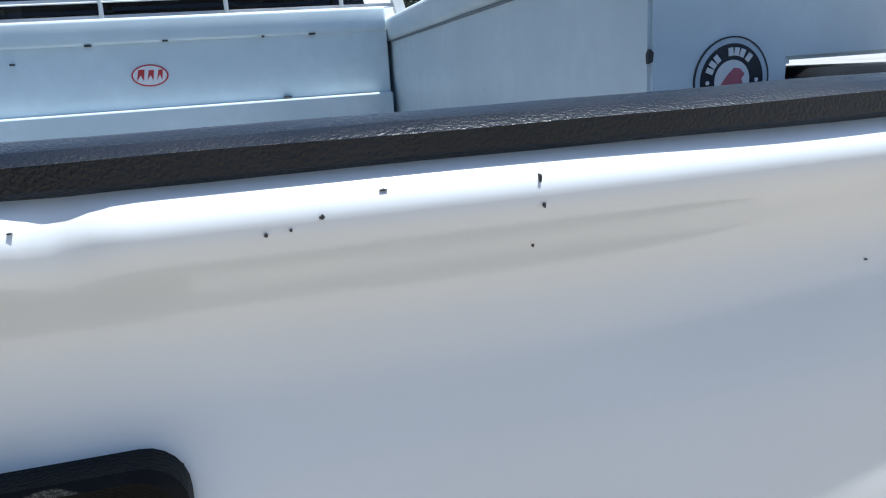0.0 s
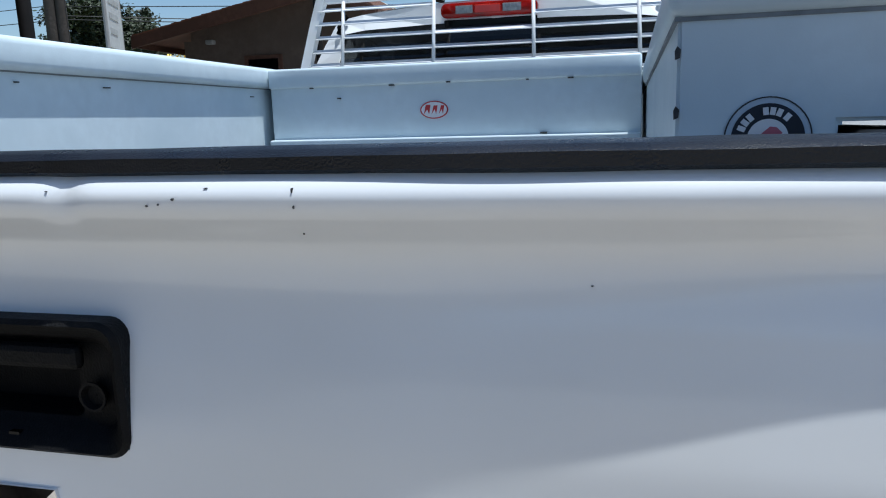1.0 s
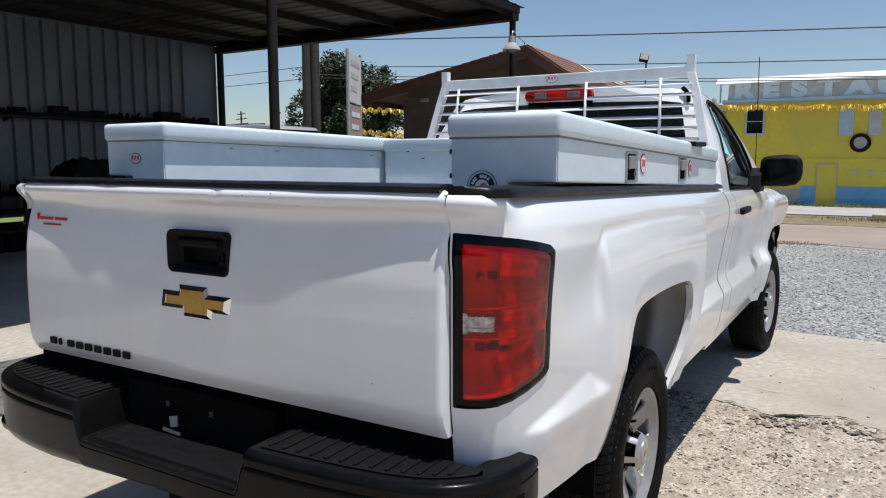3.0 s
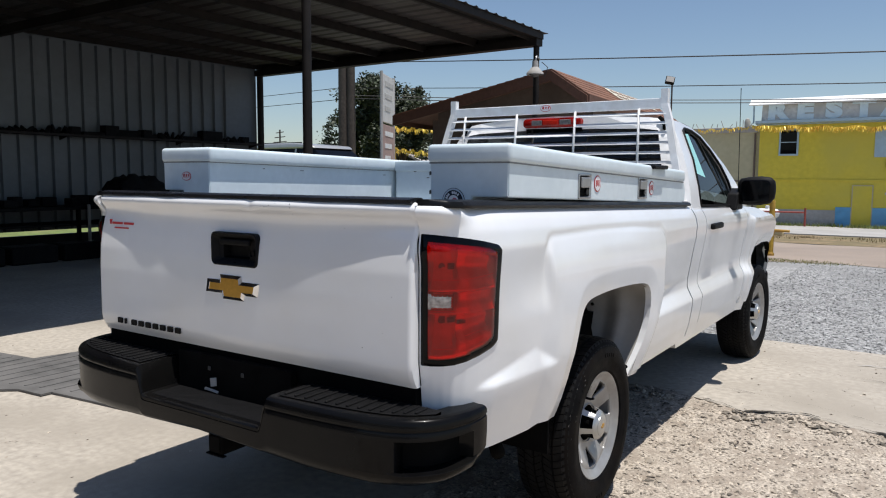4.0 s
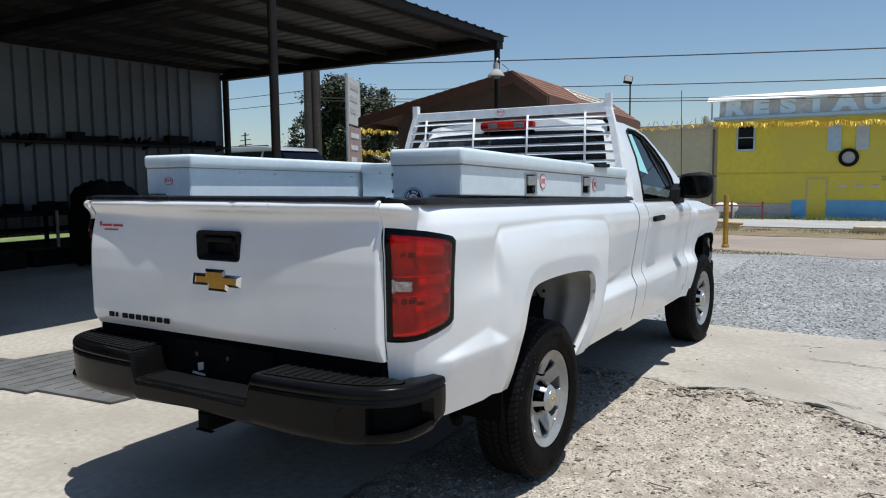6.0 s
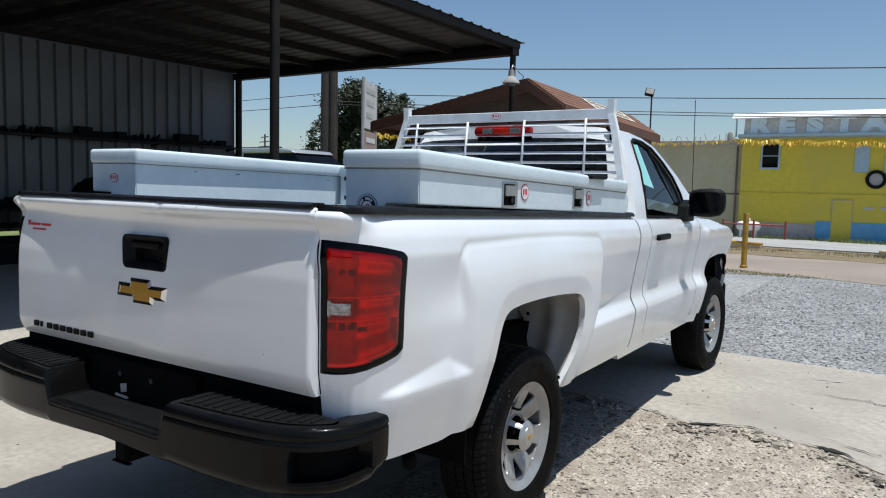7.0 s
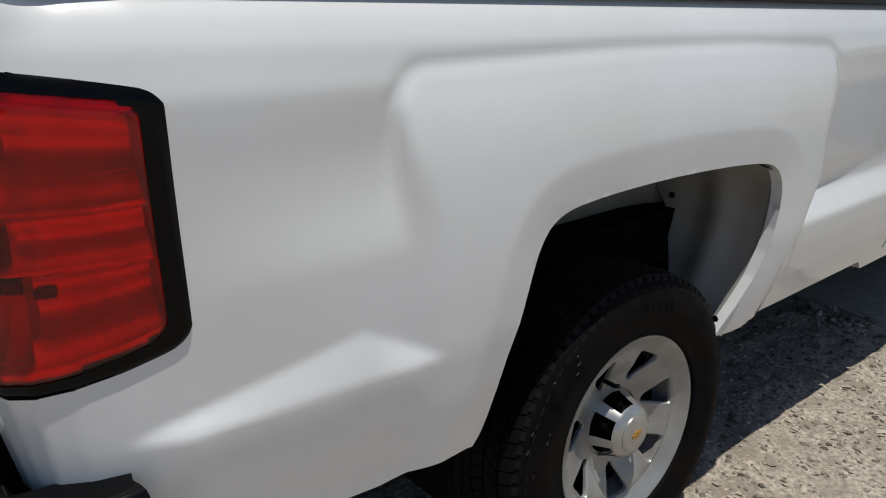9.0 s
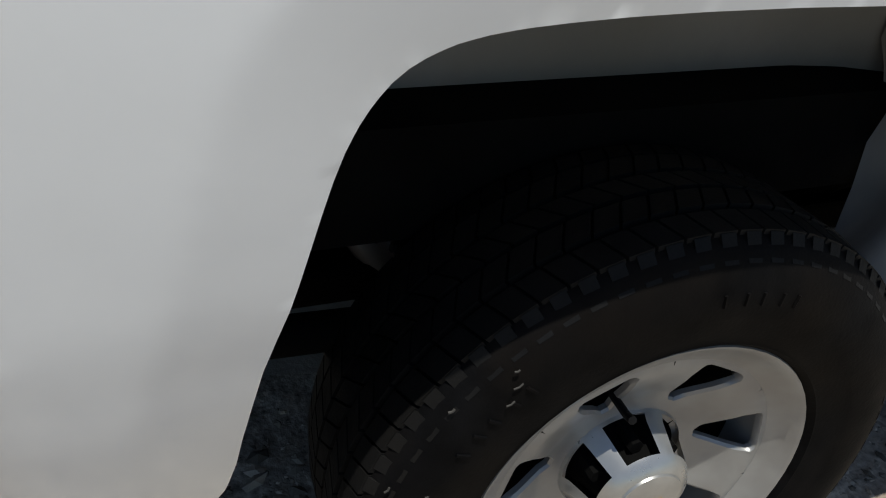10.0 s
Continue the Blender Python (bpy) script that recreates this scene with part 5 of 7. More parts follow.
        part("raised_mark", nn, RUBBER, tyre)
    return wheel


first = make_wheel()
first.matrix_basis = pose(0.806, 1.25, 0.381, 10.6, 0, 0)
for x, y, ang, turn in ((0.815, 4.628, 40, -3), (-0.806, 1.25, 70, 180), (-0.815, 4.628, 20, 177)):
    copy_thing(first, pose(x, y, 0.381, 0, 0, turn) @ pose(0, 0, 0, ang, 0, 0))

# ---- cab ----
def side_point(u, w):
    """Greenhouse side: u from the rear to the front, w from the belt to the roof."""
    lo = Vector((0.920, 2.585 + 1.50 * u, 1.285 - 0.02 * u))
    hi = Vector((0.725, 2.765 + 0.78 * u, 1.818 - 0.060 * u * u))
    p = lo.lerp(hi, w)
    p.x += 0.028 * math.sin(math.pi * w) - 0.02 * u * u * w
    return p


WIN = [(0.135, 0.03), (0.70, 0.01), (0.765, 0.14), (0.795, 0.34), (0.815, 0.55), (0.80, 0.75), (0.72, 0.90), (0.50, 0.935), (0.29, 0.93), (0.20, 0.89), (0.158, 0.55), (0.14, 0.25)]
OUT = [(0.0, 0.0), (0.86, 0.0), (1.0, 0.0), (1.0, 0.34), (1.0, 0.6), (1.0, 0.85), (1.0, 1.0), (0.6, 1.0), (0.25, 1.0), (0.0, 1.0), (0.0, 0.6), (0.0, 0.25)]
for sx in (1, -1):
    bm = bmesh.new()
    flip = lambda p: (sx * p.x, p.y, p.z)
    steps = 6
    loops = []
    for k in range(steps + 1):
        t = k / steps
        loops.append([bm.verts.new(flip(side_point(a[0] + (b[0] - a[0]) * t, a[1] + (b[1] - a[1]) * t))) for a, b in zip(OUT, WIN)])
    for a, b in zip(loops, loops[1:]):
        for k in range(12):
            bm.faces.new((a[k], a[(k + 1) % 12], b[(k + 1) % 12], b[k]))
    inner = bmesh.ops.extrude_edge_only(bm, edges=[e for e in bm.edges if e.verts[0] in loops[-1] and e.verts[1] in loops[-1]])["geom"]
    for g in inner:
        if isinstance(g, bmesh.types.BMVert):
            g.co.x -= sx * 0.022
    part("cab_side", bm, PAINT, truck, smooth=50)
    bm = bmesh.new()
    pane = [bm.verts.new(flip(side_point(u, w) - Vector((0.014, 0, 0)))) for u, w in WIN]
    bm.faces.new(pane)
    bmesh.ops.triangulate(bm, faces=bm.faces)
    p = part("side_window", bm, GLASS, truck, "tinted side window with a teal sticker")
    p.visible_shadow = False
    bm = bmesh.new()
    ring = [side_point(u, w) for u, w in WIN]
    tube([flip(q + Vector((0.001, 0, 0))) for q in ring + ring[:1]], 0.009, 6, bm)
    part("window_seal", bm, BLACKP, p, smooth=True)
    bm = bmesh.new()
    bm.faces.new([bm.verts.new(flip(side_point(u, w) - Vector((0.0105, 0, 0)))) for u, w in ((0.185, 0.40), (0.345, 0.36), (0.38, 0.88), (0.225, 0.86))])
    part("window_sticker", bm, TEAL, p, "pale teal sticker on the glass")
    # mirror
    mir = bmesh.new()
    secs = []
    for k, (x, hz, hy) in enumerate(((0.955, 0.070, 0.030), (0.97, 0.088, 0.055), (1.02, 0.095, 0.075), (1.10, 0.098, 0.078), (1.16, 0.088, 0.066), (1.185, 0.062, 0.04), (1.192, 0.03, 0.015))):
        secs.append([mir.verts.new((sx * x, 3.60 + math.cos(a) * hy * (1.2 if math.cos(a) > 0 else 0.55), 1.372 + 0.01 * k / 3 + math.copysign(abs(math.sin(a)) ** 0.6, math.sin(a)) * hz)) for a in [i * math.tau / 20 for i in range(20)]])
    for a, b in zip(secs, secs[1:]):
        for i in range(20):
            mir.faces.new((a[i], a[(i + 1) % 20], b[(i + 1) % 20], b[i]))
    mir.faces.new(secs[0])
    mir.faces.new(secs[-1])
    mm = part("door_mirror", mir, BLACKP, truck, "black plastic door mirror", smooth=50)
    part("mirror_arm", prism([(3.50, 1.25), (3.70, 1.25), (3.66, 1.40), (3.54, 1.36)], "x", sx * 0.895, sx * 0.97, 0.01), BLACKP, mm)
    part("mirror_glass", ring_plate(sx * 1.075, 1.378, [(0.092, 0.075, 0.03, 3.556, 0, 0), (0.086, 0.069, 0.03, 3.553, 0, 0)]), GLOSSB, mm)
    # door handle
    hd = bmesh.new()
    box(*sorted((sx * 0.962, sx * 0.992)), 2.845, 3.075, 1.155, 1.192, 0.012, 3, hd)
    dh = part("door_handle", hd, BLACKP, truck, "black plastic door handle", smooth=50)
    part("handle_cup", lathe([(0, 0.001), (0.003, 0.042), (0.001, 0.05)], 24), PAINT, dh).location = (sx * 0.948, 2.93, 1.165)
    part("handle_foot", box(*sorted((sx * 0.94, sx * 0.975)), 2.86, 2.90, 1.16, 1.188, 0.004), BLACKP, dh)
    part("handle_foot", box(*sorted((sx * 0.94, sx * 0.975)), 3.03, 3.065, 1.16, 1.188, 0.004), BLACKP, dh)

bm = bmesh.new()
rows = []
for i in range(19):
    u = i / 18
    e = side_point(u, 1.0)
    y = e.y
    row = []
    for k in range(25):
        x = (2 * k / 24 - 1)
        crown = (1 - abs(x) ** 2.6)
        row.append(bm.verts.new((x * e.x, y - 0.06 * (1 - x * x) * (1 - u) + 0.10 * (1 - x * x) * u, e.z + 0.046 * crown * (0.80 + 0.20 * math.sin(math.pi * min(1, 0.25 + u * 0.75))))))
    rows.append(row)
for a, b in zip(rows, rows[1:]):
    for k in range(24):
        bm.faces.new((a[k], a[k + 1], b[k + 1], b[k]))
part("roof", bm, PAINT, truck, smooth=True)
# cab back: painted frame round a dark rear window
bm = bmesh.new()
outer, inner = [], []
top = [(x, side_point(0, 1).y - 0.06 * (1 - (x / 0.725) ** 2), 1.818 + 0.046 * 0.94 * (1 - abs(x / 0.725) ** 2.6)) for x in (-0.725, -0.6, -0.3, 0, 0.3, 0.6, 0.725)]
edge = [side_point(0, w) for w in (0.0, 0.2, 0.4, 0.6, 0.8)]
glass_edge = [Vector((0.75, 2.60, 1.38)).lerp(Vector((0.67, 2.705, 1.752)), w) for w in (0.0, 0.22, 0.44, 0.66, 0.88)]
outer = [(-p.x, p.y, p.z) for p in edge] + top + [tuple(p) for p in reversed(edge)] + [(0.92, 2.575, 1.0), (-0.92, 2.575, 1.0)]
inner = [(-p.x, p.y, p.z) for p in glass_edge] + [(-0.67, 2.705, 1.752), (-0.58, 2.705, 1.764), (-0.3, 2.705, 1.772), (0, 2.70, 1.775), (0.3, 2.705, 1.772), (0.58, 2.705, 1.764), (0.67, 2.705, 1.752)] + [tuple(p) for p in reversed(glass_edge)] + [(0.72, 2.59, 1.35), (-0.72, 2.59, 1.35)]
o = [bm.verts.new(p) for p in outer]
n = [bm.verts.new(p) for p in inner]
count = len(outer)
for k in range(count):
    bm.faces.new((o[k], o[(k + 1) % count], n[(k + 1) % count], n[k]))
part("cab_back", bm, PAINT, truck)
for sx in (-1, 1):
    bm = bmesh.new()
    tube([(sx * 0.668, 2.728, 1.832), (sx * 0.690, 2.722, 1.812), (sx * 0.704, 2.715, 1.782), (sx * 0.706, 2.708, 1.755)], 0.012, 6, bm)
    part("roof_ditch_end", bm, DARK, truck, smooth=True)
bm = bmesh.new()
bm.faces.new([bm.verts.new((x, y + 0.006, z)) for x, y, z in inner])
bmesh.ops.triangulate(bm, faces=bm.faces)
p = part("rear_window", bm, GLASSD, truck, "dark tinted rear window")
# third brake lamp
bl = part("brake_lamp", ring_plate(-0.02, 1.818, [(0.205, 0.030, 0.026, 2.735, 0, 0), (0.205, 0.030, 0.026, 2.668, 0, 0), (0.198, 0.024, 0.022, 2.662, 0, 0)]), LENS, truck, "third brake lamp, red with clear ends", smooth=45)
for x0, x1, m in ((-0.160, -0.086, LENSC), (0.040, 0.118, LENSC), (-0.078, 0.032, LENSB)):
    part("lamp_window", box(x0, x1, 2.657, 2.664, 1.803, 1.836, 0.003), m, bl)
part("lamp_shade", box(-0.22, 0.18, 2.70, 2.715, 1.755, 1.785, 0.004), GLOSSB, bl)
# windscreen and hood
bm = bmesh.new()
rows = []
for i in range(9):
    t = i / 8
    row = []
    for k in range(13):
        x = 2 * k / 12 - 1
        lo = Vector((x * 0.90, 4.09 + 0.12 * (1 - x * x), 1.265 + 0.02 * (1 - x * x)))
        e = side_point(1, 1)
        hi = Vector((x * e.x, e.y + 0.10 * (1 - x * x), e.z + 0.046 * (1 - abs(x) ** 2.6) * 0.80))
        row.append(bm.verts.new(lo.lerp(hi, t)))
    rows.append(row)
for a, b in zip(rows, rows[1:]):
    for k in range(12):
        bm.faces.new((a[k], a[k + 1], b[k + 1], b[k]))
p = part("windscreen", bm, GLASS, truck, smooth=True)
p.visible_shadow = False
bm = bmesh.new()
rows = []
for i in range(15):
    y = 4.06 + (5.52 - 4.06) * i / 14
    row = []
    for k in range(21):
        x = 2 * k / 20 - 1
        half = lerp([4.06, 4.9, 5.2, 5.52], [0.925, 0.93, 0.90, 0.80], y)
        yy = y - 0.16 * x * x * smooth01((y - 4.9) / 0.6)
        edge = fender_top(yy)
        mid = lerp([4.06, 4.6, 5.0, 5.3, 5.52], [1.30, 1.26, 1.20, 1.12, 1.02], yy)
        row.append(bm.verts.new((x * half, yy, edge + (mid - edge) * (1 - abs(x) ** 3) + 0.02 * math.exp(-((abs(x) - 0.6) / 0.12) ** 2))))
    rows.append(row)
for a, b in zip(rows, rows[1:]):
    for k in range(20):
        bm.faces.new((a[k], a[k + 1], b[k + 1], b[k]))
part("hood", bm, PAINT, truck, smooth=True)
part("front_clip", prism([(-0.78, 5.35), (-0.6, 5.5), (0.6, 5.5), (0.78, 5.35), (0.78, 5.1), (-0.78, 5.1)], "z", 0.62, 1.06, 0.02), DARK, truck)
part("front_bumper", prism([(-0.90, 5.20), (-0.8, 5.45), (-0.5, 5.58), (0.5, 5.58), (0.8, 5.45), (0.90, 5.20), (0.80, 5.15), (-0.80, 5.15)], "z", 0.46, 0.66, 0.03), BLACKP, truck, smooth=40)
for sx in (1, -1):
    part("mud_flap", box(*sorted((sx * 0.78, sx * 0.90)), 5.03, 5.09, 0.42, 0.60, 0.006), BLACKP, truck)
# interior
part("dashboard", box(-0.80, 0.80, 3.75, 4.1, 1.0, 1.26, 0.05), SEAT, truck)
part("bench_seat", box(-0.72, 0.72, 2.80, 3.30, 0.80, 1.02, 0.06), SEAT, truck)
part("seat_back", box(-0.70, 0.70, 2.68, 2.84, 0.95, 1.46, 0.06), SEAT, truck)
for x in (-0.42, 0.42):
    part("head_rest", box(x - 0.13, x + 0.13, 2.72, 2.82, 1.46, 1.62, 0.04), SEAT, truck)
part("cab_floor", box(-0.85, 0.85, 2.60, 4.3, 0.62, 0.66), DARK, truck)
bm = bmesh.new()
lp = [(0.38 + 0.18 * math.cos(a), 3.52 - 0.05 * math.sin(a), 1.22 + 0.18 * math.sin(a)) for a in [k * math.tau / 24 for k in range(25)]]
tube(lp, 0.015, 6, bm)
part("steering_wheel", bm, SEAT, truck, smooth=True).location = (-0.76, 0, 0)
bm = bmesh.new()
tube([(0.865, 4.02, 1.24), (0.865, 4.02, 1.30)], 0.014, 8, bm)
tube([(0.865, 4.02, 1.30), (0.862, 3.985, 2.12)], 0.0028, 6, bm)
part("antenna", bm, BLACKP, truck, "thin black whip antenna")

# ---- toolboxes on the bed ----
def sticker_oval(parent, m, w=0.032, h=0.020):
    """Small oval maker's mark, drawn as plain shapes."""
    bm = bmesh.new()
    prism([(w * math.cos(a), h * math.sin(a)) for a in [k * math.tau / 28 for k in range(28)]], "y", -0.0012, 0.001, bm=bm)
    base = part("sticker", bm, REDP, parent, "small red and white oval sticker")
    base.matrix_basis = m
    bm = bmesh.new()
    prism([(w * .91 * math.cos(a), h * .87 * math.sin(a)) for a in [k * math.tau / 28 for k in range(28)]], "y", -0.0018, 0.001, bm=bm)
    part("sticker_field", bm, WHITES, base)
    for x0, x1, zt in ((-0.74, -0.24, 0.56), (-0.18, 0.26, 0.48), (0.34, 0.74, 0.48)):
        part("sticker_mark", prism([(w * x0, -h * .48), (w * x0 + w * .16, h * zt), (w * x1, h * zt), (w * x1 - w * .12, -h * .48), (w * (x0 + x1) / 2, h * 0.05)], "y", -0.0023, 0.001), REDP, base)
    return base


def toolbox(x0, x1, top, slope, y0, y1, outer, label):
    """A long chest box on the bed rail: narrow body, overhanging rounded lid."""
    tb = thing("side_toolbox", label, "toolbox", (0, 0, 0), "toolboxes on the truck bed")

    def z(y, base):
        return base - slope * (y - y0)
    bx0, bx1 = (x0 + 0.005, x1 - 0.005)
    bm = bmesh.new()
    inner_x = bx0 if outer > 0 else bx1
    lo_in = 1.00
    # body: stepped section, deep on the inside of the rail
    railx = outer * 0.775
    sec = [(inner_x, lo_in), (inner_x, 1.53), (bx1 if outer > 0 else bx0, 1.53), (bx1 if outer > 0 else bx0, 1.398), (railx - outer * 0.004, 1.398), (railx - outer * 0.004, lo_in)]
    a = [bm.verts.new((x, y0, zz)) for x, zz in sec]
    b = [bm.verts.new((x, y1, zz - slope * (y1 - y0) if zz > 1.05 else zz)) for x, zz in sec]
    bm.faces.new(a)
    bm.faces.new(b)
    for k in range(6):
        bm.faces.new((a[k], a[(k + 1) % 6], b[(k + 1) % 6], b[k]))
    bmesh.ops.recalc_face_normals(bm, faces=bm.faces)
    bmesh.ops.bevel(bm, geom=bm.edges, offset=0.004, segments=2, affect='EDGES')
    part("body", bm, BOXPAINT, tb, smooth=40)
    lid = bmesh.new()
    box(x0 - (0.006 if outer > 0 else 0.004), x1 + (0.007 if outer > 0 else 0.018), y0 - 0.010, y1 + 0.006, top - 0.062, top + 0.002, 0.016, 4, lid)
    for v in lid.verts:
        v.co.z -= slope * (v.co.y - y0)
    part("lid", lid, BOXPAINT, tb, "overhanging rounded lid", smooth=40)
    # strip coloured as the shadow between lid and body
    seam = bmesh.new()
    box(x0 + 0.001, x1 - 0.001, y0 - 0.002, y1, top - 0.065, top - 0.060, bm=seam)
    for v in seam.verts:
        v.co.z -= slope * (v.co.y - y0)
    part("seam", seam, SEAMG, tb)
    return tb


boxr = toolbox(0.596, 0.920, 1.576, 0.036, 0.392, 2.40, 1, "white powder-coated side toolbox with two latches")
boxl = toolbox(-0.915, -0.584, 1.588, 0.020, 0.392, 2.40, -1, "white powder-coated side toolbox with chipped edges")
for y, zc in ((1.02, 1.430), (1.72, 1.416)):
    latch = part("latch", ring_plate(0, 0, [(0.062, 0.050, 0.006, 0.002, 0, 0), (0.062, 0.050, 0.006, -0.005, 0, 0), (0.056, 0.044, 0.005, -0.006, 0, 0), (0.051, 0.040, 0.004, 0.000, 0, 0)]), LATCH, boxr, "brushed steel paddle latch", smooth=40)
    latch.matrix_basis = pose(0.915, y, zc, 0, 0, 90)
    pad = part("paddle", box(-0.044, 0.040, -0.012, -0.001, -0.006, 0.036, 0.004), LATCH, latch)
    part("lock", lathe([(-0.010, 0.0), (-0.010, 0.012), (0.0, 0.014)], 16, axis="y"), GLOSSB, latch).location = (0.012, 0, -0.022)
    part("shade_slot", box(-0.044, 0.040, -0.003, 0.0, -0.037, -0.009), DARK, latch)
for y, zc in ((1.155, 1.440), (1.855, 1.415)):
    bm = bmesh.new()
    prism([(0.034 * math.cos(a), 0.034 * math.sin(a)) for a in [k * math.tau / 28 for k in range(28)]], "y", -0.0012, 0.001, bm=bm)
    st = part("round_sticker", bm, REDP, boxr, "round red and white sticker")
    st.matrix_basis = pose(0.9165, y, zc, 0, 0, 90)
    bm = bmesh.new()
    prism([(0.030 * math.cos(a), 0.030 * math.sin(a)) for a in [k * math.tau / 28 for k in range(28)]], "y", -0.0017, 0.001, bm=bm)
    part("sticker_field", bm, WHITES, st)
    for k in range(3):
        part("sticker_mark", box(-0.021 + k * 0.014, -0.011 + k * 0.014, -0.0022, 0.001, -0.012 + 0.004 * (k == 1), 0.014, bm=None), REDP, st)
# round cap sticker on the rear end
GX, GZ = 0.699, 1.381


def disc(r, y, a0=0.0, a1=360.0, cx=GX, cz=GZ, r0=0.0):
    n = 40
    bm = bmesh.new()
    out_ = [(cx + r * math.cos(radians(a0 + (a1 - a0) * k / n)), cz + r * math.sin(radians(a0 + (a1 - a0) * k / n))) for k in range(n + (r0 > 0))]
    if r0:
        out_ += [(cx + r0 * math.cos(radians(a1 - (a1 - a0) * k / n)), cz + r0 * math.sin(radians(a1 - (a1 - a0) * k / n))) for k in range(n + 1)]
    prism(out_, "y", y, 0.396, bm=bm)
    return bm


cap = part("cap_sticker", disc(0.045, 0.3905), BLUEG, boxr, "round navy and white sticker with a pink figure")
part("navy_ring", disc(0.0385, 0.3899, r0=0.021, a1=359.9), NAVYP, cap)
part("pale_field", disc(0.0215, 0.3897), WHITES, cap)
part("rim_line", disc(0.0460, 0.3900, r0=0.0445, a1=359.9), CHIP, cap)
for k, a in enumerate((158, 144, 130, 110, 96, 82, 68, 50)):
    if k == 3:
        continue
    q = part("letter_bar", box(-0.0028, 0.0028, -0.001, 0.001, -0.0042, 0.0042), WHITES, cap)
    q.matrix_basis = pose(GX + 0.030 * math.cos(radians(a)), 0.3895, GZ + 0.030 * math.sin(radians(a)), 0, 90 - a if False else -(a - 90), 0)
for a in (182, -2):
    part("ring_dot", disc(0.0022, 0.3892, cx=GX + 0.030 * math.cos(radians(a)), cz=GZ + 0.030 * math.sin(radians(a))), WHITES, cap)
part("pink_shape", prism([(GX - .014, GZ - .004), (GX - .006, GZ + .006), (GX + .002, GZ + .013), (GX + .009, GZ + .012), (GX + .015, GZ + .006), (GX + .011, GZ + .001), (GX + .014, GZ - .006), (GX + .004, GZ - .004), (GX + .006, GZ - .014), (GX - .006, GZ - .012)], "y", 0.3890, 0.396), PINKP, cap)
# chips on the box edge, bent end flap, lid stop
for z in (1.477, 1.411):
    part("rust_chip", prism([(0.5985, z - .007), (0.6035, z - .005), (0.6045, z + .004), (0.6005, z + .008), (0.598, z + .003)], "y", 0.3885, 0.394), CHIP, boxr)
part("lid_stop", box(0.905, 0.945, 1.82, 2.03, 1.508, 1.528, 0.006), BLACKP, boxr, "black rubber lid stop")
part("bent_flap", prism([(2.38, 1.34), (2.46, 1.335), (2.47, 1.40), (2.43, 1.45), (2.40, 1.43)], "x", 0.905, 0.909), BOXPAINT, boxr)
sticker_oval(boxl, pose(-0.745, 0.3905, 1.462))
for x, y, zz in ((-0.5835, 0.70, 1.497), (-0.5835, 0.95, 1.49), (-0.5835, 1.62, 1.472)):
    part("rust_chip", box(x - 0.001, x + 0.0012, y, y + rng.uniform(0.012, 0.03), zz, zz + 0.003), CHIP, boxl)
# cross box
cb = thing("cross_toolbox", "white powder-coated cross-bed toolbox with chipped lid", "toolbox", (0, 0, 0), "toolboxes on the truck bed")
part("body", box(-0.560, 0.588, 1.712, 2.26, 0.99, 1.50, 0.004), BOXPAINT, cb)
part("lid", box(-0.562, 0.586, 1.700, 2.27, 1.495, 1.556, 0.008, 3), BOXPAINT, cb, smooth=40)
part("ledge", box(-0.558, 0.586, 1.677, 1.717, 1.26, 1.335, 0.004), BOXPAINT, cb)
sticker_oval(cb, pose(-0.022, 1.711, 1.416), 0.044, 0.027)
for x, z in ((-0.42, 1.494), (-0.16, 1.494), (0.26, 1.495), (0.38, 1.495), (-0.33, 1.46), (0.02, 1.497), (0.3, 1.34)):
    part("rust_chip", box(x, x + rng.uniform(.006, .022), 1.6985, 1.7105, z - .002, z + .002), CHIP, cb)

# ---- rack behind the cab ----
rack = thing("cab_rack", "white welded steel cab guard rack with louvres", "cab rack", (0, 0, 0))
for sx in (1, -1):
    bm = bmesh.new()
    sec = [(0.735, 2.615, 1.985), (0.735, 2.615, 1.90), (0.765, 2.605, 1.80), (0.835, 2.555, 1.50)]
    for (xa, ya, za), (xb, yb, zb) in zip(sec, sec[1:]):
        vs = [bm.verts.new((sx * (x + dx), y + dy, z)) for x, y, z in ((xa, ya, za), (xb, yb, zb)) for dx, dy in ((-0.02, -0.02), (0.02, -0.02), (0.02, 0.02), (-0.02, 0.02))]
        for q in ((0, 1, 2, 3), (4, 5, 6, 7), (0, 1, 5, 4), (1, 2, 6, 5), (2, 3, 7, 6), (3, 0, 4, 7)):
            bm.faces.new([vs[i] for i in q])
    part("post", bm, WHITEP, rack)
    part("foot_plate", box(*sorted((sx * 0.78, sx * 0.90)), 2.42, 2.58, rail(2.5) + 0.006, rail(2.5) + 0.016, 0.003), WHITEP, rack)
    part("post_foot", prism([(2.53, rail(2.5) + 0.016), (2.575, rail(2.5) + 0.016), (2.575, 1.51), (2.53, 1.51)], "x", sx * 0.815, sx * 0.855), WHITEP, rack)
part("top_bar", box(-0.722, 0.722, 2.600, 2.632, 1.872, 1.932, 0.004), WHITEP, rack, "wide white top bar")
for z in (1.845, 1.788, 1.730, 1.672, 1.614, 1.556):
    w = 0.745 + (1.86 - z) * 0.25
    y = 2.612 - (1.9 - z) * 0.10
    for xa, xb in (((-w, -0.235), (0.177, w)) if z > 1.75 else ((-w, w),)):
        part("louvre", prism([(y - 0.022, z - 0.006), (y + 0.020, z + 0.010), (y + 0.022, z + 0.007), (y - 0.020, z - 0.010)], "x", xa, xb), WHITEP, rack)
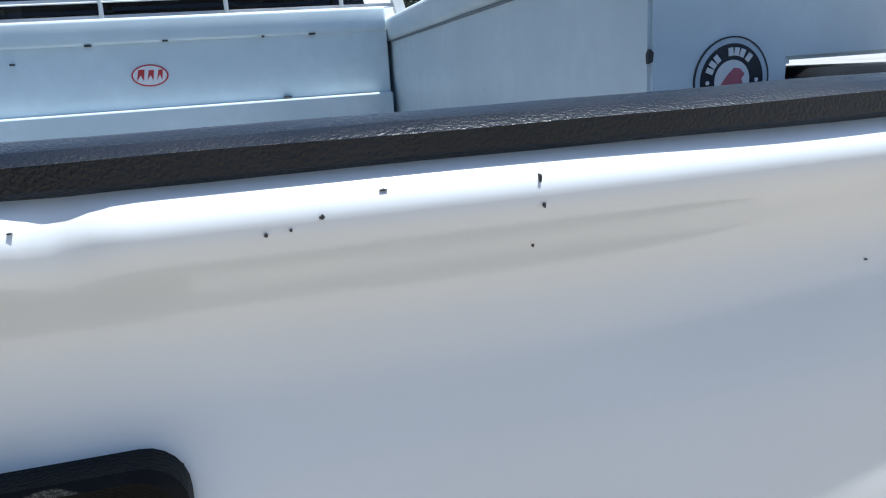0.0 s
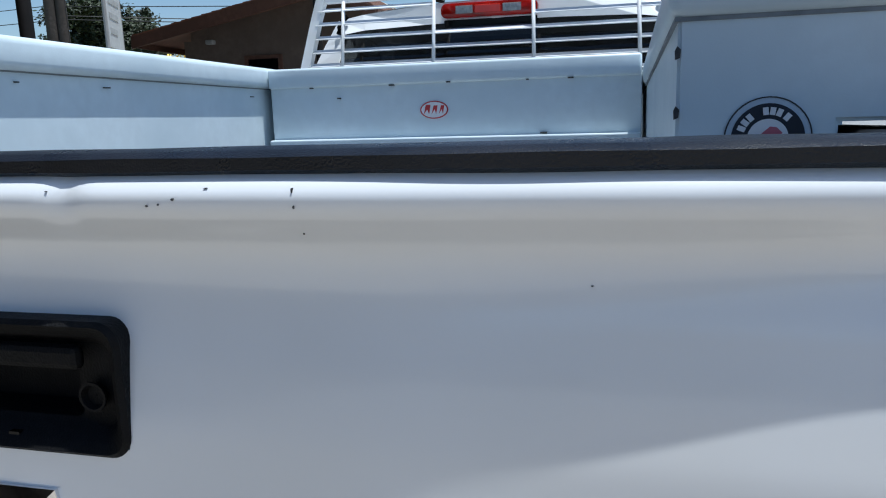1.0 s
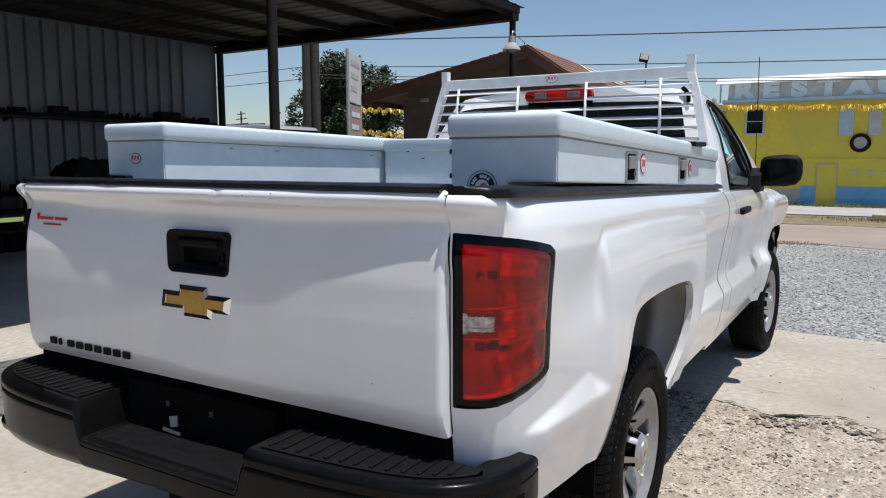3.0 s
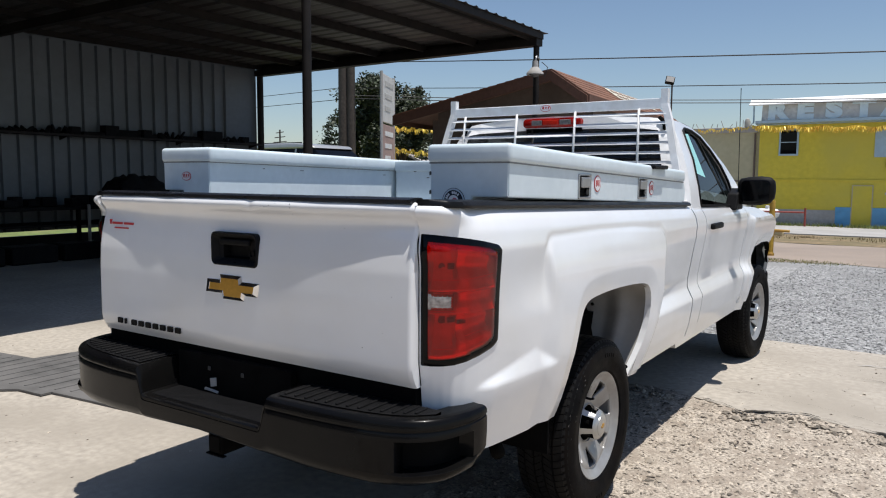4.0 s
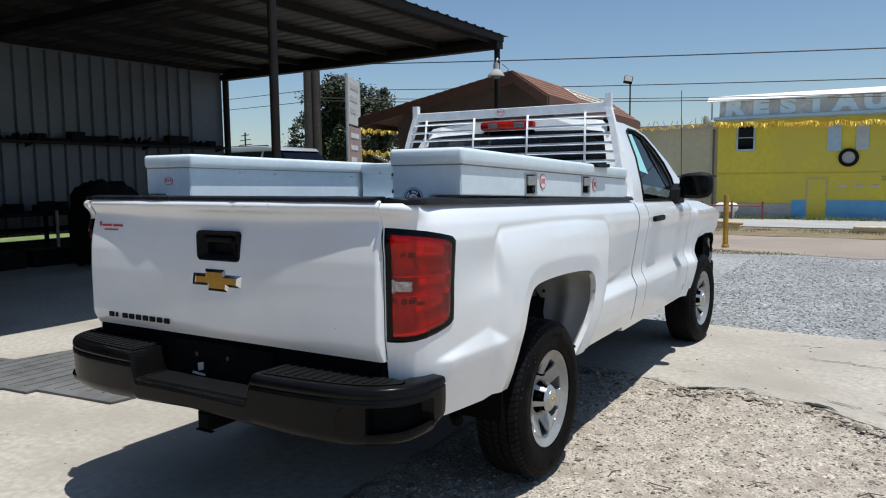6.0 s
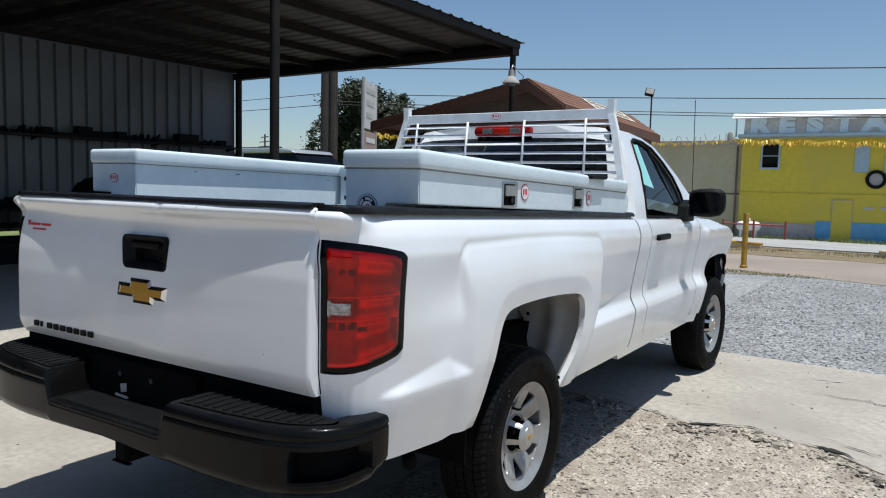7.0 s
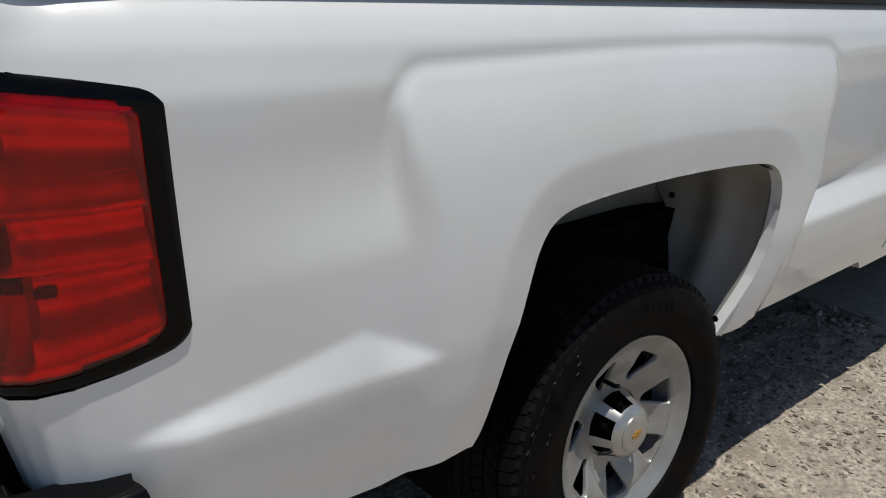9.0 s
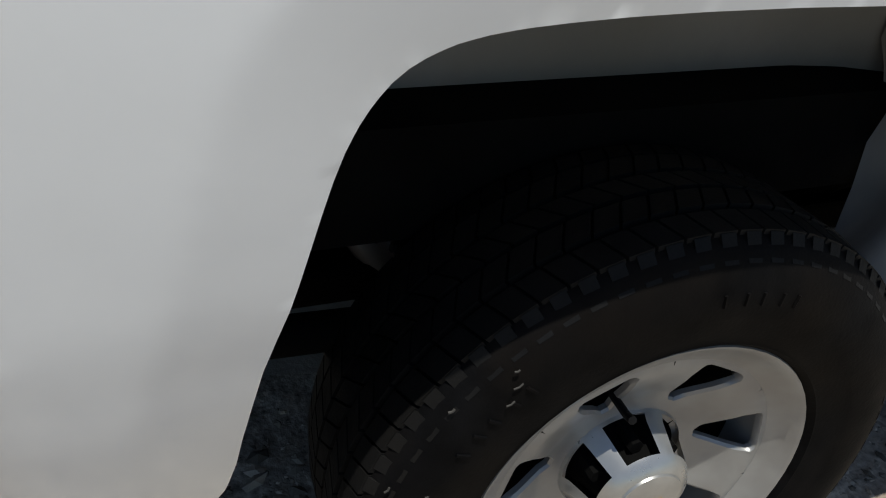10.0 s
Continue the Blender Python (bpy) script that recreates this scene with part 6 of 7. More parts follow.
for x in (-0.633, -0.235, 0.177, 0.585):
    bm = bmesh.new()
    tube([(x, 2.596, 1.875), (x * 1.02, 2.555, 1.50)], 0.008, 8, bm)
    part("upright", bm, WHITEP, rack, smooth=True)
part("lower_bar", box(-0.82, 0.82, 2.545, 2.57, 1.49, 1.52, 0.003), WHITEP, rack)
sticker_oval(rack, pose(-0.03, 2.599, 1.905), 0.036, 0.021)


# ---- carport ----
CX0, CX1, CY0, CY1 = -11.4, -4.11, -14.0, 10.56
port = thing("carport", "dark steel carport with a corrugated metal roof", "carport", (0, 0, 0), "", "structure")
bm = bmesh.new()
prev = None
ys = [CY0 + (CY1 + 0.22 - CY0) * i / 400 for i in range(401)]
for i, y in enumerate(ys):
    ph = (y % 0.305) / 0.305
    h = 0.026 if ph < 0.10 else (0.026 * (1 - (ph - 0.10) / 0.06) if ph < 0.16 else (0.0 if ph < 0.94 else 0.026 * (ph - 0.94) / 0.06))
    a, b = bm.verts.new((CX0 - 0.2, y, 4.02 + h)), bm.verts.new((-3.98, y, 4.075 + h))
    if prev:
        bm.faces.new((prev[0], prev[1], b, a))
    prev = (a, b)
part("roof_sheet", bm, ROOFSHEET, port, "corrugated metal roof, underside shade put into its dark colour")
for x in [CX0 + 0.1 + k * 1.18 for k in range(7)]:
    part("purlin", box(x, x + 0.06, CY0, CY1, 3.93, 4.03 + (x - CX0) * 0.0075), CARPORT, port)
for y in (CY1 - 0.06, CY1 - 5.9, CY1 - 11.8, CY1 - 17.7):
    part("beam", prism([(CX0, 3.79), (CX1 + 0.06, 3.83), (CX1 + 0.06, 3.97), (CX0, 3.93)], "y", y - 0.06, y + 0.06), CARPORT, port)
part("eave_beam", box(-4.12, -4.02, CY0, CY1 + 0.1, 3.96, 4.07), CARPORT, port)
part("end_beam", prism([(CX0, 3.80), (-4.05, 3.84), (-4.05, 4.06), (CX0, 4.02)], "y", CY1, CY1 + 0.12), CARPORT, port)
for x, y in ((CX1, CY1), (CX1, 4.65), (CX1, -1.3), (CX1, -7.2), (CX0 + 0.05, CY1)):
    bm = bmesh.new()
    tube([(x, y, 0.0), (x, y, 3.9)], 0.055 if x > -6 else 0.075, 14, bm)
    part("column", bm, CARPORT, port, smooth=40)
# lamp on the column
ylamp = thing("yard_lamp", "white bell-shaped yard lamp on the carport column", "yard lamp", (-4.03, 10.36, 3.30))
part("shade", lathe([(0.0, 0.155), (0.03, 0.150), (0.07, 0.11), (0.12, 0.07), (0.13, 0.055), (0.24, 0.05), (0.245, 0.0)], 24, axis="z"), WALK, ylamp, smooth=40)
part("globe", lathe([(-0.05, 0.001), (-0.04, 0.06), (0.0, 0.10), (0.01, 0.14)], 20, axis="z"), LENSC, ylamp, smooth=True)
bm = bmesh.new()
tube([(0, 0, 0.24), (0.0, 0.05, 0.33), (0.0, 0.15, 0.30), (-0.02, 0.16, 0.15)], 0.018, 8, bm)
part("bracket", bm, LATCH, ylamp, smooth=True)
bm = bmesh.new()
tube([(0.1, 0.06, 0.22), (0.22, 0.06, 0.12), (0.16, 0.05, -0.05)], 0.008, 6, bm)
part("cable", bm, WIRE, ylamp)

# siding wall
wall = structure("wall_west", box(CX0 - 0.10, CX0 - 0.06, CY0, CY1 - 0.03, 0.45, 4.02), WALLSHEET, "pale ribbed metal siding wall of the carport, darkened for shade", "wall")
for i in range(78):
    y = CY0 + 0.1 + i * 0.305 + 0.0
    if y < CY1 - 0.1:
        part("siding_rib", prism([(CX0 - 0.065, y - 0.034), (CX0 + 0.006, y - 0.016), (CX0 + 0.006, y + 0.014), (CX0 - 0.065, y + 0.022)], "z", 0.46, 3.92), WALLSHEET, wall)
part("wall_kerb", box(CX0 - 0.12, CX0 - 0.02, CY0, CY1 - 0.03, 0.0, 0.37), CARPORT, wall)
part("wall_girt", box(CX0 - 0.058, CX0 + 0.0, CY0, CY1 - 0.1, 2.18, 2.26), CARPORT, wall)
structure("grass_beyond", strip([-20, 0, 14, 24], -40, CX0 - 0.12, 0.03, 3), GREENG, "sunlit green grass behind the carport wall", "grass")
structure("wall_back", box(CX0 - 0.1, -4.0, CY0 - 0.1, CY0, 0.0, 4.0), WALLSHEET, "pale metal wall closing the carport, darkened for shade", "wall")

# shelf with clutter, bench, trolley
shelf = thing("wall_shelf", "long dark shelf crowded with tools along the siding", "shelf", (CX0 + 0.02, 3.2, 2.20))
part("board", box(-0.02, 0.30, -3, 7.2, -0.03, 0.01), CARPORT, shelf)
for y in (-2.5, 0, 2.5, 5, 7):
    part("bracket", prism([(0.0, -0.03), (0.28, -0.03), (0.0, -0.10)], "y", y, y + 0.03), CARPORT, shelf)
r2 = random.Random(9)
y = 3.3
for k in range(40):
    w, h = r2.uniform(0.12, 0.55), r2.uniform(0.05, 0.22)
    if y + w > 10.2:
        break
    if r2.random() < 0.5:
        b = box(CX0 + 0.05, CX0 + 0.05 + r2.uniform(.12, .24), y, y + w, 2.21, 2.21 + h, 0.012)
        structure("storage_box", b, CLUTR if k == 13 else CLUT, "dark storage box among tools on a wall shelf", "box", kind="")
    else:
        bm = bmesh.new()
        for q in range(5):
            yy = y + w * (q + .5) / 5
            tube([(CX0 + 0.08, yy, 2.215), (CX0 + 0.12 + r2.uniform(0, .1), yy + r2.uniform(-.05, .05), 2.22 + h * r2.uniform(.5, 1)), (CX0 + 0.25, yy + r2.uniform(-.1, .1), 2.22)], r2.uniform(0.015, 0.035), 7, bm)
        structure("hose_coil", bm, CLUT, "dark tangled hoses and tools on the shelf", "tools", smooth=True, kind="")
    y += w + r2.uniform(0.0, 0.02)
bench = thing("workbench", "long dark workbench cluttered with tools under the carport", "workbench", (-10.8, 6.2, 0))
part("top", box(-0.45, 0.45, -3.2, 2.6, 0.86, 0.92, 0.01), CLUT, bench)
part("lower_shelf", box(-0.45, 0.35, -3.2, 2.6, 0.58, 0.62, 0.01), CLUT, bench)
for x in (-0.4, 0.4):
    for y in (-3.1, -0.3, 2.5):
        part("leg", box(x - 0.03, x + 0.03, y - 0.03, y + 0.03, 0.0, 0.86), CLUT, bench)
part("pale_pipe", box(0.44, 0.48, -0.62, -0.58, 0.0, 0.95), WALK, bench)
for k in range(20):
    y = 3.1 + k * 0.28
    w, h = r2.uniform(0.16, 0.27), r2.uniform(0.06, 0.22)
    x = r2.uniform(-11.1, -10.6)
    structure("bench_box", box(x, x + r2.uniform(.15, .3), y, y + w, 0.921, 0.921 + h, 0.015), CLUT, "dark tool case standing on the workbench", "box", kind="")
# near-black bins, most of them added to darken the floor here
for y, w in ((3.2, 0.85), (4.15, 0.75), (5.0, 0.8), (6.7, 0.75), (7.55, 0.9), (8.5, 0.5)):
    structure("bin", box(-10.6, -10.1, y, y + w, 0.008, 0.30, 0.03), CLUT, "dark bin added under the workbench to darken the floor", "bin", kind="")
cart = thing("tool_cabinet", "tall black tool cabinet heaped with rags and bags", "cabinet", (-9.3, 5.85, 0))
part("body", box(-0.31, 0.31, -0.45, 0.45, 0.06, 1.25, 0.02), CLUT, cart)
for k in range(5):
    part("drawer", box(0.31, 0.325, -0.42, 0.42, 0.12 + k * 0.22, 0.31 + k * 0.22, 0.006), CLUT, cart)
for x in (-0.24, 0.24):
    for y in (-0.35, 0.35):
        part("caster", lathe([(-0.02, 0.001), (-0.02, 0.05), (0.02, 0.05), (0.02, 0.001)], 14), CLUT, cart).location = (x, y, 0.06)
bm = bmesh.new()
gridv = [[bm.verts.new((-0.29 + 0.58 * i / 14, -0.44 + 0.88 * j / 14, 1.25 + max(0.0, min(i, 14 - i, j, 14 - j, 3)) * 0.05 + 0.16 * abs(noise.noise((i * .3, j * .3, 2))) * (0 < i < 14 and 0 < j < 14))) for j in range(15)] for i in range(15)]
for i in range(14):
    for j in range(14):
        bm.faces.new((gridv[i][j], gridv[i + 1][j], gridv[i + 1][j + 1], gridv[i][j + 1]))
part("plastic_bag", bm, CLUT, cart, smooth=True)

# ---- brown house ----
house = thing("brown_house", "low brown stucco house with a shingled gable roof", "house", (0, 0, 0))
RX, HY, RZ, HE = -4.16, 11.55, 3.52, 17.0
LX, LZ, QX, QZ = -7.95, 2.80, -3.40, 3.00
FALL = 0.028


def tilted(bm):
    for v in bm.verts:
        v.co.z -= FALL * (v.co.y - HY)
    return bm


part("gable_wall", prism([(-7.1, 0), (-7.1, 2.86), (RX, 3.40), (-3.62, 3.05), (-3.62, 0)], "y", HY + 0.25, HY + 0.40), STUCCO, house)
part("side_wall", box(-3.62, -3.50, HY + 0.26, HE, 0, 2.80), STUCCO, house)
part("side_wall", box(-7.25, -7.10, HY + 0.26, HE, 0, 2.70), STUCCO, house)
part("rear_wall", box(-7.1, -3.62, HE - 0.15, HE, 0, 2.72), STUCCO, house)
for ex, ez in ((LX, LZ), (QX, QZ)):
    rp = part("roof", tilted(prism([(RX, RZ), (ex, ez), (ex, ez - 0.10), (RX, RZ - 0.12)], "y", HY - 0.25, HE + 0.3)), SHINGLE, house, "brown shingled roof slope")
    part("rake_board", prism([(RX, RZ - 0.02), (ex, ez - 0.02), (ex, ez - 0.22), (RX, RZ - 0.22)], "y", HY - 0.29, HY - 0.25), FASCIA, rp)
    part("eave_board", tilted(box(*sorted((ex, ex + math.copysign(0.03, ex - RX))), HY - 0.25, HE + 0.3, ez - 0.2, ez - 0.005)), FASCIA, rp)
    n = 19 if ex == LX else 6
    for k in range(n):
        xa, za = RX + (ex - RX) * k / n, RZ + (ez - RZ) * k / n
        xb, zb = RX + (ex - RX) * (k + 1) / n, RZ + (ez - RZ) * (k + 1) / n
        part("shingle_course", tilted(prism([(xa, za + 0.004), (xb, zb + 0.016), (xb, zb + 0.002), (xa, za + 0.001)], "y", HY - 0.245, HE + 0.295)), SHINGLE, rp)
bm = bmesh.new()
y0, y1 = 13.7, 16.3


def on_roof(t, y, up):
    return (RX + (QX - RX) * t, y, RZ + (QZ - RZ) * t + 0.025 + up - FALL * (y - HY))


bm.faces.new([bm.verts.new(on_roof(t, y, 0)) for t, y in ((0.12, y0), (0.62, y0), (0.62, y1), (0.12, y1))])
bn = structure("roof_banner", bm, mat("cream_banner", (0.62, 0.58, 0.48), 0.8, var=0.08, scale=4), "faded cream banner lying on the shingles", "banner", kind="")
for i in range(8):
    for t in (0.19, 0.42):
        bm = bmesh.new()
        bm.faces.new([bm.verts.new(on_roof(tt, yy, 0.006)) for tt, yy in ((t, y0 + 0.2 + i * 0.28), (t + 0.14, y0 + 0.2 + i * 0.28), (t + 0.14, y0 + 0.38 + i * 0.28), (t, y0 + 0.38 + i * 0.28))])
        part("print_bar", bm, FASCIA, bn)
win = part("window", box(-6.06, -5.33, HY + 0.22, HY + 0.26, 1.55, 2.40, 0.01), FASCIA, house)
part("pane", box(-5.98, -5.41, HY + 0.21, HY + 0.225, 1.62, 2.33), GLOSSB, win)
structure("house_light", box(-6.75, -6.6, HY + 0.12, HY + 0.25, 2.62, 2.70, 0.02), WALK, "small white light under the eave", "lamp", kind="")

# ---- street side: yellow restaurant ----
GB = -0.985
YB = 41.0
yb = thing("yellow_restaurant", "yellow two-storey restaurant with a blue base and parapet sign", "building", (0, 0, 0))
part("wall", box(-6.0, 4.95, YB, YB + 8, GB, 4.30), YELLOW, yb)
part("wall_over_porch", box(4.95, 7.42, YB, YB + 8, 1.35, 4.30), YELLOW, yb)
part("porch_back", box(4.95, 7.42, YB + 2.2, YB + 8, GB, 1.35), YELLOW, yb)
part("blue_base", box(-2.2, 4.95, YB - 0.03, YB + 0.01, GB, 0.02), BLUEW, yb)
part("grey_base", box(-6.0, -2.2, YB - 0.03, YB + 0.01, GB, -0.15), WALK, yb)
part("porch_base", box(4.96, 5.8, YB + 2.16, YB + 2.2, GB, 0.1), BLUEW, yb)
part("porch_door", box(5.7, 6.9, YB + 2.14, YB + 2.2, GB, 1.1), WALK, yb)
for x in (6.65, 7.3):
    pp = part("porch_post", box(x - 0.09, x + 0.09, YB + 0.02, YB + 0.2, GB, 1.36), YELLOW, yb)
    part("post_base", box(x - 0.1, x + 0.1, YB + 0.01, YB + 0.21, GB, -0.2), BLUEW, pp)
part("ledge", box(-6.02, 7.44, YB - 0.05, YB, 1.36, 1.43), YELLOW, yb)
part("eave", prism([(YB - 0.05, 4.28), (YB - 0.55, 4.36), (YB - 0.55, 4.50), (YB + 1, 4.62), (YB + 1, 4.30)], "x", -6.15, 7.6), TRIMB, yb)
sign = part("sign_panel", prism([(YB - 0.30, 4.52), (YB - 0.10, 5.40), (YB - 0.02, 5.40), (YB - 0.22, 4.50)], "x", -5.9, 7.45), SIGNP, yb, "weathered grey parapet sign with pale letters")
part("sign_cap", prism([(YB - 0.55, 5.36), (YB - 0.05, 5.66), (YB + 0.6, 5.70), (YB + 0.6, 5.40), (YB - 0.5, 5.32)], "x", -6.5, 7.5), ROOFW, sign)
part("sign_post", box(-6.35, -6.28, YB - 0.2, YB - 0.1, 4.4, 5.42), TRIMB, sign)
LETTER = mat("pale_sign_letter", (0.70, 0.82, 0.85), 0.8, var=0.16, scale=2)
for k, ch in enumerate("RESTAURANT"):
    text("letter", ch, 1.16, Matrix.Translation((-5.15 + k * 1.33, YB - 0.235, 4.955)) @ Matrix.Diagonal((1.25, 1, 1, 1)) @ pose(0, 0, 0, 78, 0, 0), sign, LETTER, 0.012, 1.0, 0.085)
FADED = mat("faded_lettering", (0.30, 0.235, 0.06), 0.9, var=0.35, scale=4)
for k, ch in enumerate("DRIVE-THRU"):
    text("letter", ch, 0.30, pose(1.98 + k * 0.235, YB - 0.02, 1.12, 90, 0, 0), yb, FADED, 0.008)
for k in range(5):
    part("menu_bar", box(-0.05 + k * 0.72, 0.34 + k * 0.72, YB - 0.02, YB + 0.01, 0.68, 0.80), SIGNG, yb)


def far_window(x0, x1, z0, z1, frame_m, pane_m, bars=0):
    w = part("window", box(x0 - 0.09, x1 + 0.09, YB - 0.06, YB + 0.01, z0 - 0.09, z1 + 0.09, 0.01), frame_m, yb)
    part("pane", box(x0, x1, YB - 0.075, YB - 0.055, z0, z1), pane_m, w)
    for k in range(bars):
        x = x0 + (x1 - x0) * (k + 0.5) / bars
        part("bar", box(x - 0.02, x + 0.02, YB - 0.10, YB - 0.08, z0 - 0.05, z1 + 0.05), ROOFW, w)
    if not bars:
        part("mullion", box(x0, x1, YB - 0.085, YB - 0.07, (z0 + z1) / 2 - 0.02, (z0 + z1) / 2 + 0.02), frame_m, w)


far_window(-4.93, -4.16, 2.76, 3.98, TRIMB, GLOSSB)
far_window(-0.52, -0.06, 2.64, 3.92, TRIMB, TRIMB)
far_window(0.78, 1.16, 2.66, 3.90, TRIMB, SIGNG)
far_window(5.2, 5.56, 2.56, 3.7, TRIMB, SIGNG)
far_window(6.35, 6.74, 2.6, 3.66, TRIMB, SIGNG)
far_window(3.40, 4.30, 0.16, 0.94, ROOFW, GLOSSB, 6)
dr = part("side_door", box(-1.45, -0.60, YB - 0.04, YB + 0.01, GB, 1.10), YELLOW, yb)
part("door_line", box(-1.50, -1.45, YB - 0.05, YB + 0.01, GB, 1.15), OLIVE, dr)
part("door_line", box(-0.60, -0.55, YB - 0.05, YB + 0.01, GB, 1.15), OLIVE, dr)
part("door_line", box(-1.45, -0.60, YB - 0.05, YB + 0.01, 1.10, 1.15), OLIVE, dr)
fan = part("round_vent", lathe([(0.0, 0.30), (-0.12, 0.30), (-0.14, 0.36), (-0.12, 0.46), (0.0, 0.47)], 28, axis="y"), BLACKP, yb, "black round wall vent", smooth=40)
fan.location = (0.38, YB, 2.20)
part("vent_disc", lathe([(-0.08, 0.001), (-0.08, 0.30)], 24, axis="y"), WALK, fan)
ac = part("duct_box", box(3.3, 4.35, YB - 0.7, YB, 2.05, 3.25, 0.03), WALK, yb, "grey ventilation duct box")
part("duct_arm", prism([(4.35, 2.75), (5.0, 3.15), (5.0, 3.3), (4.35, 3.3)], "y", YB - 0.5, YB), WALK, ac)
# olive annex
annex = thing("olive_annex", "long low olive-painted annex beside the restaurant", "building", (0, 0, 0))
part("wall", box(-26, -6.02, YB + 0.25, YB + 8, GB, 3.95), OLIVE, annex)
part("band", box(-26, -6.02, YB + 0.21, YB + 0.26, 1.28, 1.36), STUCCO, annex)
part("parapet", box(-26, -6.02, YB + 0.15, YB + 0.5, 3.95, 4.25, 0.03), WALK, annex)
for x in (-6.3, -11.5):
    part("downpipe", box(x, x + 0.08, YB + 0.15, YB + 0.25, GB, 3.9), STUCCO, annex)
for i in range(26):
    x = -6.6 - i * 0.34
    bm = bmesh.new()
    tube([(x, YB + 0.3, 4.25), (x + r2.uniform(-.15, .15), YB + 0.3, 4.25 + r2.uniform(.15, .42))], 0.02, 5, bm)
    part("parapet_spike", bm, WALK, annex)
bm = bmesh.new()
lathe([(4.25, 0.16), (4.6, 0.16), (4.75, 0.10), (4.8, 0.001)], 16, bm, "z")
part("roof_vent", bm, WALK, annex, smooth=40).location = (-6.9, YB + 1.2, 0)


def tinsel(name, a, b, sag, n, parent=None, size=0.12, drop=0.22):
    """A garland of glittering strips."""
    vs, fs = [], []
    rr = random.Random(int(abs(a[0] * 100)) + n)
    for i in range(n):
        t = rr.random()
        p = Vector(a).lerp(Vector(b), t) + Vector((0, 0, -sag * 4 * t * (1 - t) + 0.05 * math.sin(t * 60)))
        w = rr.uniform(.2, .8) * size
        d = Vector((rr.uniform(-.4, .4), rr.uniform(-.5, .5), rr.uniform(-1, -.5))).normalized() * drop * rr.uniform(.3, 1)
        s = Vector((rr.uniform(-1, 1), rr.uniform(-1, 1), rr.uniform(-.3, .3))).normalized() * w * 0.35
        k = len(vs)
        vs += [p - s, p + s, p + d + s * 0.6, p + d - s * 0.6]
        fs.append((k, k + 1, k + 2, k + 3))
    return structure(name, raw(name, vs, fs, TINSEL), TINSEL, "gold tinsel garland strung along the eave", "garland", kind="stuff")


tinsel("garland", (-6.1, YB - 0.62, 4.22), (7.6, YB - 0.62, 3.92), 0.05, 2600, drop=0.34)
tinsel("garland", (-13, YB + 0.1, 4.3), (-6.1, YB - 0.5, 4.25), 0.15, 500, size=0.1)
tinsel("garland", (7.6, YB - 0.62, 3.95), (14, YB + 2, 4.2), 0.1, 500)

# gas tank and red barrier before the annex
tank = thing("gas_tank", "small white horizontal gas tank on feet", "tank", (-5.2, 39.6, GB + 0.03))
part("shell", lathe([(-0.6, 0.001), (-0.57, 0.14), (-0.48, 0.22), (-0.35, 0.25), (0.35, 0.25), (0.48, 0.22), (0.57, 0.14), (0.6, 0.001)], 24), TANKW, tank, smooth=50).location = (0, 0, 0.62)
part("dome", lathe([(0, 0.10), (0.14, 0.10), (0.17, 0.07), (0.17, 0.001)], 16, axis="z"), TANKW, tank).location = (0, 0, 0.85)
for x in (-0.35, 0.35):
    part("foot", box(x - .05, x + .05, -.15, .15, 0, 0.42), TANKW, tank)
barrier = thing("pipe_barrier", "low red steel pipe barrier", "barrier", (-5.0, 38.8, GB + 0.05))
for x in (-1.3, 0.2, 1.7):
    bm = bmesh.new()
    tube([(x, 0, 0), (x, 0, 0.95)], 0.05, 10, bm)
    part("post", bm, REDM, barrier)
bm = bmesh.new()
tube([(-1.3, 0, 0.72), (1.7, 0, 0.72)], 0.045, 10, bm)
part("rail", bm, REDM, barrier)

# yellow gate post by the lot's edge
post = thing("yellow_post", "weathered yellow steel post with a side bracket", "post", (-0.62, 14.15, gz(14.15)))
bm = bmesh.new()
tube([(0, 0, 0), (0, 0, 1.10)], 0.055, 16, bm)
part("pipe", bm, YPOST, post, smooth=40)
bm = bmesh.new()
tube([(-0.30, 0, 0.52), (0.34, -0.02, 0.50)], 0.028, 10, bm)
part("cross_pipe", bm, YPOST, post)
part("collar", lathe([(0.44, 0.056), (0.44, 0.066), (0.50, 0.066), (0.50, 0.056)], 16, axis="z"), YPOST, post)
part("base_collar", lathe([(0.0, 0.075), (0.05, 0.072), (0.06, 0.056)], 16, axis="z"), YPOST, post)


def blades(name, n, place, h0, h1, material, label, seed):
    rr = random.Random(seed)
    vs, fs = [], []
    for _ in range(n):
        x, y = place(rr)
        h, a, lean = rr.uniform(h0, h1), rr.uniform(0, 6.28), rr.uniform(0.1, 0.6)
        w = 0.02 * (h1 / 0.2) ** 0.5 * rr.uniform(.4, 1)
        z = gz(y) - 0.06
        k = len(vs)
        dx, dy = math.cos(a), math.sin(a)
        vs += [(x - dy * w, y + dx * w, z), (x + dy * w, y - dx * w, z), (x + dx * lean * h, y + dy * lean * h, z + h)]
        fs.append((k, k + 1, k + 2))
    return structure(name, raw(name, vs, fs, material), material, label, "grass", kind="stuff")


def clumps(xa, xb, ya, yb_, n, seed):
    rr = random.Random(seed)
    cs = [(rr.uniform(xa, xb), rr.uniform(ya, yb_), rr.uniform(.2, .9)) for _ in range(n)]

    def place(r):
        c = r.choice(cs)
        return c[0] + r.gauss(0, c[2]), c[1] + r.gauss(0, c[2] * 0.5)
    return place


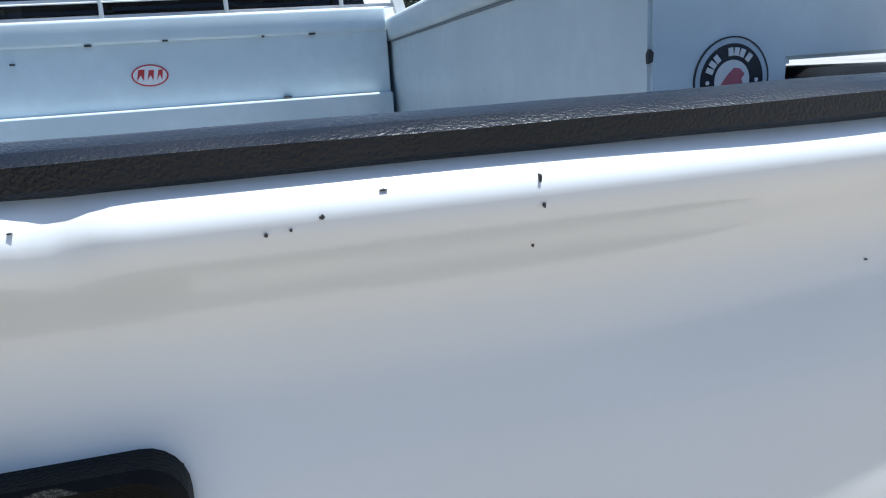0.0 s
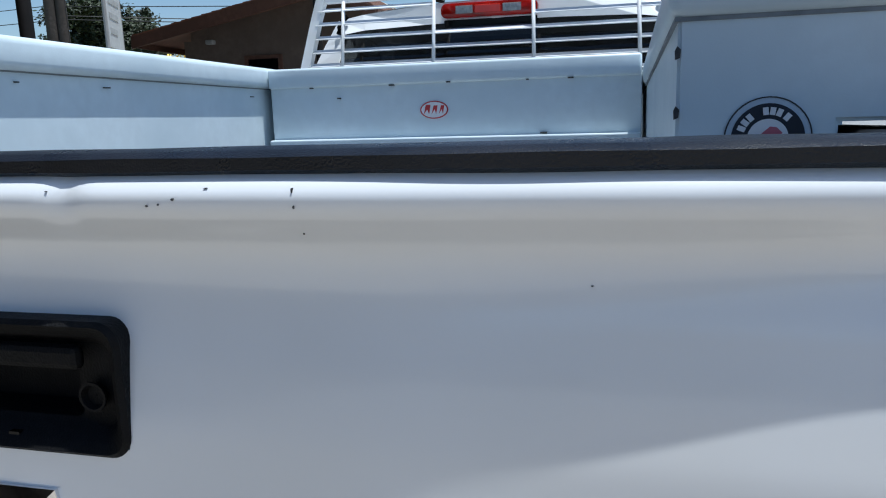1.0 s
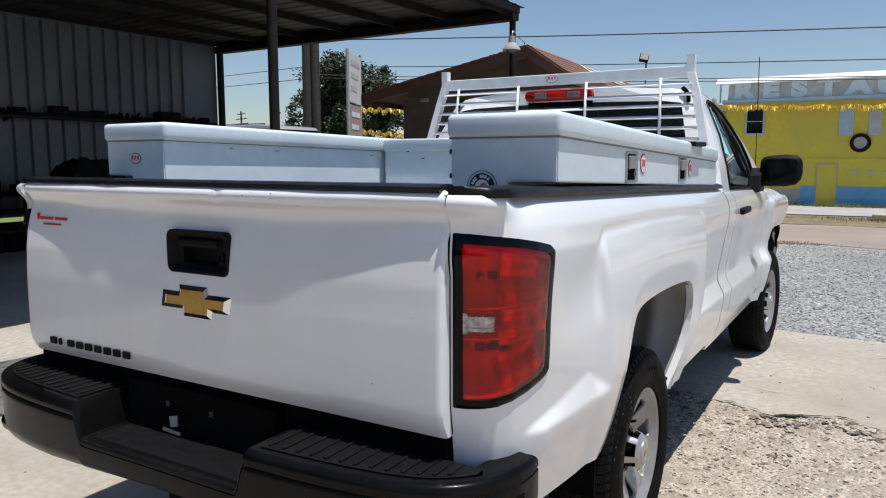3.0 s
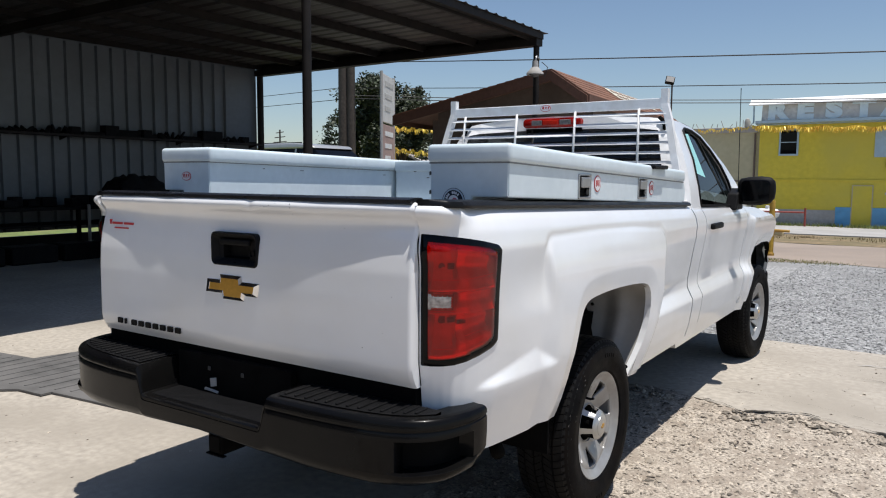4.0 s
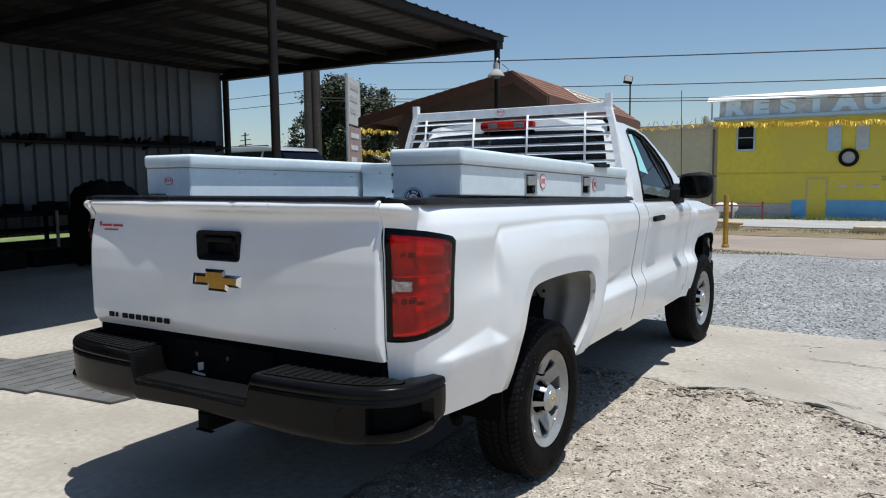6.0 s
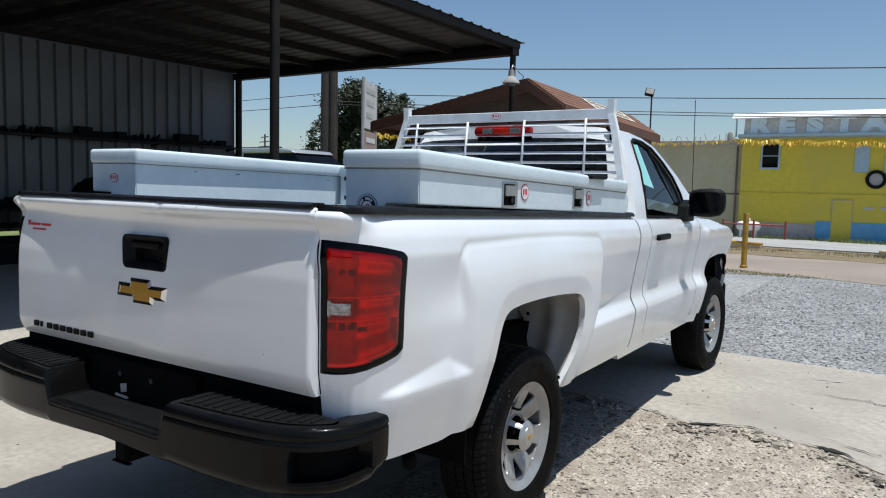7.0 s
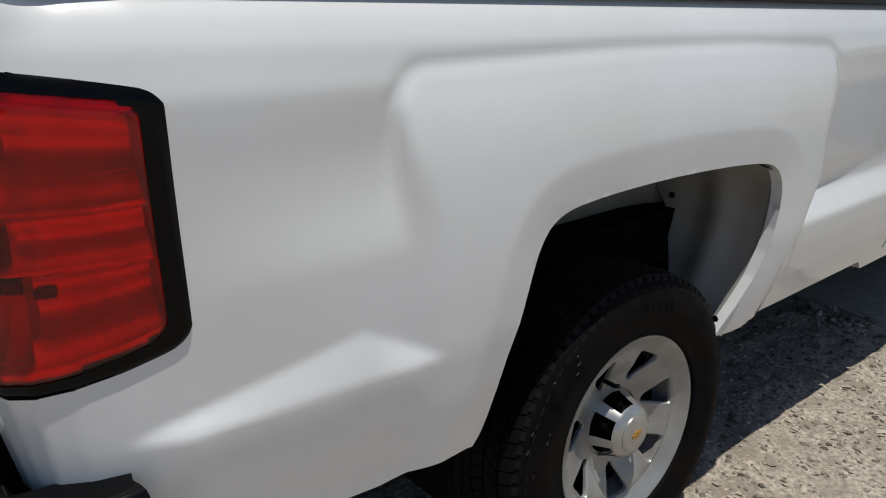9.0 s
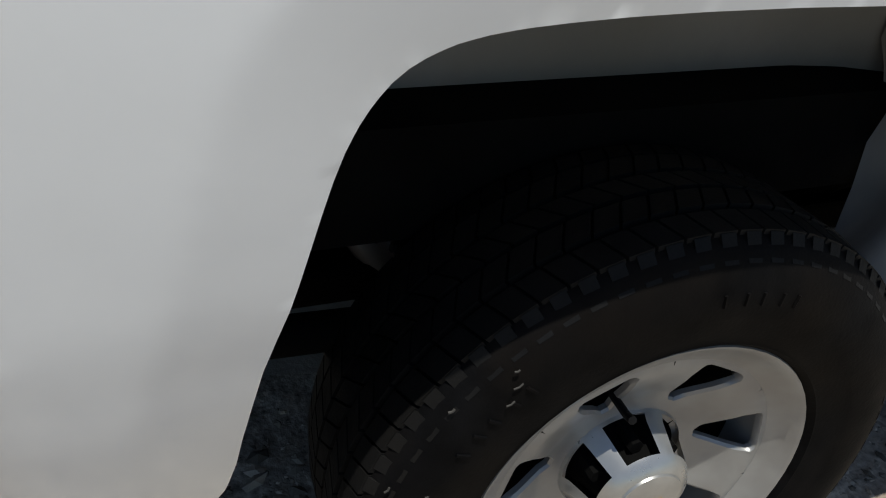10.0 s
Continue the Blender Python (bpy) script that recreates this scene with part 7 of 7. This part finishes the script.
blades("verge_grass", 9000, clumps(-14, 16, 22.2, 27.5, 60, 3), 0.03, 0.12, DRYG, "dry tufts of grass along the verge", 11)
blades("wall_weeds", 3500, clumps(-14, 2, 39, 40.6, 30, 4), 0.10, 0.30, GREENG, "green weeds at the foot of the annex", 12)
blades("post_grass", 1500, lambda r: (r.uniform(-1.6, 0.5) + r.gauss(0, .3), 13.55 + r.gauss(0, .22)), 0.015, 0.05, GREENG, "short green grass at the street edge", 13)
for k, (x, y, w) in enumerate(((-4.6, 25.5, 2.4), (1.3, 25.2, 3.8), (6.0, 25.4, 2.4), (10.5, 25.4, 2.4))):
    structure("wheel_stop", box(x, x + w, y, y + 0.28, gz(y) - 0.02, gz(y) + 0.17, 0.04), mat("cream_kerb_paint", (0.56, 0.48, 0.30), 0.85, var=0.2, scale=6) if k == 0 else bpy.data.materials["cream_kerb_paint"],
              "cream-painted concrete wheel stop on the verge", "wheel stop", kind="")
for k, (x, y) in enumerate(((8.0, 40.2), (8.7, 40.6), (9.6, 40.4))):
    structure("planter_stump", lathe([(GB, 0.01), (GB, 0.34), (-0.25, 0.30), (-0.25, 0.01)], 16, axis="z"), STUCCO, "round wooden planter stump", "planter", kind="").location = (x, y, 0)


# ---- sign, poles, wires, trees ----
sg = thing("street_sign", "tall weathered panel sign on a white frame", "sign", (-12.25, 16.3, 0))
d = Vector((-0.43, 0.90, 0)).normalized()
ang = math.degrees(math.atan2(d.y, d.x))
sgm = pose(0, 0, 0, 0, 0, ang)
for nm, z0, z1, m in (("upper_panel", 3.15, 4.62, mat("white_sign_panel", (0.60, 0.60, 0.58), 0.7, var=0.12, scale=6)), ("lower_panel", 1.55, 3.08, mat("faded_pink_panel", (0.38, 0.27, 0.24), 0.8, var=0.2, scale=5))):
    p = part(nm, box(0.0, 1.7, -0.04, 0.04, z0, z1, 0.01), m, sg)
    p.matrix_basis = sgm
    for k in range(3):
        q = part("print_bar", box(0.25, 1.45 - 0.2 * k, -0.05, 0.05, z1 - 0.35 - 0.38 * k, z1 - 0.2 - 0.38 * k), SIGNG if nm[0] == "u" else WHITEP, p)
for x in (-0.04, 1.74):
    bm = bmesh.new()
    tube([(x, 0, 0), (x, 0, 4.68)], 0.05, 8, bm)
    part("post", bm, WALK, sg).matrix_basis = sgm
bm = bmesh.new()
tube([(1.8, 0, 2.5), (2.6, 0, 0.2)], 0.04, 8, bm)
part("yellow_brace", bm, YPOST, sg).matrix_basis = sgm
for x, y, r, h in ((-14.95, 18.0, 0.16, 9.5), (-15.22, 17.90, 0.19, 9.2)):
    bm = bmesh.new()
    tube([(x, y, 0), (x, y, h)], r, 12, bm, r * 0.75)
    structure("utility_pole", bm, POLEW, "weathered wooden utility pole", "utility pole", smooth=40, kind="")
fl = thing("flood_light", "small dark flood light on a thin pole", "flood light", (-4.05, 18.6, 0))
bm = bmesh.new()
tube([(0, 0, 0), (0, 0, 3.98)], 0.022, 8, bm)
part("pole", bm, POLEW, fl)
hd = part("head", box(-0.12, 0.12, -0.06, 0.06, -0.10, 0.10, 0.015), BLACKP, fl)
hd.matrix_basis = pose(-0.06, 0, 4.10, -25, 12, 20)
part("lamp_glass", box(-0.10, 0.10, -0.068, -0.058, -0.08, 0.08), WALK, hd)


def cable(a, b, sag, r=0.012):
    bm = bmesh.new()
    pts = []
    for i in range(41):
        t = i / 40
        p = Vector(a).lerp(Vector(b), t)
        p.z -= sag * 4 * t * (1 - t)
        pts.append(p)
    tube(pts, r, 5, bm)
    structure("overhead_cable", bm, WIRE, "thin black overhead cable", "cable", kind="")


cable((-15.0, 18.0, 5.38), (26, 18.0, 2.98 + 0.35), 0.25, 0.016)
cable((-15.0, 18.0, 4.50), (26, 18.0, 2.92), 0.25, 0.012)
cable((-40, 26, 5.7), (-15, 18.0, 4.55), 0.1, 0.012)
cable((-40, 24, 4.9), (-15, 18.0, 4.15), 0.1, 0.012)
cable((-15, 18.0, 4.15), (20, 30, 4.15), 0.45, 0.014)
cable((-15, 18.0, 4.25), (22, 38, 5.1), 0.55, 0.014)
cable((-15, 18.0, 5.0), (-15.2, 17.7, 4.4), 0.15, 0.01)


def tree(name, at, h, r, seed, n, label):
    """Tapered trunk, forked limbs and a ragged crown of single leaves."""
    rr = random.Random(seed)
    tr = thing(name, label, "tree", at)
    bm = bmesh.new()
    tube([(0, 0, 0), (0.1, 0.05, h * 0.25), (0.05, 0, h * 0.5)], 0.22, 9, bm, 0.13)
    tips = []
    for k in range(11):
        a = rr.uniform(0, 6.28)
        ln = r * rr.uniform(.45, .95)
        z0 = h * rr.uniform(.28, .5)
        e = Vector((math.cos(a) * ln, math.sin(a) * ln, z0 + h * rr.uniform(.12, .45)))
        m_ = Vector((math.cos(a) * ln * .45, math.sin(a) * ln * .45, z0 + (e.z - z0) * .6))
        tube([(0.06, 0, z0), m_, e], 0.08, 6, bm, 0.02)
        tips += [m_, e, (m_ + e) / 2]
    part("trunk", bm, BARK, tr, smooth=True)
    cl = []
    for p in tips:
        for _ in range(4):
            cl.append((p + Vector((rr.gauss(0, .4), rr.gauss(0, .4), rr.gauss(0, .35))) * r * 0.38, r * rr.uniform(.10, .26)))
    for _ in range(26):
        a, z = rr.uniform(0, 6.28), rr.uniform(.35, 1.0)
        q = r * math.sqrt(max(0, 1 - ((z - .6) / .48) ** 2)) * rr.uniform(.55, 1)
        cl.append((Vector((math.cos(a) * q, math.sin(a) * q, z * h)), r * rr.uniform(.10, .22)))
    vs, fs = [], []
    for _ in range(n):
        c, s = rr.choice(cl)
        p = c + Vector((rr.gauss(0, 1), rr.gauss(0, 1), rr.gauss(0, .75))) * s * 0.6
        u = Vector((rr.gauss(0, 1), rr.gauss(0, 1), rr.gauss(0, .6))).normalized()
        w = u.orthogonal().normalized()
        l = rr.uniform(.05, .12)
        k = len(vs)
        vs += [p - u * l, p + w * l * .45, p + u * l, p - w * l * .45]
        fs.append((k, k + 1, k + 2, k + 3))
    part("crown", raw("crown", vs, fs, LEAFA), LEAFA, tr, "dense dark green leaves")
    return tr


tree("tree", (-19.6, 25.0, 0), 6.1, 1.75, 21, 30000, "broad dark green tree behind the sign")
tree("tree", (-18.9, 26.2, 0), 6.0, 1.55, 22, 26000, "broad dark green tree behind the sign")
tree("tree", (-21.9, 25.5, 0), 4.4, 1.5, 23, 7000, "small thin tree with open branches")
tree("tree", (13.5, 52, GB), 9.5, 4.0, 24, 30000, "tall dusty tree behind the restaurant")
tree("tree", (11.0, 49, GB), 5.2, 2.2, 25, 16000, "dark bushy tree behind the restaurant")
tree("tree", (20, 56, GB), 8.0, 3.6, 26, 20000, "tall dusty tree behind the restaurant")
tinsel("garland", (-15.4, 21, 3.35), (-10.5, 19.5, 3.25), 0.1, 300)
tinsel("garland", (-15.4, 21, 2.55), (-10.5, 19.5, 2.35), 0.1, 300)

# parked van behind the carport, far roofs
van = thing("parked_van", "grey van with dark windows parked beyond the carport", "van", (-13.9, 14.8, 0.0))
vb = bmesh.new()
prism([(-2.75, 0.45), (2.75, 0.45), (2.85, 1.0), (2.70, 1.38), (1.75, 1.62), (-2.70, 1.66), (-2.82, 1.1)], "y", -0.95, 0.95, 0.07, vb, 3)
part("body", vb, VANP, van, smooth=40)
glass = bmesh.new()
lo = [(-2.66, -0.93), (1.80, -0.93), (1.80, 0.93), (-2.66, 0.93)]
hi = [(-2.42, -0.80), (0.95, -0.80), (0.95, 0.80), (-2.42, 0.80)]
ring_a = [glass.verts.new((x, y, 1.60)) for x, y in lo]
ring_b = [glass.verts.new((x, y, 2.30)) for x, y in hi]
for k in range(4):
    glass.faces.new((ring_a[k], ring_a[(k + 1) % 4], ring_b[(k + 1) % 4], ring_b[k]))
part("window_band", glass, GLOSSB, van, "dark tinted windows")
rf = bmesh.new()
prism([(-2.50, 2.26), (-2.46, 2.36), (-2.0, 2.43), (0.3, 2.43), (0.92, 2.37), (1.06, 2.27)], "y", -0.86, 0.86, 0.04, rf, 3)
part("roof", rf, VANP, van, smooth=40)
for x0, x1 in ((-2.62, -2.42), (-1.25, -1.12), (0.15, 0.28)):
    for sy in (-1, 1):
        pl = bmesh.new()
        q = [pl.verts.new((x, sy * y, z)) for x, y, z in ((x0, 0.942, 1.62), (x1, 0.942, 1.62), (x1 + 0.05, 0.815, 2.30), (x0 + 0.12, 0.815, 2.30))]
        w = [pl.verts.new((v.co.x, v.co.y - sy * 0.03, v.co.z)) for v in q]
        pl.faces.new(q)
        for k in range(4):
            pl.faces.new((q[k], q[(k + 1) % 4], w[(k + 1) % 4], w[k]))
        part("pillar", pl, VANP, van)
for sy in (-0.7, 0.7):
    part("roof_rail", box(-2.0, 0.4, sy - 0.02, sy + 0.02, 2.42, 2.46, 0.008), GLOSSB, van)
for x in (-1.75, 1.75):
    for sy in (-0.86, 0.86):
        part("wheel", lathe([(-0.1, 0.001), (-0.1, 0.30), (-0.07, 0.35), (0.07, 0.35), (0.1, 0.30), (0.1, 0.001)], 20, axis="y"), RUBBER, van).location = (x, sy, 0.35)
for k, (x, y, w, h) in enumerate(((-36, 30, 5, 2.6), (-30.5, 33, 3, 2.5), (-27, 34, 4, 2.2), (-22, 30, 4, 2.3))):
    hs = thing("far_house", "small pale house with a low gable roof", "house", (x, y, 0))
    part("wall", box(-w / 2, w / 2, 0, 5, 0, h - 0.3), FARW, hs)
    part("roof", prism([(-w / 2 - .4, h - .35), (0, h + .55), (w / 2 + .4, h - .35), (w / 2 + .4, h - .25), (0, h + .68), (-w / 2 - .4, h - .25)], "y", -0.4, 5.4), FARR, hs)
    part("door", box(-0.6, 0.5, -0.03, 0.01, 0, h - 0.6), SIGNG, hs)
bm = bmesh.new()
tube([(-33, 32, 0), (-33, 32, 4.4)], 0.05, 6, bm)
for k in range(4):
    w = 0.7 - 0.12 * k
    tube([(-33 - w, 32, 3.3 + .3 * k), (-33 + w, 32, 3.35 + .3 * k)], 0.03, 5, bm)
structure("roof_aerial", bm, POLEW, "thin branching aerial on a mast", "aerial", kind="")
# buildings across the yard, behind the camera
back = thing("yard_building", "long tan building across the yard", "building", (0, 0, 0))
part("wall", box(-14, 26, -26.4, -26, 0, 4.4), FARW, back)
part("roof_edge", box(-14.2, 26.2, -26.6, -25.8, 4.4, 4.7), FASCIA, back)
for k in range(6):
    part("window", box(-9 + 6 * k, -7 + 6 * k, -26.0, -25.95, 1.2, 2.8), GLOSSB, back)
